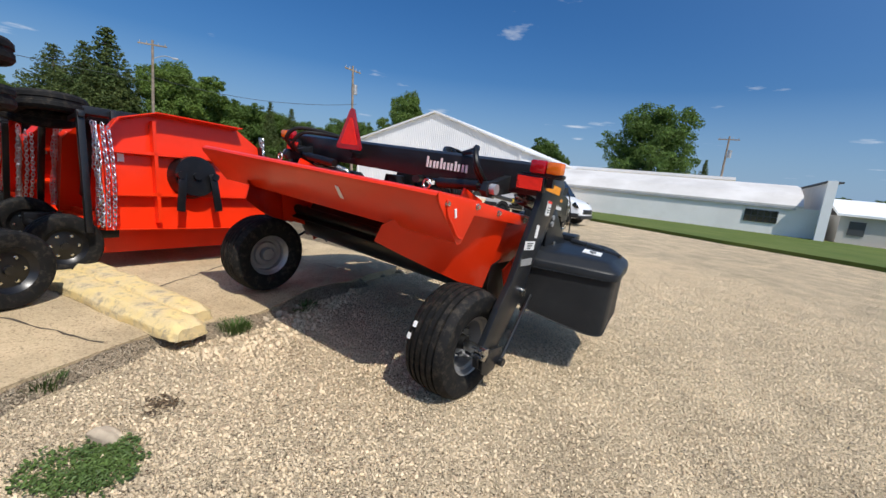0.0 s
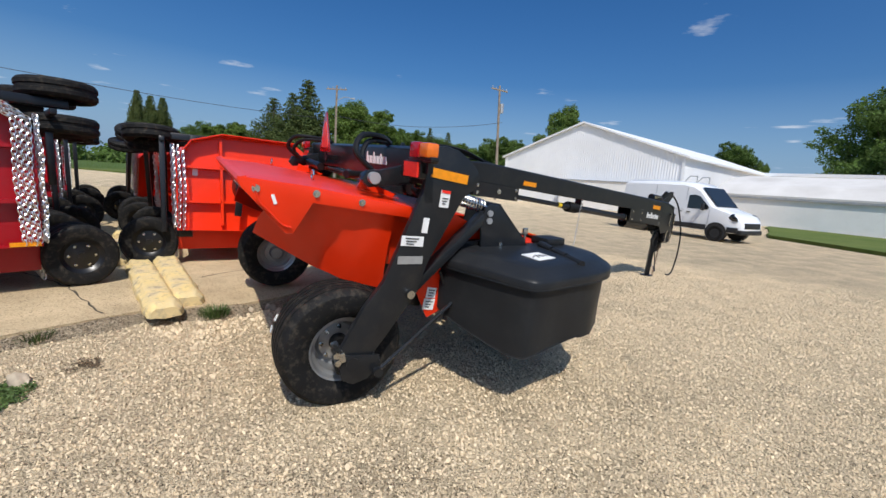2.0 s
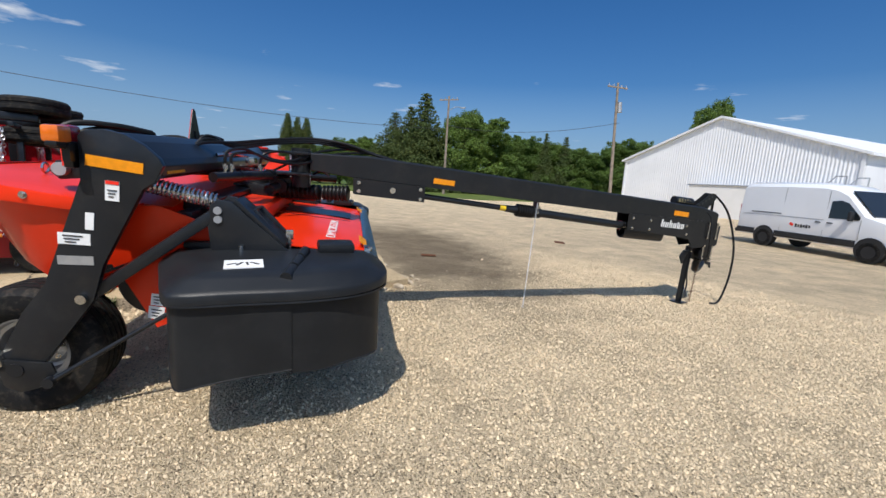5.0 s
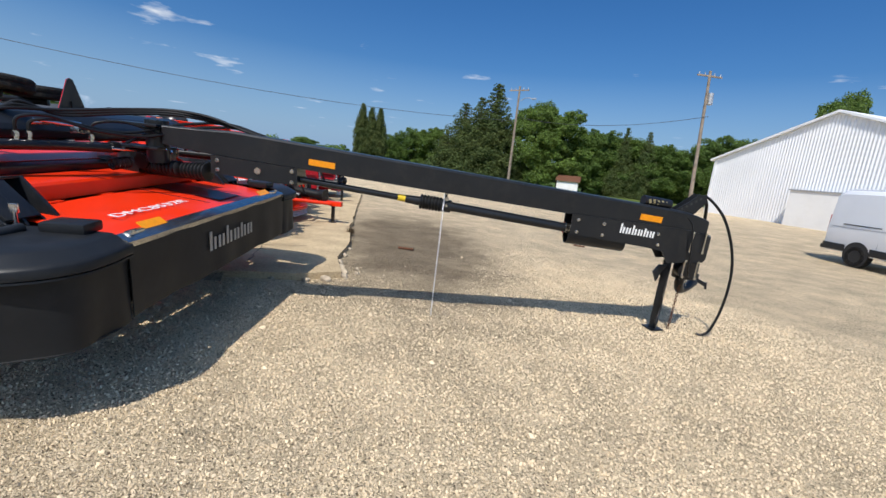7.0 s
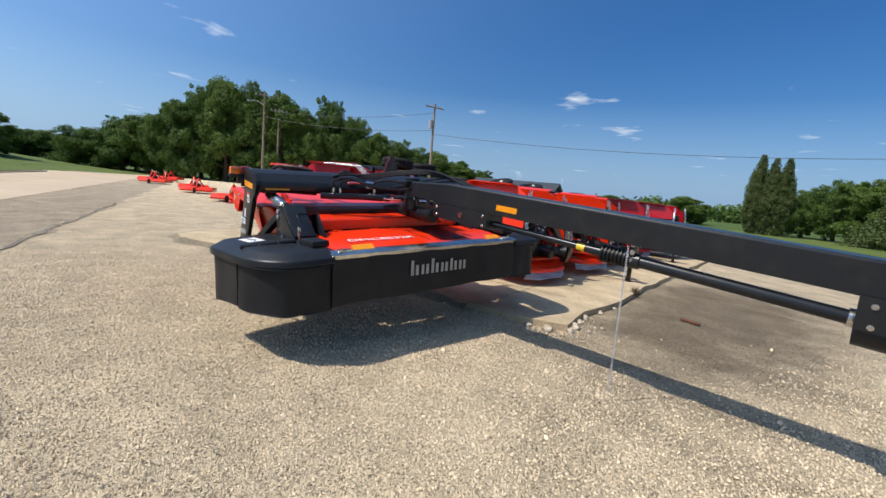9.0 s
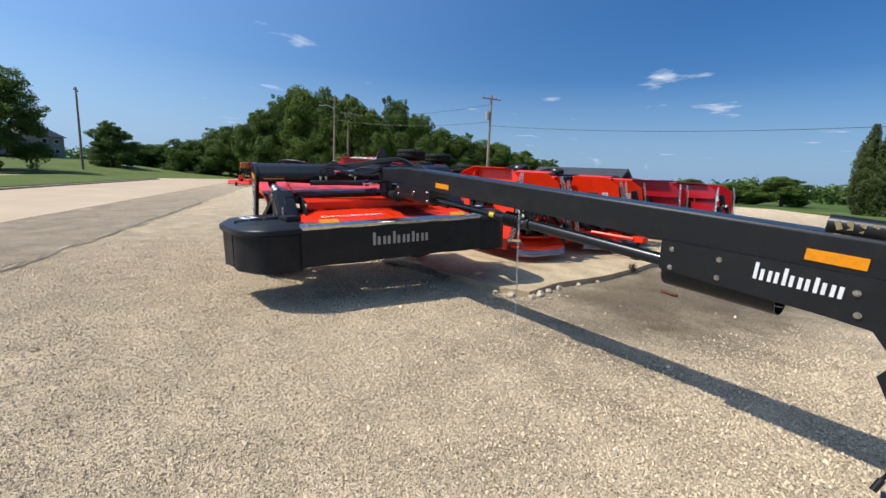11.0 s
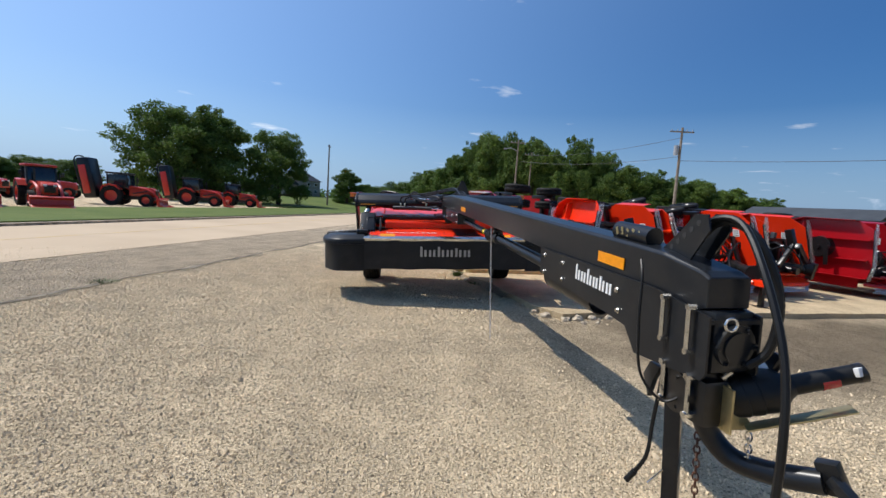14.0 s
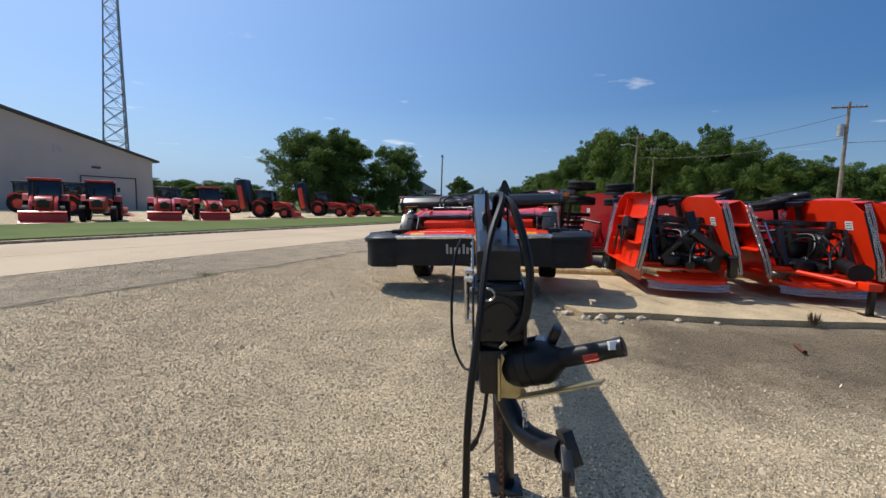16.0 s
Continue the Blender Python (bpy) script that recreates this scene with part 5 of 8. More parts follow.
# hose holder at the nose
b = B()
for dx in (0.05, -0.06):
    prism(b, [(4.86, 1.44), (5.02, 1.56), (5.13, 1.66), (5.22, 1.66), (5.24, 1.58), (5.10, 1.40), (5.0, 1.36)], "x", -0.80 + dx - 0.005, -0.80 + dx + 0.005)
part("hose_holder", b, CHARCOAL, mower, "perforated steel hose holder")
for k in range(5):
    b = rod(B(), (-0.750, 4.96 + 0.05 * k, 1.475 + 0.035 * k), (-0.7435, 4.96 + 0.05 * k, 1.475 + 0.035 * k), 0.015, seg=12)
    part("punched_hole", b, INK, mower)
b = rod(B(), tong(4.46, 0.0, 0.165), tong(4.80, 0.01, 0.165), 0.06, seg=20)
can = part("manual_canister", b, BLACK, mower, "black plastic document tube")
b = B()
for k in range(5):
    box(b, tong(4.52 + 0.05 * k, 0.061, 0.17 + 0.006 * (k % 2)), (0.004, 0.028, 0.05), pose(0, 0, 0, 20 - 17 * k))
part("print", b, OLIVE, can, smooth=0)
HZ = -0.10
b = sweep(B(), [(-0.78, 5.05, 1.50), (-0.80, 5.18, 1.63), (-0.84, 5.32, 1.62), (-0.79, 5.52, 1.42), (-0.76, 5.68, 1.10), (-0.72, 5.75, 0.75), (-0.70, 5.74, 0.35), (-0.69, 5.66, 0.02), (-0.70, 5.58, HZ + 0.02), (-0.74, 5.52, HZ + 0.015)], 0.016, 8)
part("supply_hose", b, RUBBER, mower, "black hydraulic hose hanging to the gravel")
b = sweep(B(), [(-0.80, 5.06, 1.48), (-0.83, 5.20, 1.62), (-0.90, 5.34, 1.56), (-0.97, 5.42, 1.30), (-0.95, 5.42, 1.05), (-0.88, 5.38, 0.95)], 0.02, 8)
part("return_hose", b, RUBBER, mower)
b = sweep(B(), [(-0.58, 4.95, 1.40), (-0.55, 5.02, 1.30), (-0.53, 5.05, 1.05), (-0.54, 5.08, 0.80), (-0.62, 5.16, 0.68), (-0.70, 5.22, 0.74)], 0.008, 6)
part("cable", b, RUBBER, mower)
b = sweep(B(), [(-0.74, 4.98, 0.75), (-0.72, 4.95, 0.45), (-0.69, 4.96, 0.25), (-0.65, 4.92, 0.12)], 0.012, 6)
rod(b, (-0.65, 4.92, 0.12), (-0.61, 4.90, 0.05), 0.018, seg=10)
part("brake_cable", b, RUBBER, mower)
for k, (a, c, z) in enumerate(((-0.30, 0.30, 1.98), (-0.22, 0.38, 1.96), (-0.36, 0.2, 1.94))):
    b = sweep(B(), [(0.75 - 0.05 * k, -1.50, 1.80), (0.62 - 0.04 * k, -1.42, 1.86 + 0.03 * k), (0.35, -1.25, z - 0.10), (0.05, -0.95, z - 0.04), (-0.15, -0.60, z), (-0.18 - 0.02 * k, -0.25, z - 0.03), (-0.2, 0.05, 1.86), (-0.22, 0.30, 1.80)], 0.014, 8)
    part("hydraulic_hose", b, RUBBER, mower)
b = B()
for k in range(4):
    rod(b, (0.52 - 0.07 * k, -1.36 + 0.04 * k, 1.76 + 0.02 * (k % 2)), (0.44 - 0.07 * k, -1.28 + 0.03 * k, 1.77), 0.02, seg=8)
part("hose_fittings", b, STEEL, mower)
b = sweep(B(), [(0.0, -1.0, 1.62), (-0.08, -0.7, 1.78), (-0.12, -0.42, 1.82)], 0.012, 6)
part("breather_hose", b, RUBBER, mower)


# ---- rotary cutters parked on the slab ----
def chain_curtain(p, q, drop, rows=3, r=0.02):
    """A hanging guard of short chain lengths from p to q; drop is the way and length they hang."""
    b = B()
    p, q, drop = Vector(p), Vector(q), Vector(drop)
    d = (q - p)
    n = int(d.length / 0.055)
    u = d.normalized()
    w = drop.normalized()
    s = u.cross(w)
    for i in range(n):
        a = p.lerp(q, (i + 0.5) / n)
        for k in range(rows):
            c = a + drop * ((k + 0.5) / rows)
            ax = u if (i + k) % 2 else s
            lng = drop.length / rows * 0.62
            ring = [c + w * lng * math.cos(t) + ax * r * math.sin(t) for t in (0, math.pi / 3, 2 * math.pi / 3, math.pi, 4 * math.pi / 3, 5 * math.pi / 3, 2 * math.pi)]
            sweep(b, ring, 0.006, 4, 1)
    return b


def chain_ropes(line, offset, cols, link=0.058):
    """Several loose chains hanging side by side along a line of points; offset is the way from the first to the last."""
    b = B()
    line = [Vector(p) for p in line]
    offset = Vector(offset)
    for c in range(cols):
        sh = offset * (c / max(1, cols - 1))
        carry, flip = 0.25 * link * (c % 3), c % 2
        for i in range(len(line) - 1):
            p, q = line[i] + sh, line[i + 1] + sh
            d = q - p
            w = d.normalized()
            u = offset.normalized()
            s = u.cross(w).normalized()
            x = carry
            while x < d.length:
                k = p + w * x + s * 0.012 * math.sin(9 * x + c * 2.1)
                ax = (u * 0.92 + s * 0.4) if flip else (s * 0.92 - u * 0.4)
                ring = [k + w * link * 0.62 * math.cos(t) + ax * 0.022 * math.sin(t) for t in [j * math.pi / 4 for j in range(9)]]
                sweep(b, ring, 0.006, 4, 1)
                flip = 1 - flip
                x += link * 0.86
            carry = x - d.length
    return b


def small_wheel(parent, c, axis, r=0.33, w=0.2, rim=None):
    """A laminated or ply tyre on a black rim, with its axle along the given axis."""
    x = Vector(axis).normalized()
    z = Vector((0, 0, 1)) if abs(x.z) < 0.9 else Vector((0, 1, 0))
    y = z.cross(x).normalized()
    z = x.cross(y)
    m = Matrix.Translation(c) @ Matrix((x, y, z)).transposed().to_4x4()
    wh = thing("wheel", Matrix(), "", "")
    wh.parent = parent
    wh["label"] = "black tyre on a black steel rim"
    w2 = w / 2
    pr = [(r * 0.58, -w2 * 0.8), (r * 0.75, -w2), (r * 0.93, -w2 * 0.9), (r, -w2 * 0.6), (r, -w2 * 0.2), (r - 0.012, -w2 * 0.15), (r - 0.012, w2 * 0.15), (r, w2 * 0.2), (r, w2 * 0.6), (r * 0.93, w2 * 0.9), (r * 0.75, w2), (r * 0.58, w2 * 0.8)]
    part("tyre", lathe(B(), pr, m, 32), TYRE, wh)
    b = lathe(B(), [(r * 0.6, w2 * 0.82), (r * 0.55, w2 * 0.6), (r * 0.45, w2 * 0.35), (r * 0.2, w2 * 0.45), (0, w2 * 0.5)], m, 28)
    lathe(b, [(r * 0.6, -w2 * 0.82), (r * 0.55, -w2 * 0.6), (r * 0.45, -w2 * 0.35), (0, -w2 * 0.5)], m, 28)
    rimo = part("rim", b, rim or BLACK, wh)
    for s in (1, -1):
        b = B()
        for k in range(6):
            a = k * math.pi / 3
            bolt(b, m @ Vector((s * w2 * 0.37, r * 0.34 * math.cos(a), r * 0.34 * math.sin(a))), m.to_3x3() @ Vector((s, 0, 0)), 0.012, 0.02)
        part("hub", rod(B(), m @ Vector((s * w2 * 0.4, 0, 0)), m @ Vector((s * w2 * 0.75, 0, 0)), r * 0.12, seg=12), rim or BLACK, rimo)
        part("wheel_nuts", b, STEEL, rimo)["kind"] = "stuff"
    return wh


def batwing(m, paint, label, leans=(6.0, 14.0), wing=1.45, length=2.1, hw=0.78, tongue=True, draped=False, plain=False):
    """A folding rotary cutter with both wings raised; local y is its way forward, its blades' side of the wings faces out."""
    t = thing("rotary_cutter", m, label, "rotary cutter", "folded rotary cutters on the slab")
    # centre deck
    b = prism(B(), [(-hw, -length / 2), (hw, -length / 2), (hw, length / 2 - 0.2), (hw - 0.3, length / 2 + 0.15), (-hw + 0.3, length / 2 + 0.15), (-hw, length / 2 - 0.2)], "z", 0.52, 0.545, 0.004)
    prism(b, [(-hw, -length / 2), (-hw + 0.02, -length / 2), (-hw + 0.02, length / 2 - 0.2), (-hw, length / 2 - 0.2)], "z", 0.22, 0.52)
    prism(b, [(hw - 0.02, -length / 2), (hw, -length / 2), (hw, length / 2 - 0.2), (hw - 0.02, length / 2 - 0.2)], "z", 0.22, 0.52)
    deck = part("centre_deck", b, paint, t)
    b = B()
    for y in (-0.9, -0.3, 0.35, 0.9):
        box(b, (0, y, 0.575), (2 * hw, 0.07, 0.06), None, 0.006)
    part("deck_ribs", b, paint, deck)
    b = sweep(B(), [(-hw + 0.05, length / 2 - 0.1, 0.34), (-hw + 0.25, length / 2 + 0.2, 0.32), (0, length / 2 + 0.27, 0.31), (hw - 0.25, length / 2 + 0.2, 0.32), (hw - 0.05, length / 2 - 0.1, 0.34)], 0.05, 8)
    box(b, (0, length / 2 + 0.1, 0.40), (1.1, 0.25, 0.03), pose(0, 0, 0, -20), 0.008)
    part("front_guard", b, paint, t)
    part("front_chain", chain_ropes([(-0.72, length / 2 + 0.12, 0.26), (-0.4, length / 2 + 0.27, 0.25), (0.4, length / 2 + 0.27, 0.25), (0.72, length / 2 + 0.12, 0.26)], (0, 0, -0.10), 3), CHAIN, t, "short bright chain guard")
    part("rear_chain", chain_curtain((-hw, -length / 2 - 0.02, 0.30), (hw, -length / 2 - 0.02, 0.30), (0, 0, -0.2), 3), CHAIN, t, "bright chain guard")
    # gearbox, drive line and jack
    b = box(B(), (0, 0.1, 0.72), (0.36, 0.42, 0.26), None, 0.03)
    rod(b, (0, 0.1, 0.84), (0, 0.1, 0.95), 0.12, seg=16)
    rod(b, (0.2, 0.1, 0.74), (0.8, 0.1, 0.85), 0.06, seg=12)
    rod(b, (-0.2, 0.1, 0.74), (-0.8, 0.1, 0.85), 0.06, seg=12)
    rod(b, (0, 0.3, 0.72), (0.05, 1.3, 0.62), 0.085, seg=14)
    part("gearbox", b, BLACK, t)
    if tongue:
        b = rod(B(), (0.45, 1.15, 0.55), (0.1, 2.1, 0.5), 0.045, seg=10)
        rod(b, (-0.45, 1.15, 0.55), (-0.1, 2.1, 0.5), 0.045, seg=10)
        rod(b, (0.3, 1.45, 0.53), (-0.3, 1.45, 0.53), 0.04, seg=8)
        box(b, (0, 2.2, 0.5), (0.2, 0.3, 0.12), None, 0.015)
        part("drawbar", b, paint, t)
        b = box(B(), (-0.12, 2.1, 0.27), (0.08, 0.08, 0.52), None, 0.006)
        box(b, (-0.12, 2.1, 0.01), (0.2, 0.2, 0.02))
        part("jack", b, BLACK, t)
        b = rod(B(), (-0.35, 0.9, 0.72), (-0.1, 1.75, 0.66), 0.13, 0.11, 16)
        rod(b, (-0.1, 1.75, 0.66), (-0.06, 1.9, 0.66), 0.15, 0.17, 16)
        part("drive_shaft", b, RUBBER, t)
    else:
        b = box(B(), (-0.02, 1.02, 1.38), (0.14, 0.16, 0.5), pose(0, 0, 0, 12, 10, 0), 0.02)
        box(b, (-0.36, 1.14, 0.98), (0.95, 0.12, 0.14), pose(0, 0, 0, 0, -34, 8), 0.02)
        box(b, (0.26, 1.1, 0.98), (0.72, 0.09, 0.10), pose(0, 0, 0, 0, 48, 0), 0.02)
        box(b, (-0.72, 1.2, 0.62), (0.14, 0.14, 0.42), pose(0, 0, 0, -14, 8, 0), 0.02)
        part("folded_drawbar", b, BLACK, t, "black drawbar folded up across the front")
        b = rod(B(), (0.15, 0.7, 0.74), (-0.28, 1.25, 0.68), 0.10, seg=16)
        rod(b, (-0.28, 1.25, 0.68), (-0.36, 1.36, 0.67), 0.12, 0.165, 18)
        part("drive_shaft", b, RUBBER, t)
    # hoses, valves and rams crowd the middle
    for x0, z0, x1, z1 in ((-0.5, 0.62, -0.72, 1.45), (0.5, 0.62, 0.72, 1.45)):
        b = rod(B(), (x0, 0.62, z0), ((x0 + x1) / 2, 0.5, (z0 + z1) / 2), 0.05, seg=12)
        part("fold_ram", b, BLACK, t)
        part("ram_rod", rod(B(), ((x0 + x1) / 2, 0.5, (z0 + z1) / 2), (x1, 0.35, z1), 0.022, seg=10), CHROME, t)
    b = box(B(), (0.0, 0.78, 0.70), (1.25, 0.12, 0.16), None, 0.02)
    box(b, (0.28, 0.95, 0.66), (0.3, 0.22, 0.2), None, 0.03)
    box(b, (-0.1, 0.6, 1.05), (0.12, 0.3, 0.5), None, 0.02)
    box(b, (0.0, 0.3, 1.2), (1.1, 0.1, 0.1), None, 0.02)
    box(b, (-0.42, 0.95, 0.62), (0.2, 0.3, 0.18), None, 0.02)
    part("hitch_frame", b, BLACK, t)
    for k in range(5):
        x = -0.34 + 0.15 * k
        b = sweep(B(), [(x, 0.8, 0.7), (x * 0.6, 1.0, 0.98 + 0.05 * (k % 2)), (0.05 * k - 0.1, 0.75, 1.25), (x * 1.7, 0.45, 1.15), (x * 2.0, 0.3, 0.9)], 0.016, 6)
        part("hose", b, RUBBER, t)
    b = box(B(), (0.0, 0.15, 1.45), (1.3, 0.12, 0.12), None, 0.02)
    box(b, (0.32, 0.5, 1.1), (0.1, 0.12, 0.75), pose(0, 0, 0, 0, 12, 0), 0.02)
    box(b, (-0.36, 0.4, 1.15), (0.1, 0.12, 0.75), pose(0, 0, 0, 0, -10, 0), 0.02)
    box(b, (0.12, 0.2, 0.95), (0.5, 0.4, 0.3), None, 0.05)
    part("wing_linkage", b, BLACK, t)
    b = B()
    for x, z in ((-0.5, 0.66), (-0.18, 0.74), (0.22, 0.8), (0.46, 0.7), (0.05, 1.2)):
        rod(b, (x, 0.86, z), (x, 0.92, z), 0.028, seg=8)
    part("fittings", b, STEEL, t)["kind"] = "stuff"
    b = box(B(), (-0.55, 0.75, 1.0), (0.08, 0.08, 0.8), pose(0, 0, 0, 28), 0.008)
    box(b, (0.55, 0.75, 1.0), (0.08, 0.08, 0.8), pose(0, 0, 0, 28), 0.008)
    rod(b, (-0.55, 0.55, 1.3), (-0.9, -0.1, 1.2), 0.035, seg=10)
    rod(b, (0.55, 0.55, 1.3), (0.9, -0.1, 1.2), 0.035, seg=10)
    box(b, (0, 0.55, 1.33), (1.2, 0.08, 0.08), None, 0.008)
    part("fold_frame", b, BLACK, t)
    part("hose", sweep(B(), [(-0.5, 0.9, 1.1), (-0.3, 1.1, 1.25), (0.0, 1.25, 1.0), (0.1, 1.4, 0.7)], 0.018, 6), RUBBER, t)
    part("hose", sweep(B(), [(0.5, 0.9, 1.1), (0.35, 1.15, 1.2), (0.1, 1.3, 0.95), (0.12, 1.45, 0.68)], 0.018, 6), RUBBER, t)
    # rear axle and wheels
    b = rod(B(), (-0.9, -length / 2 - 0.35, 0.40), (0.9, -length / 2 - 0.35, 0.40), 0.05, seg=12)
    box(b, (-0.75, -length / 2 - 0.1, 0.47), (0.1, 0.6, 0.12), None, 0.01)
    box(b, (0.75, -length / 2 - 0.1, 0.47), (0.1, 0.6, 0.12), None, 0.01)
    part("axle_frame", b, BLACK, t)
    for x in (-0.92, -0.62, 0.62, 0.92) if draped else (-0.86, 0.86):
        small_wheel(t, (x, -length / 2 - 0.35, 0.36), (1 if x > 0 else -1, 0, 0), 0.36, 0.22)
    for s in (1, -1):
        wm = Matrix.Translation((s * (hw + 0.06), 0, 0.52)) @ pose(0, 0, 0, 0, -s * leans[s < 0], 0)
        def W(o, z, y):
            """A place on the wing: o outward from its plate, z up along it."""
            return wm @ Vector((s * o, y, z))
        outline = [(-length / 2, 0.0), (length / 2, -0.04), (length / 2 + 0.06, 0.30), (length / 2 - 0.03, wing * 0.84), (length / 2 - 0.36, wing), (-length / 2 + 0.62, wing * 1.02), (-length / 2 + 0.2, wing * 0.93), (-length / 2, wing * 0.74)]
        b = B()
        a = [b.verts.new(W(0, z, y)) for y, z in outline]
        c = [b.verts.new(W(0.012, z, y)) for y, z in outline]
        b.faces.new(a)
        b.faces.new(c[::-1])
        for i in range(len(outline)):
            j = (i + 1) % len(outline)
            b.faces.new((a[i], c[i], c[j], a[j]))
        # rim walls stand out from the plate
        inner = [(y * 0.985, z * 0.985 + 0.01) for y, z in outline]
        for i in range(len(outline)):
            j = (i + 1) % len(outline)
            if i in (1, 2, 3):
                continue
            q = [b.verts.new(W(o, outline[k][1], outline[k][0])) for k, o in ((i, 0.0), (j, 0.0), (j, 0.20), (i, 0.20))]
            b.faces.new(q)
            q2 = [b.verts.new(W(o, inner[k][1], inner[k][0])) for k, o in ((i, 0.0), (j, 0.0), (j, 0.20), (i, 0.20))]
            b.faces.new(q2[::-1])
            b.faces.new((q[3], q[2], q2[2], q2[3]))
        bmesh.ops.remove_doubles(b, verts=b.verts, dist=0.004)
        bmesh.ops.recalc_face_normals(b, faces=b.faces)
        wo = part("wing", b, paint, t, "raised cutter wing", smooth=0)
        b = B()
        for zz in () if plain and s > 0 else (wing * 0.30, wing * 0.66):
            box(b, W(0.07, zz, 0), (0.12, length * 0.96, 0.04), wm.to_3x3().to_4x4())
        box(b, W(0.07, wing * 0.5, -0.45 if not plain else -length / 2 + 0.1), (0.12, 0.04, wing * 0.9), wm.to_3x3().to_4x4())
        part("wing_ribs", b, paint, wo)
        b = rod(B(), W(0.005, wing * 0.48, 0), W(0.05 if plain else 0.20, wing * 0.48, 0), 0.10 if plain else 0.30, 0.08 if plain else 0.27, 28)
        rod(b, W(0.04 if plain else 0.19, wing * 0.48, 0), W(0.10 if plain else 0.24, wing * 0.48, 0), 0.05, seg=12)
        part("blade_pan", b, BLACK, wo, "round black blade pan")
        for k in (1, -1):
            b = B()
            box(b, W(0.09 if plain else 0.25, wing * 0.48 - 0.22, 0.22 * k), (0.02, 0.10, 0.52), wm.to_3x3().to_4x4() @ pose(0, 0, 0, 6 * k), 0.004)
            rod(b, W(0.02 if plain else 0.2, wing * 0.48, 0.22 * k), W(0.12 if plain else 0.28, wing * 0.48, 0.22 * k), 0.05, seg=12)
            part("blade", b, BLACK, wo)
        across = wm.to_3x3() @ Vector((s * 0.15, 0, 0))
        hem = [W(0.10, wing * 0.97, -length / 2 + 0.33), W(0.10, wing * 0.86, -length / 2 - 0.03), W(0.12, wing * 0.5, -length / 2 - 0.035), W(0.10, 0.06, -length / 2 - 0.03)]
        part("wing_chain", chain_ropes(hem[1:], across * 0.8, 3), CHAIN, wo, "bright hanging chain guard")
        hem = [W(0.215, wing * 1.0, length * 0.05), W(0.215, wing * 0.985, -length / 2 + 0.36), W(0.215, wing * 0.84, -length / 2 + 0.03), W(0.23, wing * 0.45, -length / 2 + 0.05), W(0.215, 0.04, -length / 2 + 0.02)]
        part("wing_chain", chain_ropes(hem if draped else hem[2:], (0, 0.12 if draped else 0.06, -0.02), 4 if draped else 2), CHAIN, wo, "bright hanging chain guard")
        strip = B()
        for (y0, z0), (y1, z1) in zip(outline[1:4], outline[2:4]):
            q = [strip.verts.new(W(o, z, y + 0.012)) for o, z, y in ((-0.01, z0, y0), (0.11, z0, y0), (0.11, z1, y1), (-0.01, z1, y1))]
            strip.faces.new(q)
        part("chain_holder", thick(strip, 0.006), BLACK, wo)
        hem = [W(0.03, wing * 0.93, length / 2 + 0.01), W(0.03, 0.32, length / 2 + 0.10), W(0.03, -0.06, length / 2 + 0.04)]
        part("wing_chain", chain_ropes(hem, across * 0.38, 2), CHAIN, wo, "bright hanging chain guard")
        b = box(B(), W(-0.10 if draped else 0.20, wing * (0.66 if draped else 0.46), -length / 2 - 0.16), (0.075, 0.07, wing * (0.5 if draped else 0.95)), wm.to_3x3().to_4x4(), 0.01)
        box(b, W(0.06, wing * 0.90, -length / 2 - 0.16), (0.42, 0.06, 0.06), wm.to_3x3().to_4x4(), 0.01)
        part("wheel_post", b, BLACK, wo)
        for zz, oo in ((wing + 0.14, -0.30), (wing - 0.25, -0.34)) if draped else ((wing + 0.02, -0.36),):
            small_wheel(wo, W(oo, zz, -length / 2 - 0.30), wm.to_3x3() @ Vector((0, 0, 1)), 0.37, 0.22)
        b = box(B(), W(-0.16, wing - 0.02, -length / 2 + 0.12), (0.12, 0.95, 0.10), wm.to_3x3().to_4x4(), 0.01)
        box(b, W(-0.08, wing * 0.6, -length / 2 + 0.25), (0.1, 0.1, wing * 0.8), wm.to_3x3().to_4x4(), 0.01)
        part("wheel_arm", b, BLACK, wo)
        b = box(B(), W(0.016, wing * 0.62, -0.8), (0.006, 0.07, 0.12), wm.to_3x3().to_4x4())
        part("label", b, WHITE, wo, smooth=0)
        b = box(B(), W(-0.003, wing * 0.66, length * 0.28), (0.006, 0.20, 0.17), wm.to_3x3().to_4x4())
        lb = part("label", b, WHITE, wo, "white printed warning label", smooth=0)
        b = B()
        for kk in range(3):
            box(b, W(-0.007, wing * 0.66 + 0.05 - 0.05 * kk, length * 0.28), (0.004, 0.15, 0.014), wm.to_3x3().to_4x4())
        part("print", b, INK, lb, smooth=0)["kind"] = "stuff"
        if draped:
            b = box(B(), W(0.215, 0.03, -length / 2 + 0.14), (0.01, 0.24, 0.045), wm.to_3x3().to_4x4())
            part("reflector", b, AMBER, wo, smooth=0)
    return t


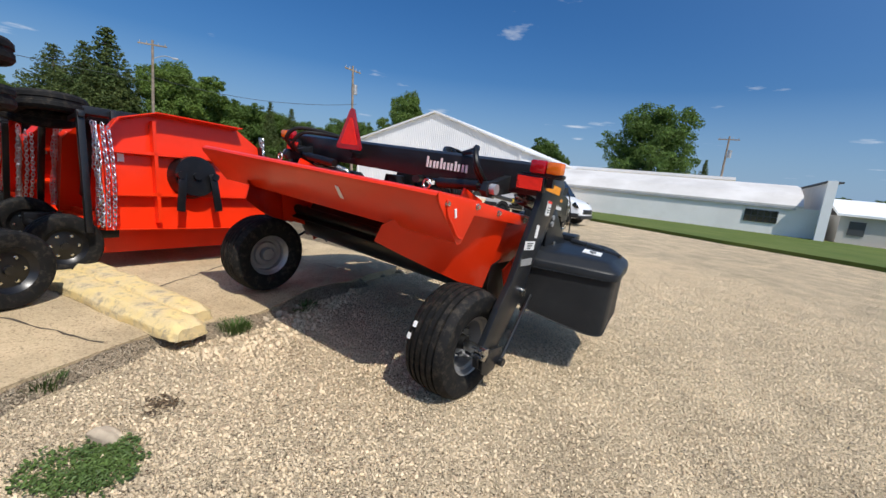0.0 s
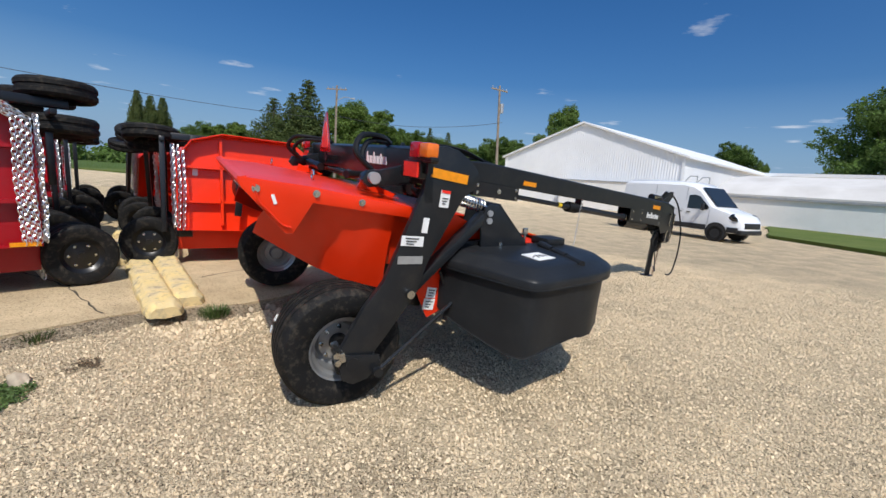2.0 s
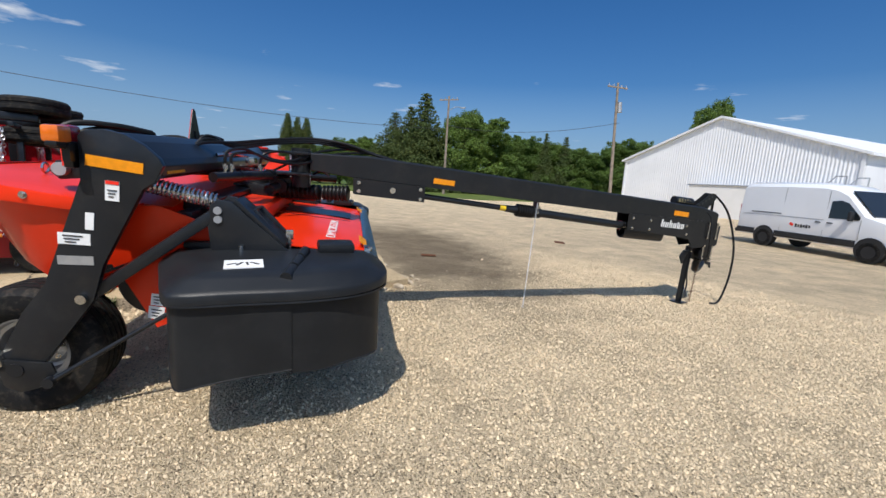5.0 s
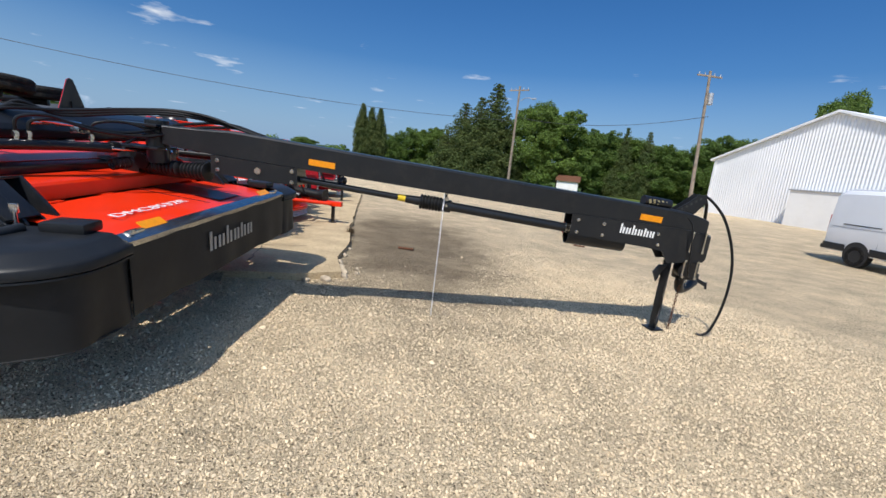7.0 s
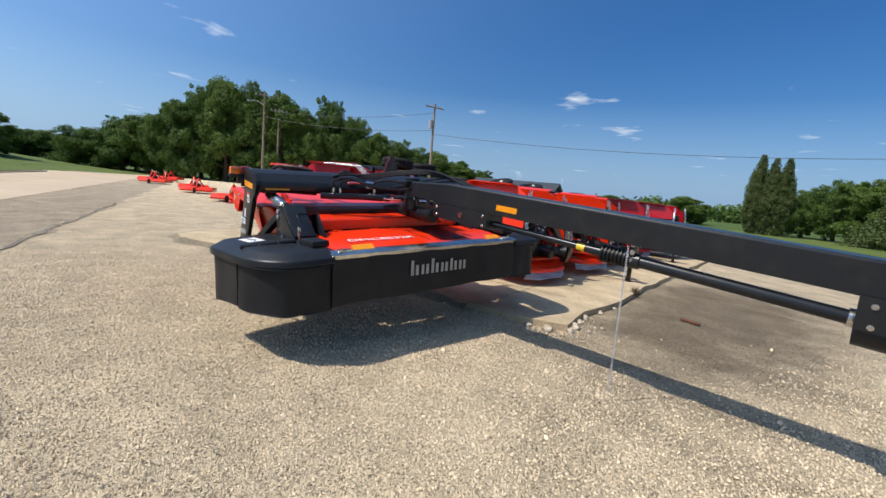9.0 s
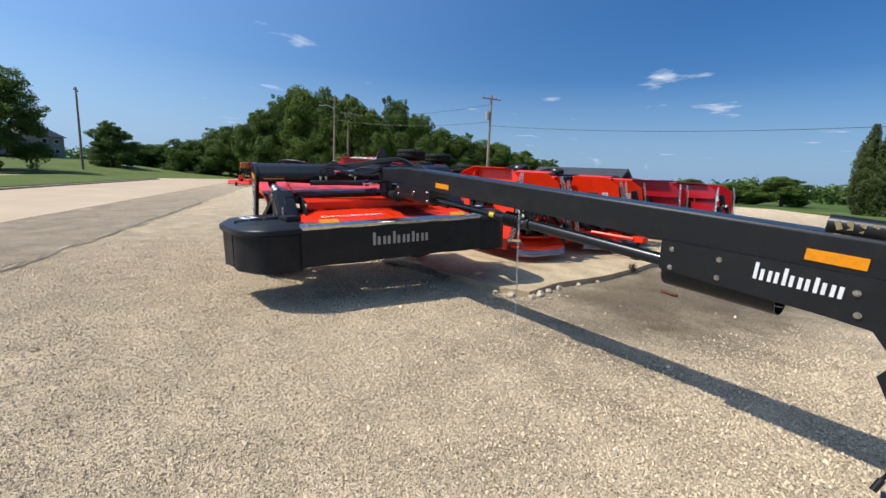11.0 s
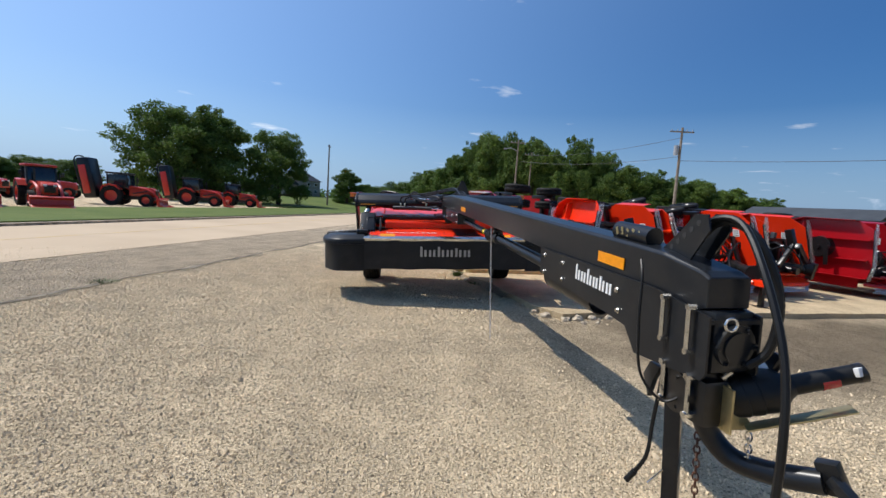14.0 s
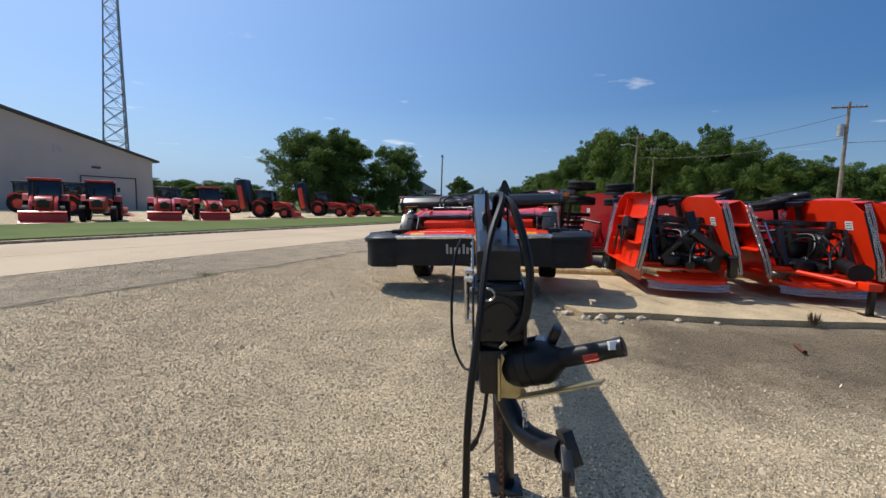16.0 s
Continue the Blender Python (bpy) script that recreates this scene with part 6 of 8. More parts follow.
for k, (dx, dy, turn) in enumerate(((0, 0, -27), (0.1, -0.1, -31), (0.62, -0.72, -12), (0.2, -0.6, -9), (0.75, -0.3, -24))):
    batwing(pose(-4.15 - 2.43 * k + dx, 5.15 + 1.08 * k + dy, 0.10, 0, 0, turn), RED if k < 3 else RED_DARK, ("orange-red" if k < 3 else "crimson") + " folding rotary cutter with raised wings and chain guards", ((8.0, 15.0), (-20.0, 14.0), (-12.0, 15.0), (2.0, 12.0), (10.0, 4.0))[k], tongue=k in (1, 3), plain=k == 2)
batwing(pose(-4.55, 1.1, 0.10, 0, 0, 172), RED_DARK, "crimson folding rotary cutter with raised wings and chain guards", (3.0, 3.0), 1.6, 2.4, 0.9, True, True)
for k in range(3):
    batwing(pose(-6.98 - 2.43 * k, 2.0 + 1.02 * k, 0.10, 0, 0, 170 - 4 * k), RED_DARK, "crimson folding rotary cutter with raised wings and chain guards", (5.0, 6.0))

# parking blocks
def parking_block(m, label):
    b = loft(B(), [[(x, yy * k, z * kk) for yy, z in ((-0.165, 0), (-0.16, 0.08), (-0.10, 0.145), (0.10, 0.145), (0.16, 0.08), (0.165, 0))] for x, k, kk in ((-1.2, 0.80, 0.7), (-1.12, 1, 0.96), (-0.4, 1.02, 0.98), (0.4, 0.97, 1.02), (1.14, 1, 1), (1.2, 0.86, 0.8))], True, True)
    bmesh.ops.subdivide_edges(b, edges=b.edges[:], cuts=5, use_grid_fill=True)
    for v in b.verts:
        v.co += Vector(noise.noise_vector(v.co * 5)) * 0.018 + Vector(noise.noise_vector(v.co * 17)) * 0.012
    ob = part("parking_block", b, KERB_PAINT, smooth=0.9)
    ob.matrix_world = m
    return tagged(ob, label, "parking block", "yellow parking blocks")


parking_block(pose(-2.74, 2.92, 0.098, 0, 0, 161.5), "chipped yellow concrete parking block lying at the slab edge")
for k, (x, y) in enumerate(((-5.3, 3.75), (-7.7, 4.75), (-10.2, 5.85))):
    parking_block(pose(x, y, 0.098, 0, 0, 150 + 4 * k), "chipped yellow concrete parking block in the aisle between cutters")
parking_block(pose(-2.92, 3.29, 0.098, 0, 0, 159), "weathered yellow concrete parking block with broken end")

# ---- van ----
def van(m):
    """A long high-roof van; local x is its way forward, the rear axle at the origin."""
    t = thing("cargo_van", m, "white high-roof cargo van parked on the gravel", "van")
    # body skinned from front-to-back ribs: each has a floor, a shoulder and a roof height and a half width
    ribs = [(-1.32, 0.50, 2.36, 0.90), (-1.28, 0.44, 2.58, 0.96), (-1.05, 0.42, 2.68, 0.985), (0.8, 0.42, 2.70, 0.99), (2.0, 0.42, 2.68, 0.99), (2.45, 0.42, 2.60, 0.985), (2.80, 0.42, 2.42, 0.98),
            (3.10, 0.42, 2.08, 0.98), (3.42, 0.42, 1.72, 0.98), (3.62, 0.42, 1.52, 0.975), (4.10, 0.42, 1.38, 0.96), (4.48, 0.44, 1.22, 0.90), (4.66, 0.48, 1.00, 0.80), (4.72, 0.55, 0.85, 0.70)]
    rows = []
    for x, lo, top, w in ribs:
        belt = min(1.32, top - 0.12)
        up = max(0.0, top - 1.32)
        half = [(w * 0.96, lo), (w, lo + 0.14), (w, belt), (w - 0.055 * up - 0.01, top - 0.20 if up > 0.2 else top - 0.05), (w - 0.10 * up - 0.06, top - 0.06 if up > 0.2 else top - 0.02), (w * 0.62, top)]
        rows.append([(x, -y, z) for y, z in half] + [(x, y, z) for y, z in half[::-1]])
    b = loft(B(), rows, True, True)
    bmesh.ops.recalc_face_normals(b, faces=b.faces)
    body = part("body", b, VAN_WHITE, t, smooth=0.5)
    for s in (1, -1):
        def side(y, x, z):
            """A place on the van's flank, y proud of it."""
            return (x, s * (0.99 - 0.062 * max(0.0, z - 1.32) + y), z)
        glass = [(2.34, 1.40), (2.34, 2.02), (2.62, 2.06), (2.86, 1.98), (3.30, 1.52), (3.30, 1.40)]
        b = B()
        a = [b.verts.new(side(0.004, x, z)) for x, z in glass]
        c = [b.verts.new(side(-0.05, x, z)) for x, z in glass]
        b.faces.new(a)
        b.faces.new(c[::-1])
        for i in range(len(glass)):
            k = (i + 1) % len(glass)
            b.faces.new((a[i], c[i], c[k], a[k]))
        bmesh.ops.recalc_face_normals(b, faces=b.faces)
        part("side_window", b, GLASS_DARK, body, smooth=0)
        # pressed panel lines: thin shaded joints between doors and panels
        for x0, z0, x1, z1 in ((0.62, 0.72, 0.62, 2.45), (2.22, 0.72, 2.22, 2.40), (3.36, 0.72, 3.36, 1.42), (-1.1, 1.32, 2.2, 1.32)):
            p, q = Vector(side(0.0, x0, z0)), Vector(side(0.0, x1, z1))
            part("panel_joint", rod(B(), p, q, 0.009, seg=6), GALV, body)
        part("door_track", box(B(), side(0.004, -0.05, 1.42), (1.3, 0.02, 0.03), None, 0.004), VAN_BLACK, body)
        for dx in (2.02, 2.42):
            part("door_handle", box(B(), side(0.008, dx, 1.22), (0.18, 0.03, 0.04), None, 0.008), VAN_BLACK, body)
        b = B()
        for x0, x1 in ((-1.28, -0.44), (0.44, 3.31), (4.19, 4.6)):
            prism(b, [(x0, 0.46), (x1, 0.46), (x1, 0.70), (x0, 0.70)], "y", s * (0.975 if x1 < 4.3 else 0.86), s * (1.012 if x1 < 4.3 else 0.975), 0.006)
        part("sill_moulding", b, VAN_BLACK, body)
        for wx in (0.0, 3.75):
            part("wheel_arch", rod(B(), (wx, s * 0.80, 0.42), (wx, s * 1.004, 0.42), 0.44, seg=32), VAN_BLACK, body)
            small_wheel(t, (wx, s * 0.915, 0.36), (0, s, 0), 0.36, 0.22, GALV)
        b = B()
        for k in range(6):
            box(b, side(0.003, 1.26 + 0.1 * k, 1.0), (0.07, 0.008, 0.10 if k % 2 else 0.14))
        part("brand_mark", b, INK, body, "dark brand lettering shown as plain blocks", smooth=0)
        part("brand_badge", box(B(), side(0.003, 1.08, 1.03), (0.15, 0.008, 0.10), pose(0, 0, 0, 0, 30, 0)), RED_REFLECT, body, smooth=0)
        part("headlamp", prism(B(), [(4.16, 1.12), (4.30, 1.30), (4.50, 1.14), (4.56, 0.98), (4.36, 0.98)], "y", s * 0.72, s * 0.945, 0.01), GLASS_DARK, body)
        mirror = part("mirror", box(B(), (3.12, s * 1.12, 1.52), (0.10, 0.17, 0.34), None, 0.04), VAN_BLACK, body)
        part("mirror_arm", rod(B(), (3.14, s * 0.96, 1.42), (3.12, s * 1.10, 1.46), 0.03, seg=8), VAN_BLACK, mirror)
        part("tail_lamp", box(B(), (-1.30, s * 0.88, 1.35), (0.03, 0.12, 0.7), None, 0.01), RED_LENS, body)
        b = rod(B(), (1.70, s * 0.5, 2.66), (1.95, s * 0.5, 2.95), 0.022, seg=8)
        rod(b, (1.95, s * 0.5, 2.95), (2.3, s * 0.5, 2.95), 0.022, seg=8)
        rod(b, (2.3, s * 0.5, 2.95), (2.3, s * 0.5, 2.60), 0.022, seg=8)
        part("roof_rack", b, GALV, body)
    part("windscreen", prism(B(), [(2.83, 2.415), (3.60, 1.555), (3.615, 1.57), (2.845, 2.43)], "y", -0.82, 0.82), GLASS_DARK, body)
    part("grille", box(B(), (4.68, 0, 0.80), (0.12, 1.25, 0.26), None, 0.03), VAN_BLACK, body)
    part("front_bumper", box(B(), (4.62, 0, 0.50), (0.24, 1.72, 0.22), None, 0.06), VAN_BLACK, body)
    part("rear_bumper", box(B(), (-1.35, 0, 0.52), (0.16, 1.9, 0.16), None, 0.03), VAN_BLACK, body)
    return t


van(pose(1.38, 22.62, 0.10, 0, 0, -32) @ Matrix.Diagonal((0.90, 0.88, 0.86, 1)))

# ---- white warehouse ----
WA, WB = Vector((-15.9, 45.8)), Vector((2.1, 39.4))
span = (WB - WA).length
wdir = math.degrees(math.atan2((WB - WA).y, (WB - WA).x))
WM = pose(WA.x, WA.y, 0, 0, 0, wdir)
wh = thing("warehouse", WM, "white corrugated metal warehouse with a low gable", "warehouse", kind="structure")
H, RZ = 4.95, 8.1
b = B()
n = 84
rows = []
for i in range(n * 4 + 1):
    x = span * i / (n * 4)
    top = H + (RZ - H) * (1 - abs(2 * x / span - 1))
    d = -0.03 if (i % 4) in (1, 2) else 0.0
    rows.append([(x, d, 0.0), (x, d, top)])
loft(b, rows)
part("gable_wall", b, METAL_WHITE, wh, smooth=0)
b = prism(B(), [(0.0, H), (span / 2, RZ), (span, H), (span, 0), (0, 0)], "y", 0.05, 34)
part("wall", b, METAL_WHITE, wh, smooth=0)
for s in (0, 1):
    p = [(-0.35, H - 0.1), (span / 2, RZ + 0.03), (span / 2, RZ + 0.20), (-0.35, H + 0.08)] if s == 0 else [(span + 0.35, H - 0.1), (span / 2, RZ + 0.03), (span / 2, RZ + 0.20), (span + 0.35, H + 0.08)]
    part("roof", prism(B(), p, "y", -0.25, 34.3), METAL_WHITE, wh, smooth=0)
part("lower_wall", box(B(), (span * 0.72, -0.6, 1.35), (span * 0.56, 1.1, 2.7)), MASONRY_WHITE, wh, smooth=0)
part("wall_cap", box(B(), (span * 0.72, -0.62, 2.74), (span * 0.57, 1.2, 0.08)), GALV, wh, smooth=0)
b = box(B(), (0.1, -0.06, H / 2), (0.2, 0.1, H))
box(b, (span - 0.1, -0.06, H / 2), (0.2, 0.1, H))
part("corner_trim", b, METAL_WHITE, wh, smooth=0)

# ---- long low white building ----
LA = Vector((4.6, 38.6))
LM = pose(LA.x, LA.y, 0, 0, 0, math.degrees(math.atan2(-9.4, 19.4)))
low = thing("low_building", LM, "long low white masonry building with weathered roof", "building", kind="structure")
L = 19.3
b = box(B(), (L / 2, 5.0, 1.1), (L, 10.0, 2.2))
part("wall", b, MASONRY_WHITE, low, smooth=0)
part("roof", prism(B(), [(-0.08, 2.2), (-0.08, 2.34), (1.2, 3.1), (3.6, 3.75), (6, 4.0), (10.4, 3.9), (10.4, 3.7), (6, 3.8), (3.6, 3.5), (1.2, 2.8)], "x", -0.4, L - 1.2), ROOF_GREY, low, smooth=0)
part("eaves_board", box(B(), (L / 2 - 0.9, -0.06, 2.13), (L - 1.4, 0.10, 0.16)), GALV, low, smooth=0)
part("end_wall", prism(B(), [(-0.6, 0), (-0.6, 4.0), (10.5, 4.05), (10.5, 0)], "x", L - 0.35, L + 0.05), MASONRY_WHITE, low, smooth=0)
part("end_post", box(B(), (L - 0.2, -0.8, 2.05), (0.5, 0.4, 4.1)), METAL_WHITE, low, smooth=0)
part("parapet_cap", prism(B(), [(-0.85, 3.98), (-0.85, 4.08), (10.7, 4.15), (10.7, 4.03)], "x", L - 0.5, L + 0.35), ROOF_DARK, low, smooth=0)
win = part("window", box(B(), (L - 3.4, -0.02, 1.42), (1.9, 0.10, 0.85)), TRIM, low, smooth=0)
for i in range(5):
    for k in range(2):
        part("pane", box(B(), (L - 3.4 - 0.74 + 0.37 * i, -0.075, 1.21 + 0.42 * k), (0.32, 0.02, 0.36)), GLASS_DARK, win, smooth=0)
far = thing("back_building", LM @ pose(-7, 26, 0), "flat-roofed white building behind", "building", kind="structure")
part("wall", box(B(), (8, 5, 2.6), (26, 10, 5.2)), MASONRY_WHITE, far, smooth=0)
part("roof", box(B(), (8, 5, 5.35), (26.5, 10.5, 0.35)), METAL_WHITE, far, smooth=0)
for k in range(8):
    part("window", box(B(), (-3 + 3 * k, -0.03, 4.4), (1.8, 0.06, 0.6)), GLASS_DARK, far, smooth=0)
far2 = thing("side_building", LM @ pose(L + 0.8, 0.5, 0), "low grey building with white roof", "building", kind="structure")
part("wall", box(B(), (8, 4, 1.0), (16, 8, 2.0)), BARN_GREY, far2, smooth=0)
part("roof", prism(B(), [(-0.3, 2.0), (4, 3.0), (8.3, 2.0), (8.3, 2.15), (4, 3.2), (-0.3, 2.15)], "x", -0.2, 16.3), METAL_WHITE, far2, smooth=0)
part("door", box(B(), (0.9, -0.03, 1.25), (0.8, 0.06, 0.9)), ROOF_DARK, far2, smooth=0)

# ---- grey shed and mast across the road ----
E1 = Vector((20.5, -45.3))
GM = pose(E1.x, E1.y, 0, 0, 0, 38)
barn = thing("machine_shed", GM, "large grey metal machine shed with dark trim", "shed", kind="structure")
part("wall", prism(B(), [(0, 0), (0, 5.8), (13, 9.6), (26, 5.8), (26, 0)], "y", -40, 0), BARN_GREY, barn, smooth=0)
part("roof", prism(B(), [(-0.6, 5.65), (13, 9.65), (26.6, 5.65), (26.6, 5.85), (13, 9.9), (-0.6, 5.85)], "y", -40.4, 0.5), ROOF_DARK, barn, smooth=0)
b = box(B(), (4.2, 0.04, 1.8), (4.8, 0.08, 3.6))
part("door", b, BARN_GREY, barn, smooth=0)
b = box(B(), (4.2, 0.10, 3.65), (5.0, 0.06, 0.12))
box(b, (1.75, 0.10, 1.8), (0.12, 0.06, 3.6))
box(b, (6.65, 0.10, 1.8), (0.12, 0.06, 3.6))
part("door_trim", b, TRIM, barn, smooth=0)
part("vent", box(B(), (8.3, 0.05, 6.2), (0.7, 0.1, 0.7)), GALV, barn, smooth=0)
part("light", box(B(), (5.3, 0.12, 4.6), (0.7, 0.25, 0.2)), TRIM, barn, smooth=0)
ta = math.radians(160.6)
TP = Vector((3.4 + 95 * math.sin(ta), 12.2 + 95 * math.cos(ta), 0))
mast = thing("lattice_mast", Matrix.Translation(TP), "tall grey steel lattice mast", "mast")
legs = [Vector((2.6 * math.cos(a), 2.6 * math.sin(a), 0)) for a in (0.4, 2.5, 4.6)]
TOPZ = 62.0
for p in legs:
    part("mast_leg", rod(B(), p, (p.x * 0.12, p.y * 0.12, TOPZ), 0.16, 0.08, 6), TOWER, mast)
for k in range(22):
    z0, z1 = TOPZ * k / 22, TOPZ * (k + 1) / 22
    b = B()
    for i in range(3):
        p, q = legs[i], legs[(i + 1) % 3]
        s0, s1 = 1 - 0.88 * z0 / TOPZ, 1 - 0.88 * z1 / TOPZ
        rod(b, (p.x * s0, p.y * s0, z0), (q.x * s1, q.y * s1, z1), 0.06, seg=4)
        rod(b, (q.x * s0, q.y * s0, z0), (p.x * s1, p.y * s1, z1), 0.06, seg=4)
        rod(b, (p.x * s1, p.y * s1, z1), (q.x * s1, q.y * s1, z1), 0.06, seg=4)
    part("lattice_bay", b, TOWER, mast)

# ---- grassy rise across the road ----
rise_rows = []
for gy in range(21):
    rise_rows.append([])
    for gx in range(21):
        dx, dy = (gx - 10) * 4.2, (gy - 10) * 4.2
        rise_rows[-1].append((-21 + dx, -81 + dy, 2.15 * math.exp(-(dx * dx + dy * dy) / 330.0) - 0.06))
b = loft(B(), rise_rows)
bmesh.ops.recalc_face_normals(b, faces=b.faces)
if sum(f.normal.z for f in b.faces) < 0:
    bmesh.ops.reverse_faces(b, faces=b.faces[:])
tagged(part("lawn_rise", b, GRASS, smooth=1.0), "low grassy rise below the house", "grass", kind="structure")

# ---- house across the road ----
ha = math.radians(-164.0)
HP = Vector((5.1 + 92 * math.sin(ha), 9.9 + 92 * math.cos(ha)))
house = thing("house", pose(HP.x, HP.y, 1.9, 0, 0, 30) @ Matrix.Scale(0.68, 4), "grey two-storey house with a dark roof", "house", kind="structure")
part("wall", box(B(), (0, 0, 2.3), (9, 8, 4.6)), HOUSE_GREY, house, smooth=0)
part("roof", loft(B(), [[(-5, -4.5, 4.5), (5, -4.5, 4.5), (5, 4.5, 4.5), (-5, 4.5, 4.5)], [(-0.6, -1.2, 7.4), (0.6, -1.2, 7.4), (0.6, 1.2, 7.4), (-0.6, 1.2, 7.4)]], True, True), ROOF_DARK, house, smooth=0)
part("porch", box(B(), (7, 0, 1.5), (6, 7, 3.0)), HOUSE_GREY, house, smooth=0)
part("porch_roof", prism(B(), [(3.8, 3.0), (7, 4.6), (10.4, 3.0)], "y", -4, 4), ROOF_DARK, house, smooth=0)
for x in (-2.5, 0.5, 6, 8):
    for z in (1.4, 3.5):
        if x > 4 and z > 2:
            continue
        wnd = part("window", box(B(), (x, 4.02 if x < 4 else 3.52, z), (1.2, 0.08, 1.1)), WHITE, house, smooth=0)
        part("pane", box(B(), (x, 4.07 if x < 4 else 3.57, z), (0.95, 0.04, 0.85)), GLASS_DARK, wnd, smooth=0)

# ---- small far things beyond the yard ----
far3 = thing("long_shed", pose(-54, -3.2, 0, 0, 0, 82), "long low shed with a dark metal roof behind the cutters", "shed", kind="structure")
part("wall", box(B(), (0, 0, 1.3), (11.4, 7, 2.6)), BARN_GREY, far3, smooth=0)
part("roof", prism(B(), [(-4.0, 2.5), (0, 4.0), (4.0, 2.5), (4.0, 2.65), (0, 4.2), (-4.0, 2.65)], "x", -6.1, 6.1), ROOF_DARK, far3, smooth=0)
# stands for a distant house, drawn small and set nearer before the trees
hut = thing("distant_house", pose(-33.5, 46.2, 0.2, 0, 0, 40), "small stand-in for a distant white house with a rust-red roof under the trees", "shed", kind="structure")
part("wall", box(B(), (0, 0, 0.75), (2.6, 2.2, 1.5)), MASONRY_WHITE, hut, smooth=0)
part("roof", prism(B(), [(-1.3, 1.45), (0, 2.2), (1.3, 1.45)], "x", -1.5, 1.5), RUST, hut, smooth=0)
hoop = thing("basketball_hoop", pose(-50.0, 12.6, 0, 0, 0, 88), "white basketball backboard on a post beyond the yard", "basketball hoop")
part("post", rod(B(), (0, 0.3, 0), (0, 0.1, 1.5), 0.06, seg=8), GALV, hoop)
part("backboard", box(B(), (0, 0, 1.6), (1.45, 0.05, 0.85), None, 0.01), WHITE, hoop)
part("painted_frame", box(B(), (0, -0.032, 1.5), (0.55, 0.012, 0.4)), TRIM, hoop)
part("rim", sweep(B(), [(0.22 * math.cos(q), -0.27 + 0.22 * math.sin(q), 1.3) for q in [w * math.pi / 6 for w in range(13)]], 0.02, 5, 1), RED_REFLECT, hoop)

# ---- utility poles and wires ----
def utility_pole(x, y, h, arm=0, lean=0.0, transformer=False, lamp=False, label="weathered wooden utility pole with crossarm"):
    t = thing("utility_pole", pose(x, y, 0, 0, lean, 0), label, "utility pole", "utility poles along the yard")
    part("pole", rod(B(), (0, 0, 0), (0, 0, h), 0.16, 0.10, 12), POLE_WOOD, t)
    am = pose(0, 0, 0, 0, 0, arm)
    b = box(B(), (0, 0, h - 0.4), (2.3, 0.10, 0.12), am)
    part("crossarm", b, POLE_WOOD, t)
    for k in (-1.0, -0.45, 0.45, 1.0):
        p = am @ Vector((k, 0, 0))
        part("insulator", rod(B(), (p.x, p.y, h - 0.34), (p.x, p.y, h - 0.14), 0.045, 0.03, 8), GALV, t)
    if transformer:
        p = am @ Vector((0.38, 0, 0))
        part("transformer", rod(B(), (p.x, p.y, h - 2.6), (p.x, p.y, h - 1.7), 0.22, seg=14), GALV, t)
    if lamp:
        b = sweep(B(), [(0, 0, h - 1.6), am @ Vector((0.9, 0, h - 1.2)), am @ Vector((1.6, 0, h - 1.25))], 0.04, 6)
        part("lamp_arm", b, GALV, t)
        part("lamp_head", box(B(), am @ Vector((1.8, 0, h - 1.3)), (0.5, 0.2, 0.14), am, 0.03), GALV, t)
    return t


POLES = {"A": (-32.2, 35.3, 11.2), "B": (-14.7, 40.9, 11.6), "C": (-37.0, -9.7, 10.7), "D": (-19.8, -59.8, 10.8)}
utility_pole(*POLES["A"], 25, 0, False, True)
utility_pole(*POLES["B"], 70, -3.0, True)
utility_pole(*POLES["C"], -35, 1.0, True)
utility_pole(*POLES["D"], 60)
utility_pole(27.6, 57, 10.5, -20, 0, True)
utility_pole(-44.0, -36.0, 11.0, -40)
utility_pole(-52.0, -47.0, 11.0, -40)
utility_pole(-39, -34.0, 12.0, -40, 0, False, True)


def wire(a, b, za, zb, sag, r=0.02):
    pts = []
    for i in range(13):
        u = i / 12
        pts.append((a[0] + (b[0] - a[0]) * u, a[1] + (b[1] - a[1]) * u, za + (zb - za) * u - sag * 4 * u * (1 - u)))
    ob = part("overhead_wire", sweep(B(), pts, r, 4, 1), TRIM)
    return tagged(ob, "thin black overhead power line", "power line", "overhead wires")


wire(POLES["A"], POLES["C"], 7.6, 7.6, 1.0)
wire(POLES["A"], POLES["B"], 8.0, 8.0, 0.8)
wire(POLES["C"], (-44.0, -36.0), 9.8, 10.6, 0.6)
wire(POLES["C"], (-39, -34), 8.0, 9.0, 0.6)


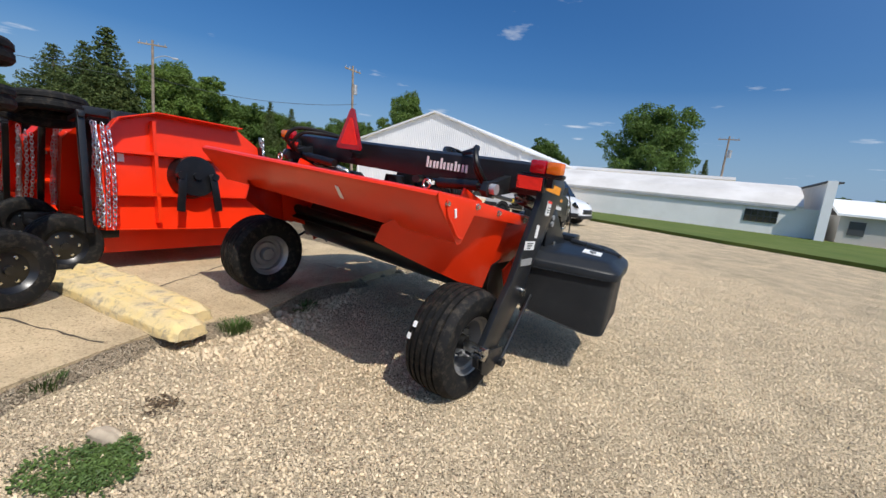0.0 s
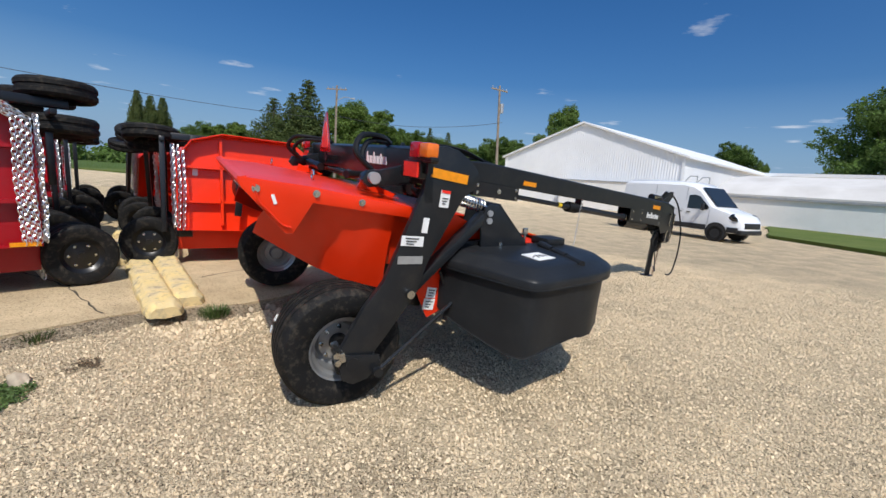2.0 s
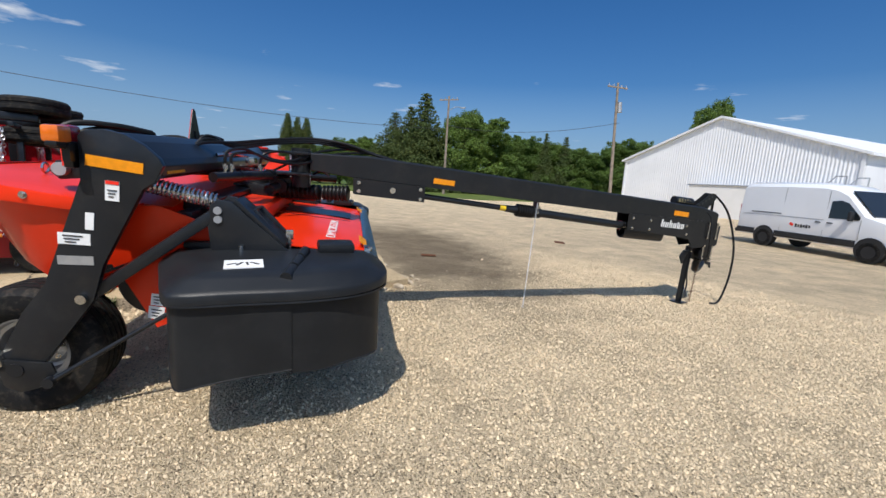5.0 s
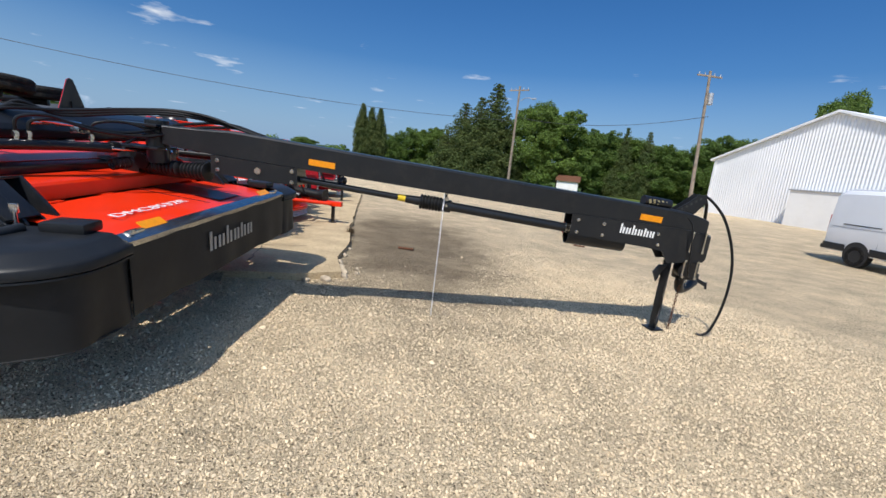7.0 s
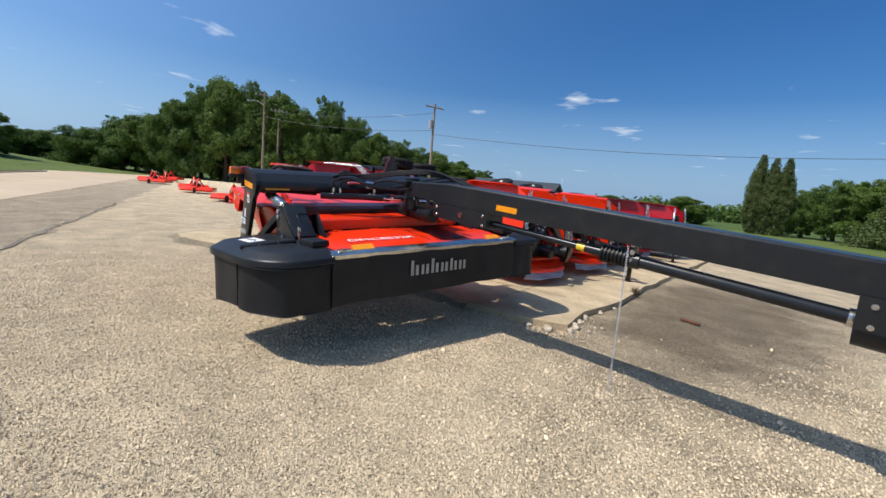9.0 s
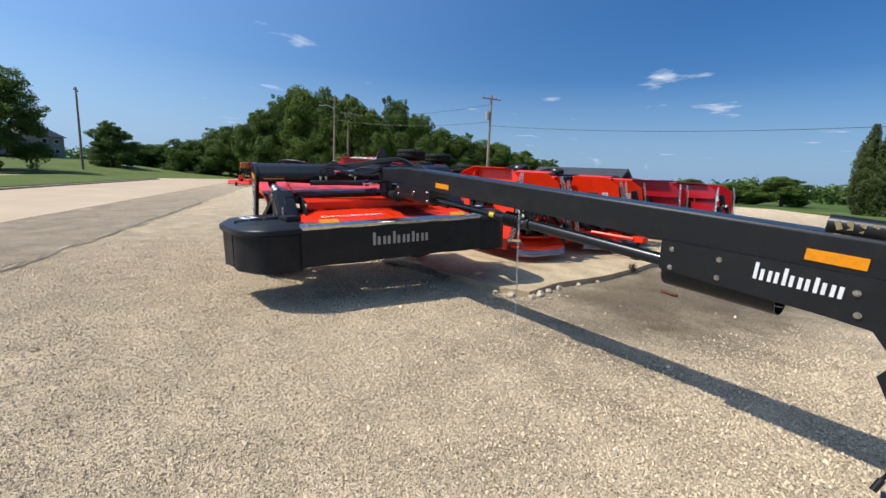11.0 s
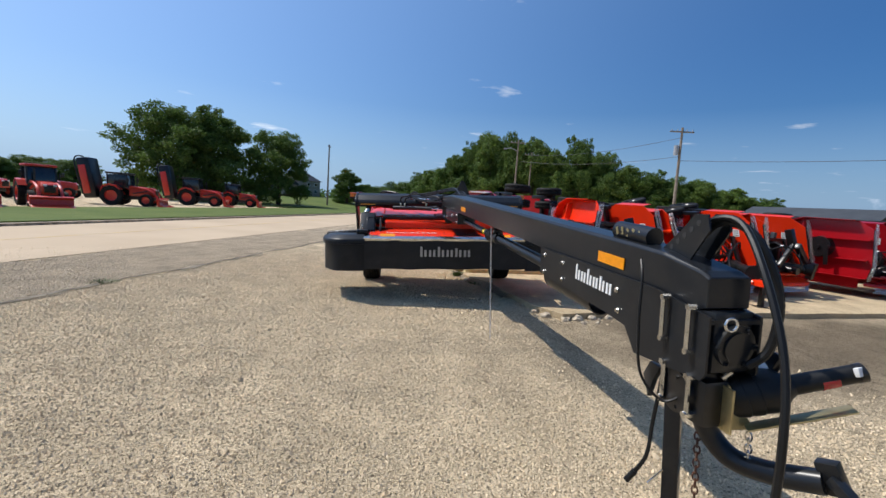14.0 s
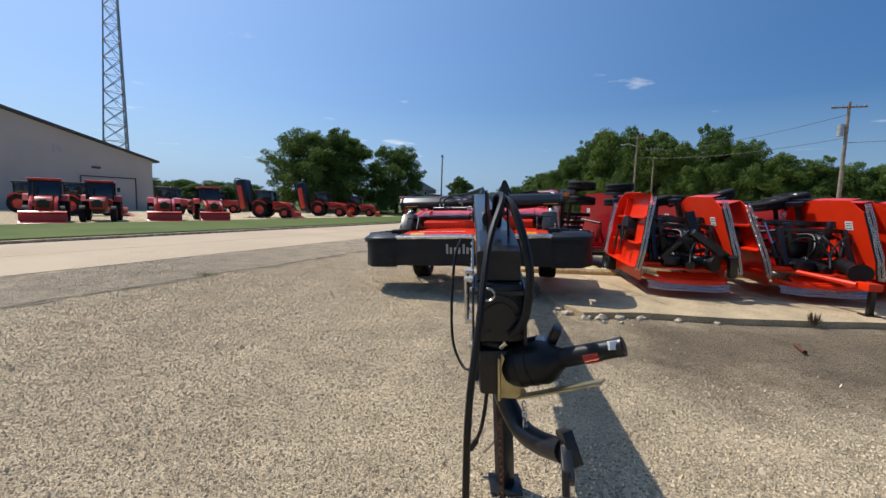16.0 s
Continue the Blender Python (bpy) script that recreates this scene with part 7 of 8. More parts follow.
# ---- trees ----
def leaf_cloud(name, blobs, count, size, mat, seed, droop=0.0):
    """Many small bent leaf sprays spread over the outer shells of lumpy clumps; one mesh."""
    rng = np.random.default_rng(seed)
    blobs = np.array(blobs)
    w = blobs[:, 3] ** 2
    pick = rng.choice(len(blobs), count, p=w / w.sum())
    d = rng.normal(size=(count, 3))
    d /= np.linalg.norm(d, axis=1)[:, None]
    rad = blobs[pick, 3] * (0.35 + 0.85 * rng.random(count) ** 0.6)
    c = blobs[pick, :3] + d * rad[:, None] * np.array([1, 1, 0.85])
    n = d + rng.normal(scale=0.55, size=(count, 3))
    n[:, 2] += 0.25
    n /= np.linalg.norm(n, axis=1)[:, None]
    u = np.cross(n, rng.normal(size=(count, 3)))
    u /= np.linalg.norm(u, axis=1)[:, None]
    v = np.cross(n, u)
    s = size * (0.6 + 0.8 * rng.random(count))[:, None]
    k = 4
    verts = np.empty((count, k, 3))
    for i, (a, b, h) in enumerate(((-1.0, 0, -0.2), (0.1, 0.62, 0.1), (1.0, 0.05, -0.25), (0.0, -0.6, 0.08))):
        verts[:, i] = c + u * s * a + v * s * b + n * s * h
    me = bpy.data.meshes.new(name)
    me.from_pydata(verts.reshape(-1, 3).tolist(), [], (np.arange(count)[:, None] * k + np.arange(k)).tolist())
    me.materials.append(mat)
    return me


def broad_tree_meshes(seed, mat, h=12.0, w=5.0):
    """Trunk with limbs, and a crown of many uneven sprays along the limbs, for one broad-leaved tree."""
    rnd = random.Random(seed)
    b = rod(B(), (0, 0, 0), (0.1, 0.1, h * 0.38), 0.34, 0.22, 10)
    blobs = []
    # a dozen boughs of different reach; sprays crowd round their ends
    for i in range(15):
        a = i * 2.4 + rnd.uniform(-0.4, 0.4)
        u = (i + 0.5) / 15
        z = h * (0.11 + 0.77 * u)
        reach = w * rnd.uniform(0.55, 1.0) * math.sin(math.pi * min(1, 0.30 + 0.66 * u)) ** 0.7
        p = Vector((reach * 0.72 * math.cos(a), reach * 0.72 * math.sin(a), z))
        rod(b, (0, 0, h * (0.12 + 0.25 * u)), p * 0.9, 0.12, 0.03, 6)
        rr = w * rnd.uniform(0.20, 0.34)
        blobs.append((*p, rr * 0.9))
        for k in range(13):
            d = Vector((rnd.gauss(0, 1), rnd.gauss(0, 1), rnd.gauss(0, 0.75) + 0.15)).normalized()
            q = p + d * rr * rnd.uniform(0.75, 1.25)
            if q.z > h * 0.03:
                blobs.append((q.x, q.y, min(q.z, h), w * rnd.uniform(0.05, 0.13)))
    blobs += [(0, 0, h * 0.5, w * 0.40), (0.2, 0, h * 0.72, w * 0.30), (0.1, 0.2, h * 0.9, w * 0.12)]
    return mesh_of("trunk", b, BARK), leaf_cloud("crown", blobs, 36000, 0.125 * h / 12, mat, seed)


def conifer_meshes(seed, h=12.0, w=3.2, narrow=False):
    rnd = random.Random(seed)
    b = rod(B(), (0, 0, 0), (0, 0, h * 0.95), 0.24, 0.03, 8)
    blobs = []
    tiers = 26 if not narrow else 30
    for i in range(tiers):
        u = (i + 0.4) / tiers
        r = w * ((1 - u) ** 0.8 if not narrow else math.sin(math.pi * min(0.98, 0.12 + 0.86 * u)) ** 0.7)
        for k in range(8 if u < 0.7 else 5):
            a = k * 2 * math.pi / (8 if u < 0.7 else 5) + rnd.uniform(-0.4, 0.4)
            rr = r * rnd.uniform(0.55, 1.0)
            z = h * (0.05 + 0.94 * u) - 0.16 * rr
            blobs.append((rr * math.cos(a), rr * math.sin(a), z, max(0.24, 0.27 * r * rnd.uniform(0.7, 1.2))))
            if not narrow and i % 2 == 0:
                rod(b, (0, 0, z + 0.2), (rr * math.cos(a), rr * math.sin(a), z), 0.04, 0.015, 4)
        blobs.append((0, 0, h * (0.05 + 0.94 * u), max(0.2, r * 0.55)))
    return mesh_of("trunk", b, BARK), leaf_cloud("crown", blobs, 34000, 0.105 * h / 12, NEEDLE, seed)


KINDS = {"broad1": (broad_tree_meshes(11, LEAF), 12.0, 5.0), "broad2": (broad_tree_meshes(12, LEAF_DARK), 12.0, 5.0), "broad3": (broad_tree_meshes(13, LEAF, 12, 4.2), 12.0, 4.2), "broad4": (broad_tree_meshes(17, LEAF_DARK, 12, 5.8), 12.0, 5.8),
         "fir1": (conifer_meshes(14), 12.0, 3.2), "fir2": (conifer_meshes(15, 12, 3.9), 12.0, 3.9), "cedar": (conifer_meshes(16, 12, 2.0, True), 12.0, 2.0)}
LABELS = {"broad": "full-leaved green broadleaf tree", "fir": "dark green spreading spruce tree", "cedar": "narrow dark green upright evergreen tree"}
tree_rnd = random.Random(5)


def tree(kind, az, dist, h, w, frm=(4.5, 5.5), group="trees round the yard"):
    """A tree in the direction az (degrees clockwise from +y) from a point of the yard; h its height, w its half width."""
    (trunk, crown), h0, w0 = KINDS[kind]
    a = math.radians(az)
    x, y = frm[0] + dist * math.sin(a), frm[1] + dist * math.cos(a)
    t = thing("tree", Matrix.Translation((x, y, 0)) @ pose(0, 0, 0, 0, 0, tree_rnd.uniform(0, 360)) @ Matrix.Diagonal((w / w0, w / w0, h / h0, 1)), LABELS[kind.rstrip("0123456789")], "tree", group)
    for nm, me in (("trunk", trunk), ("crown", crown)):
        o = new(nm, me)
        o.parent = t
    return t


# conifers and broadleaf belt behind the yard
tree("fir2", -57.6, 57, 10.6, 5.6)
tree("fir2", -55.6, 55, 11.2, 5.0)
tree("fir1", -53.6, 56, 13.2, 5.2)
tree("broad1", -48.2, 58, 12.0, 5.6)
tree("broad3", -44.3, 60, 11.6, 5.0)
for az, h in ((-41, 8.6), (-38.5, 8.4), (-36, 8.0), (-33.2, 7.4), (-30.5, 7.0), (-27.5, 8.4), (-25, 8.6)):
    tree("broad2" if az % 2 else "broad1", az, 62, h * 1.06, 4.4)
    tree("broad4", az + 1.2, 72, h * 1.1, 5.0)
tree("fir1", -36.8, 60, 9.4, 2.2)
tree("fir1", -34.2, 60, 9.0, 2.2)
for k, az in enumerate((-71.2, -70.0, -68.9)):
    tree("cedar", az, 62, 9.3 + 0.4 * (k == 0), 1.15)
tree("broad2", -67, 70, 6.4, 3.6)
tree("broad4", -64.5, 66, 7.4, 4.0)
tree("broad3", -61.5, 64, 8.0, 4.0)
# lone trees behind the buildings
tree("broad1", -17.3, 92, 20.5, 6.4)
tree("broad2", 3.0, 96, 13.4, 6.6)
tree("broad3", 5.6, 96, 10.5, 2.2)
tree("broad4", 17.2, 74, 16.6, 8.6, (0.9, -0.5))
tree("fir1", 23.2, 74, 8.6, 2.0, (0.9, -0.5))
for az in (28, 31, 34.5, 38, 42):
    tree("broad2", az, 120, 6.5, 6, (0.9, -0.5))
# the wood across the far side
for az, d, h, w, k in ((-149, 88, 6.5, 6, "broad4"), (-146.5, 84, 8.5, 5, "broad2"), (-144.2, 80, 9.5, 5, "broad1"), (-141.8, 76, 11.5, 4.6, "broad4"), (-139.2, 74, 13.8, 5, "broad2"), (-136.6, 72, 15.6, 5.4, "broad1"), (-133.6, 70, 14.8, 5, "broad4"),
                       (-130.6, 68, 14.6, 4.2, "broad3"), (-127.6, 68, 12.4, 4.2, "broad1"), (-124.6, 68, 14.2, 4.2, "broad2"), (-121.6, 68, 11.8, 4.4, "broad4"), (-119, 68, 10.0, 4.4, "broad1"), (-116, 69, 9.2, 4.4, "broad2"), (-113.2, 70, 8.4, 4.2, "broad4"),
                       (-110.4, 71, 8.4, 4.0, "broad1"), (-107.6, 72, 7.4, 4.0, "broad3"), (-104.5, 74, 6.0, 4.0, "broad2")):
    tree(k, az, d, h, w, (5.4, 6.8), "wood beyond the yard")
    tree("broad2" if k != "broad2" else "broad4", az + 1.1, d + 9, h * 0.86, w, (5.4, 6.8), "wood beyond the yard")
for az, h in ((-99, 4.6), (-94, 3.8), (-88, 4.2), (-83, 3.8), (-79, 5.2)):
    tree("broad1", az, 90, h, 5.0, (5.4, 6.8))
# big trees by the house and across the road
tree("broad4", -178.8, 66, 12.6, 7.4, (4.5, 11.5))
tree("broad2", -174.2, 68, 13.0, 7.0, (4.5, 11.5))
tree("broad4", -167.2, 70, 11.4, 6.2, (4.5, 11.5))
tree("broad2", -158.6, 84, 7.6, 4.0, (4.5, 11.5))
for az in (-156, -153.6, -151, 158, 163, 166.5, 170, 173.2):
    tree("broad4", az, 150, 7.4, 8, (4.5, 11.5))
for az in (165, 168, 171):
    tree("broad2", az, 110, 5.0, 4, (4.5, 11.5))


# low woods and hedges along the horizon
rnd = random.Random(77)
far_blobs = []
for i in range(620):
    az = rnd.uniform(-180, 180)
    if 30 < az < 120:
        continue
    a, d = math.radians(az), rnd.uniform(150, 230)
    hh = 3.2 + 2.4 * noise.noise(Vector((math.cos(a) * 5, math.sin(a) * 5, 0))) + rnd.uniform(-0.8, 1.4)
    far_blobs += [(4 + d * math.sin(a), 6 + d * math.cos(a), hh * f, 2.2 + rnd.random() * 1.6) for f in (0.25, 0.8)]
woods = new("far_woods", leaf_cloud("far_woods", far_blobs, 60000, 0.75, LEAF_DARK, 78))
tagged(woods, "low green woods and hedges along the horizon", "trees", kind="stuff")


# ---- tractors across the road ----
def tractor(x, y, ang, loader=True, cutter=False, cab=True, size=1.0, z=0.10):
    t = thing("tractor", pose(x, y, z, 0, 0, ang) @ Matrix.Scale(size, 4), "red tractor" + (" carrying an upright folded cutter" if cutter else " with a front loader bucket") + " on the gravel lot", "tractor", "tractors on the sales lot")
    b = prism(B(), [(0.2, 0.75), (0.2, 1.45), (0.5, 1.52), (1.75, 1.42), (1.95, 1.25), (1.95, 0.75)], "x", -0.36, 0.36, 0.05)
    bmesh.ops.transform(b, matrix=Matrix(), verts=b.verts)
    part("bonnet", b, TRACTOR_RED, t)
    part("chassis", box(B(), (0, 0.3, 0.65), (0.5, 3.0, 0.35), None, 0.03), BLACK, t)
    part("grille", box(B(), (0, 1.965, 1.08), (0.5, 0.04, 0.45), None, 0.01), BLACK, t)
    for s in (1, -1):
        part("headlamp", box(B(), (0.22 * s, 1.985, 1.28), (0.16, 0.04, 0.10), None, 0.01), WHITE, t)
        for yy, r, w in ((-0.75, 0.72, 0.42), (1.45, 0.48, 0.30)):
            m = Matrix.Translation((s * (0.78 if yy < 0 else 0.72), yy, r)) @ Matrix.Diagonal((s, 1, 1, 1))
            wh2 = thing("wheel", Matrix(), "", "")
            wh2.parent = t
            part("tyre", lathe(B(), [(r * 0.55, -w / 2 * 0.8), (r * 0.9, -w / 2), (r, -w / 2 * 0.8), (r, w / 2 * 0.8), (r * 0.9, w / 2), (r * 0.55, w / 2 * 0.8)], m, 24), TYRE, wh2)
            part("rim", lathe(B(), [(r * 0.57, w * 0.42), (r * 0.5, w * 0.2), (r * 0.15, w * 0.1), (0, w * 0.1)], m, 24), TRACTOR_RED, wh2)
        part("fender", prism(B(), [(-1.45, 0.9), (-1.3, 1.42), (-0.9, 1.6), (-0.4, 1.52), (-0.1, 1.2), (-0.2, 1.2), (-0.5, 1.42), (-0.9, 1.5), (-1.25, 1.32)], "x", s * 0.55, s * 0.98), TRACTOR_RED, t)
    if cab:
        c = part("cab", prism(B(), [(-1.05, 1.35), (-1.1, 2.3), (0.12, 2.35), (0.28, 1.35)], "x", -0.62, 0.62, 0.03), CAB_DARK, t)
        part("cab_roof", box(B(), (0, -0.48, 2.42), (1.45, 1.5, 0.14), None, 0.06), TRACTOR_RED if ang < 60 else BLACK, t)
        for xx in (-0.64, 0.64):
            part("cab_post", rod(B(), (xx, -1.08, 1.3), (xx, -1.1, 2.36), 0.05, seg=6), BLACK, c)
            part("cab_post", rod(B(), (xx, 0.26, 1.3), (xx, 0.13, 2.36), 0.05, seg=6), BLACK, c)
            part("mirror", box(B(), (xx * 1.45, 0.35, 1.95), (0.16, 0.05, 0.28), None, 0.02), BLACK, c)
        part("exhaust", rod(B(), (0.42, 0.75, 1.4), (0.42, 0.75, 2.2), 0.05, seg=8), BLACK, t)
    else:
        b = sweep(B(), [(-0.5, -1.0, 1.2), (-0.5, -1.0, 2.25), (-0.4, -1.0, 2.32), (0.4, -1.0, 2.32), (0.5, -1.0, 2.25), (0.5, -1.0, 1.2)], 0.05, 6)
        part("roll_bar", b, BLACK, t)
        part("seat", box(B(), (0, -0.75, 1.3), (0.5, 0.4, 0.5), None, 0.08), BLACK, t)
        part("steering_wheel", sweep(B(), [(0.2 * math.cos(a), 0.0 + 0.12 * math.sin(a), 1.55 + 0.16 * math.sin(a)) for a in [k * 0.524 for k in range(13)]], 0.02, 5), BLACK, t)
    if loader:
        for xx in (-0.5, 0.5):
            b = sweep(B(), [(xx, 0.25, 1.45), (xx, 1.2, 1.35), (xx, 1.9, 1.05), (xx, 2.25, 0.35)], 0.085, 6)
            part("loader_arm", b, TRACTOR_RED, t)
            part("loader_ram", rod(B(), (xx, 0.5, 0.95), (xx, 1.5, 1.18), 0.045, seg=8), BLACK, t)
        part("bucket", prism(B(), [(2.25, 0.05), (2.2, 0.55), (2.35, 0.7), (2.5, 0.62), (2.4, 0.5), (2.45, 0.2), (2.9, 0.06), (2.9, 0.0)], "x", -0.95, 0.95, 0.01), TRACTOR_RED, t)
    if cutter:
        lean = pose(0, -2.1, 0.35, 10)
        f = part("folded_cutter", box(B(), lean @ Vector((0, 0, 1.6)), (1.5, 0.85, 3.0), lean.to_3x3().to_4x4(), 0.18), BLACK, t)
        part("cutter_panel", box(B(), lean @ Vector((-0.76, -0.1, 1.5)), (0.1, 0.45, 2.1), lean.to_3x3().to_4x4(), 0.04), TRACTOR_RED, f)
        part("cutter_panel", box(B(), lean @ Vector((0.76, -0.1, 1.5)), (0.1, 0.45, 2.1), lean.to_3x3().to_4x4(), 0.04), TRACTOR_RED, f)
        part("cutter_guard", sweep(B(), [lean @ Vector(p) for p in ((-0.6, -0.45, 0.4), (-0.7, -0.5, 2.9), (0.0, -0.3, 3.25), (0.7, -0.5, 2.9), (0.6, -0.45, 0.4))], 0.05, 6), BLACK, f)
        part("cutter_frame", box(B(), (0, -1.5, 0.8), (0.4, 0.7, 0.7), None, 0.05), BLACK, t)
    return t


for x, y, a, l, c, cab, sz in ((17.2, -17.0, 22, True, False, True, 0.98), (15.5, -19.2, 16, False, False, True, 1.0), (12.6, -21.0, 16, True, False, False, 0.98), (10.2, -22.8, 20, True, False, True, 0.98), (6.4, -29.6, 72, True, True, True, 1.0), (1.1, -37.4, 74, True, True, True, 1.08),
                               (-2.9, -40.5, 70, True, False, True, 0.98), (19.5, -27, 100, True, False, True, 1.0), (15.5, -34, 60, False, False, True, 1.0), (18.8, -10.6, 30, True, False, True, 1.0), (24, -30, 95, False, False, True, 1.0), (12.5, -41, 80, False, False, True, 1.0)):
    tractor(x, y, a, l, c, cab, sz)
tractor(-15.6, -10.9, -98, True, False, True, 1.0, 0.0)
tractor(-19.5, -11.8, -112, False, False, False, 0.95, 0.0)


# ---- low red implements far down the yard ----
def implement(x, y, ang, label):
    t = thing("flail_mower", pose(x, y, 0, 0, 0, ang), label, "mower", "red mowers along the yard edge")
    part("deck", prism(B(), [(-0.9, 0.2), (-0.8, 0.42), (0.6, 0.45), (0.9, 0.25), (0.9, 0.15), (-0.9, 0.15)], "y", -1.0, 1.0, 0.02), RED, t)
    b = rod(B(), (-0.3, -0.3, 0.4), (0.1, 0, 1.0), 0.05, seg=8)
    rod(b, (-0.3, 0.3, 0.4), (0.1, 0, 1.0), 0.05, seg=8)
    rod(b, (0.1, 0, 1.0), (0.7, 0, 0.45), 0.04, seg=8)
    part("mast", b, RED, t)
    part("gearbox", box(B(), (0.2, 0, 0.55), (0.3, 0.3, 0.25), None, 0.03), BLACK, t)
    small_wheel(t, (1.3, 0, 0.22), (0, 1, 0), 0.2, 0.12)
    return t


for k, (x, y) in enumerate(((-13.7, -12.6), (-17.0, -19.2), (-19.4, -22.5), (-21.5, -29.5), (-24.0, -33.4), (-26.6, -35.0), (-29.5, -38.0))):
    implement(x, y, 30 + 8 * (k % 3), "low red three-point mower on the gravel")


# ---- loose stones, weeds and litter ----
def stones(name, rects, count, smin, smax, mat, seed, z=0.0, thin=False):
    """Many small angular stones scattered on the gravel, joined into one mesh."""
    rng = np.random.default_rng(seed)
    ps = []
    area = np.array([(r[2] - r[0]) * (r[3] - r[1]) for r in rects])
    for r, a in zip(rects, area):
        n = int(count * a / area.sum())
        ps.append(np.c_[rng.uniform(r[0], r[2], n), rng.uniform(r[1], r[3], n)])
    p = np.concatenate(ps)
    if thin:
        # sparser towards the edges of the spread and over the oily wash-out
        e = np.hypot((p[:, 0] - 2.2) / 6.4, (p[:, 1] - 5.8) / 9.0)
        c, q = math.cos(radians(22)), math.sin(radians(22))
        dx, dy = p[:, 0] + 4.0, p[:, 1] - 9.4
        o = np.hypot((dx * c - dy * q) / 5.2, (dx * q + dy * c) / 2.1)
        keep = np.clip((1.0 - e) / 0.35, 0, 1) * np.clip((o - 0.75) / 0.6, 0.0, 1)
        p = p[rng.random(len(p)) < keep]
    n = len(p)
    s = smin + (smax - smin) * rng.random(n) ** 1.8
    base = np.array([(1, 0, 0), (0, 1, 0), (-1, 0, 0), (0, -1, 0), (0, 0, 1.15), (0.7, 0.7, 0.65), (-0.7, -0.6, 0.7)])
    tri = [(0, 5, 4), (5, 1, 4), (1, 2, 4), (2, 6, 4), (6, 3, 4), (3, 0, 4)]
    a = rng.uniform(0, 6.283, n)
    v = base[None] * (1 + rng.uniform(-0.35, 0.35, (n, 7, 3)))
    v *= s[:, None, None] * np.stack([np.ones(n), rng.uniform(0.45, 0.95, n), rng.uniform(0.75, 1.4, n)], 1)[:, None]
    x = v[..., 0] * np.cos(a)[:, None] - v[..., 1] * np.sin(a)[:, None]
    y = v[..., 0] * np.sin(a)[:, None] + v[..., 1] * np.cos(a)[:, None]
    v = np.stack([x + p[:, :1], y + p[:, 1:], v[..., 2] + z], 2)
    me = bpy.data.meshes.new(name)
    me.from_pydata(v.reshape(-1, 3).tolist(), [], (np.arange(n)[:, None, None] * 7 + np.array(tri)).reshape(-1, 3).tolist())
    me.materials.append(mat)
    return tagged(new(name, me), "loose pale limestone chips on the yard", "gravel", kind="stuff")


stones("gravel_chips", [(-4.2, -3.2, 8.6, 14.8)], 430000, 0.0044, 0.0118, STONE, 21, 0.0, True)
stones("gravel_chips", [(-1.65, 2.4, -0.9, 5.0)], 900, 0.008, 0.028, STONE, 22)
stones("asphalt_crumbs", [(5.0, -3.0, 8.5, 3.0)], 5000, 0.005, 0.016, STONE, 24, 0.006)
stones("gravel_lumps", [(-2.0, -1.5, 6.2, 13.0)], 260, 0.012, 0.03, STONE, 23)


def weed(x, y, r, h, n, mat, label, seed, z=0.0, creeping=False):
    """A clump of small leaves: upright blades, or short runners that spread flat over the ground."""
    rng = random.Random(seed)
    b = B()
    for i in range(n):
        a, d = rng.uniform(0, 6.28), r * rng.random() ** 0.7
        if creeping:
            d *= 0.55 + 0.9 * abs(noise.noise(Vector((math.cos(a) * 1.6 + seed, math.sin(a) * 1.6, 0.3)))) + 0.25 * rng.random()
        p = Vector((d * math.cos(a), d * math.sin(a), h * rng.uniform(0.1, 0.6) if creeping else 0))
        t = rng.uniform(0, 6.28) if creeping else a + rng.uniform(-0.7, 0.7)
        ln = rng.uniform(0.012, 0.032) if creeping else rng.uniform(0.02, 0.07)
        q = p + Vector((math.cos(t) * ln, math.sin(t) * ln, h * (rng.uniform(-0.2, 0.4) if creeping else rng.uniform(0.4, 1))))
        w = Vector((-math.sin(t), math.cos(t), rng.uniform(-0.5, 0.5))) * (ln * 0.3 if creeping else rng.uniform(0.002, 0.005))
        m = p.lerp(q, 0.5) + Vector((0, 0, h * 0.15))
        v = [b.verts.new(c) for c in (p, m - w, q, m + w)]
        b.faces.new(v)
    ob = part("weed_clump", b, mat, smooth=0)
    ob.location = (x, y, z)
    return tagged(ob, label, "weed", kind="stuff")


weed(-1.52, 2.98, 0.13, 0.14, 520, WEED, "tuft of green grass at a parking block", 1)
weed(-2.0, 1.68, 0.10, 0.11, 220, WEED, "green weed in the slab joint", 2)
weed(-2.0, 0.9, 0.10, 0.07, 200, WEED, "green weed in the slab joint", 12)
weed(-2.02, 2.2, 0.06, 0.06, 160, WEED, "green weed in the slab joint", 13)
weed(-1.06, 1.16, 0.26, 0.03, 2600, WEED, "sprawling green weed on the gravel", 3, 0.004, True)
weed(-1.19, 1.74, 0.16, 0.025, 150, DRY, "dry brown weed flattened on the gravel", 4, 0.004, True)
weed(-0.55, 0.75, 0.2, 0.03, 60, DRY, "dry brown stalks on the gravel", 14)
weed(-4.1, 8.02, 0.08, 0.24, 160, DRY, "dry grass tuft at the slab edge", 5, 0.02)
weed(5.40, 2.06, 0.22, 0.08, 150, WEED, "grass tuft at the crumbling asphalt edge", 6)
weed(-1.3, 3.9, 0.2, 0.08, 300, WEED, "grass growing beside the slab", 7)


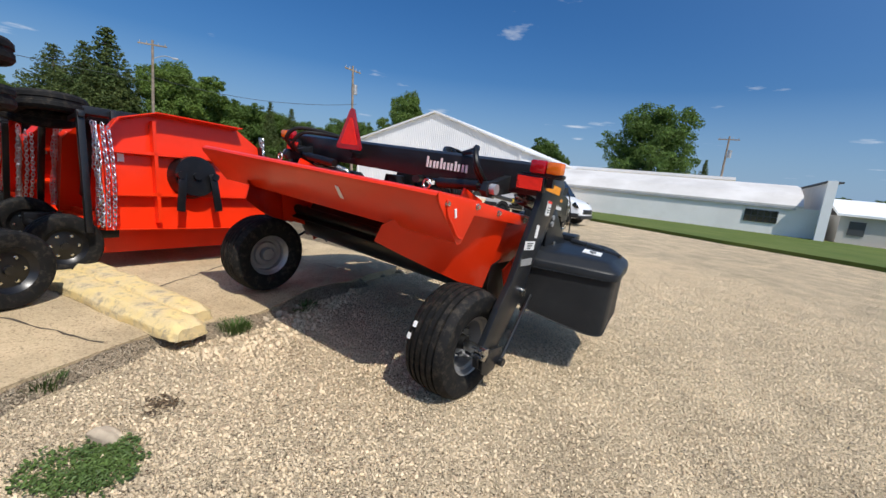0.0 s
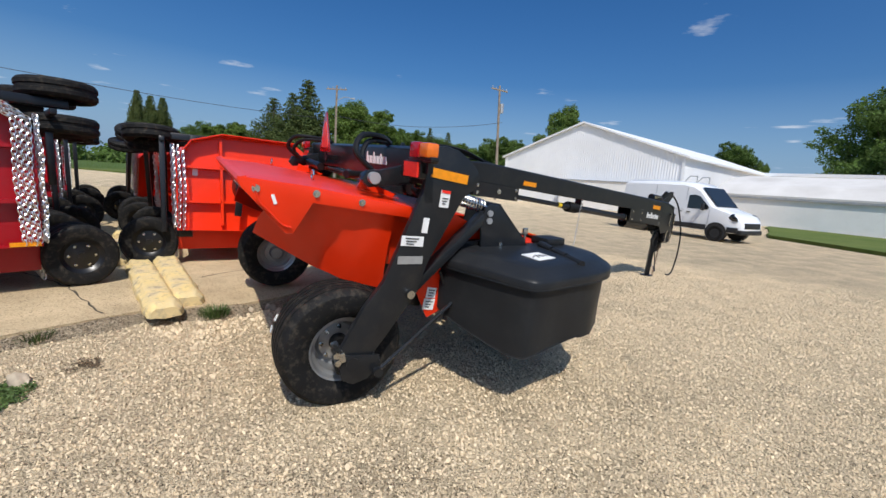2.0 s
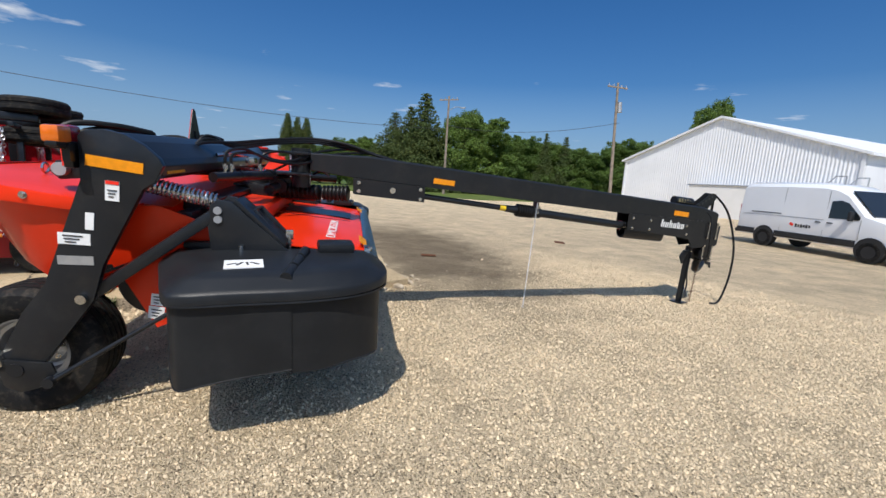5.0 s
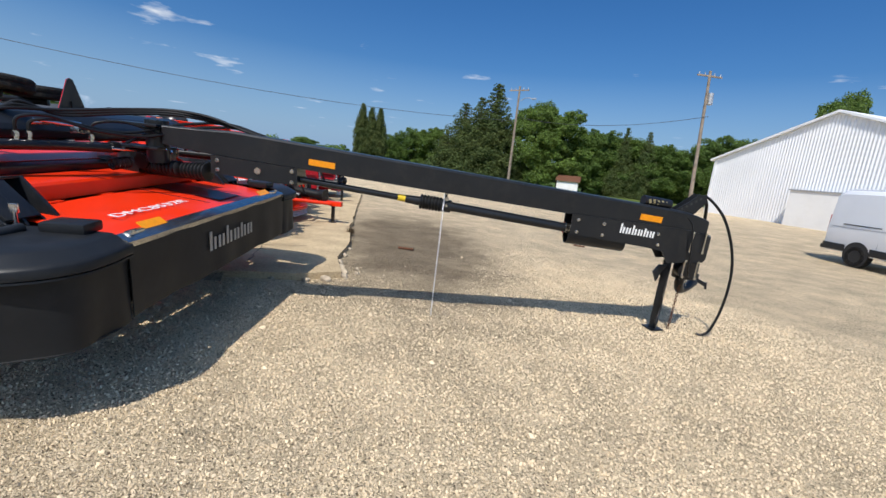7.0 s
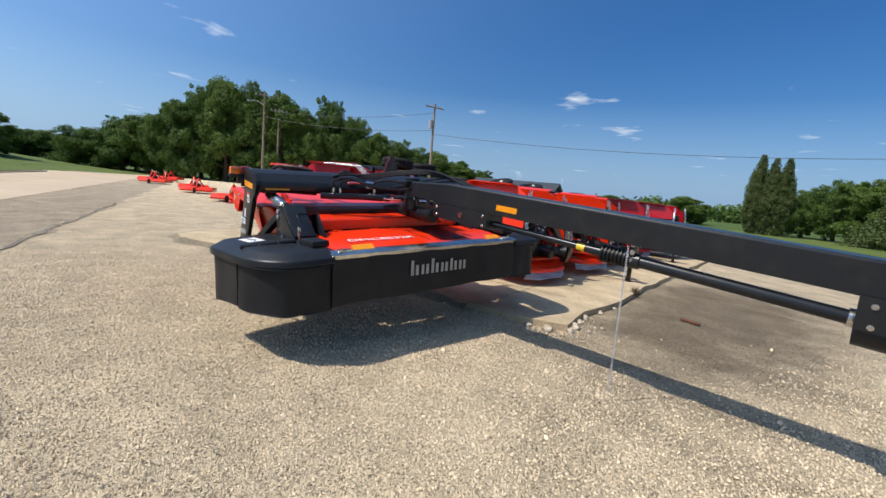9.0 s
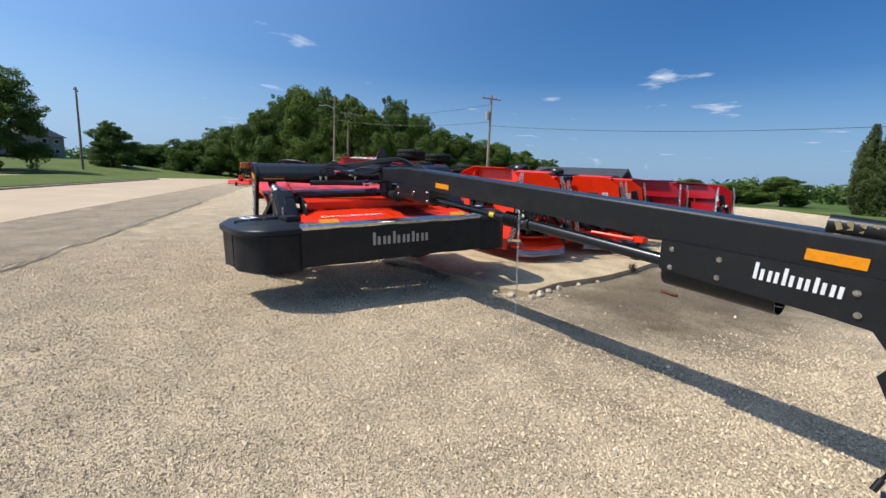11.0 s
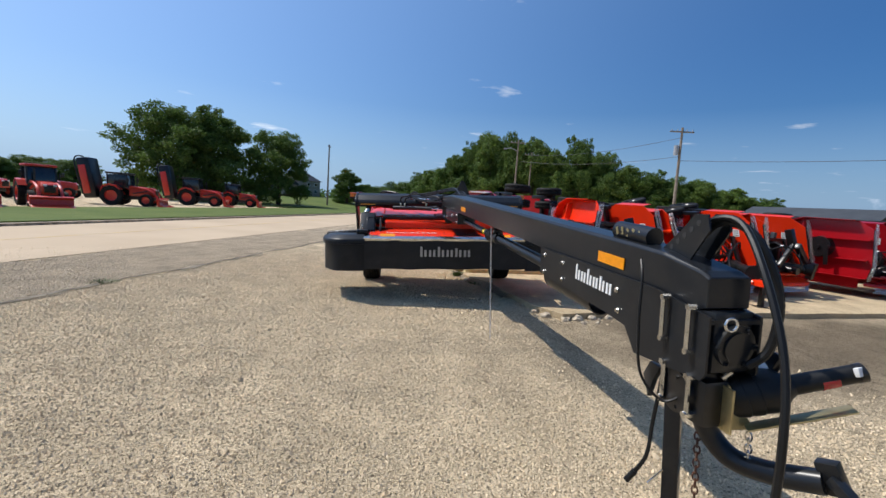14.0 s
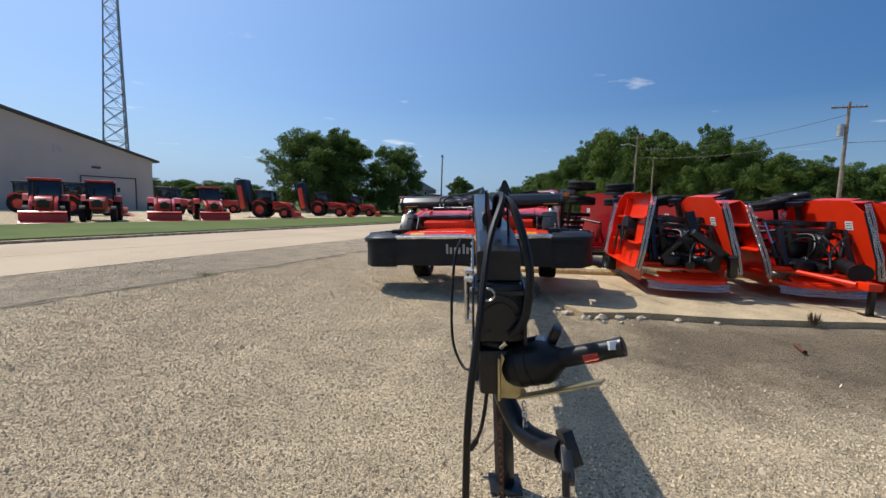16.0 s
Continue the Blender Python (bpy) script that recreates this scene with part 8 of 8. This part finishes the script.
def lump(name, x, y, z, s, mat, label, cat, seed):
    """A rough broken lump."""
    b = B()
    bmesh.ops.create_icosphere(b, subdivisions=3, radius=1)
    for v in b.verts:
        v.co = Vector((v.co.x * s[0], v.co.y * s[1], max(-0.3, v.co.z) * s[2])) + Vector(noise.noise_vector(v.co * 1.3 + Vector((seed, 0, 0)))) * min(s) * 0.5
    ob = part(name, b, mat, smooth=0.5)
    ob.location = (x, y, z)
    return tagged(ob, label, cat)


lump("concrete_lump", -1.2, 1.36, 0.015, (0.11, 0.06, 0.045), CONCRETE_EDGE, "pale broken concrete lump among weeds", "rubble", 1)
for k, (x, y, s) in enumerate(((-1.36, 3.56, 0.10), (-1.45, 3.35, 0.08), (-1.75, 2.72, 0.06), (-1.32, 3.85, 0.07), (-1.9, 2.5, 0.05), (-0.72, 6.28, 0.09), (-0.70, 6.55, 0.12), (-0.82, 6.86, 0.10), (-1.05, 6.92, 0.13), (-1.35, 6.98, 0.11), (-1.7, 7.06, 0.10), (-2.2, 7.3, 0.08), (-2.7, 7.55, 0.07), (-0.95, 7.12, 0.06), (-1.2, 7.2, 0.05), (-0.9, 5.85, 0.07))):
    lump("concrete_lump", x, y, 0.01, (s * 0.85, s * 0.62, s * 0.5), CONCRETE_EDGE, "broken lump of concrete at the slab edge", "rubble", 3 + k)
# rusty bar on the stained gravel
b = rod(B(), (-2.72, 8.62, 0.03), (-2.5, 8.86, 0.035), 0.026, seg=8)
tagged(part("rusty_bar", b, RUST), "short rusty iron bar lying on the gravel", "scrap iron")
b = B()
for a, c, h in (((-2.75, 13.9), (-2.45, 14.1), 0.03), ((-2.9, 14.3), (-2.7, 14.2), 0.02)):
    box(b, ((a[0] + c[0]) / 2, (a[1] + c[1]) / 2, rise(14) + h / 2), (0.3, 0.12, h), pose(0, 0, 0, 0, 0, 25))
tagged(part("flat_scrap", b, RUST), "flat rusty scrap lying on the gravel", "scrap iron")

# cracks in the slab
def crack(pts, w, seed, z=0.104):
    rnd = random.Random(seed)
    b = B()
    rows = []
    for i in range(len(pts) - 1):
        p, q = Vector(pts[i]), Vector(pts[i + 1])
        n = max(2, int((q - p).length / 0.12))
        d = (q - p).normalized()
        nr = Vector((-d.y, d.x))
        for k in range(n):
            c = p.lerp(q, k / n) + nr * rnd.uniform(-0.02, 0.02)
            ww = w * rnd.uniform(0.4, 1.2)
            rows.append([(c.x + nr.x * ww, c.y + nr.y * ww, z), (c.x - nr.x * ww, c.y - nr.y * ww, z)])
    loft(b, rows)
    for f in b.faces:
        if f.normal.z < 0:
            f.normal_flip()
    ob = part("crack", b, JOINT, slab, smooth=0)
    return ob


JOINT = material("dirt_filled_crack", (0.10, 0.08, 0.055), 0.95, vary=0.4, scale=9)
crack([(-2.12, 2.2), (-3.4, 2.35), (-5.2, 2.2), (-8, 2.4)], 0.012, 1)
crack([(-2.2, -1.0), (-4.0, -0.8), (-7, -0.9)], 0.010, 2)
crack([(-2.6, 6.7), (-3.0, 5.0), (-2.9, 3.5)], 0.010, 3)
crack([(-5.4, 7.8), (-5.0, 6.0), (-4.8, 4.6)], 0.012, 4)
crack([(-1.5, 5.6), (-3.2, 6.1), (-5.0, 6.7), (-8, 7.8)], 0.008, 5)
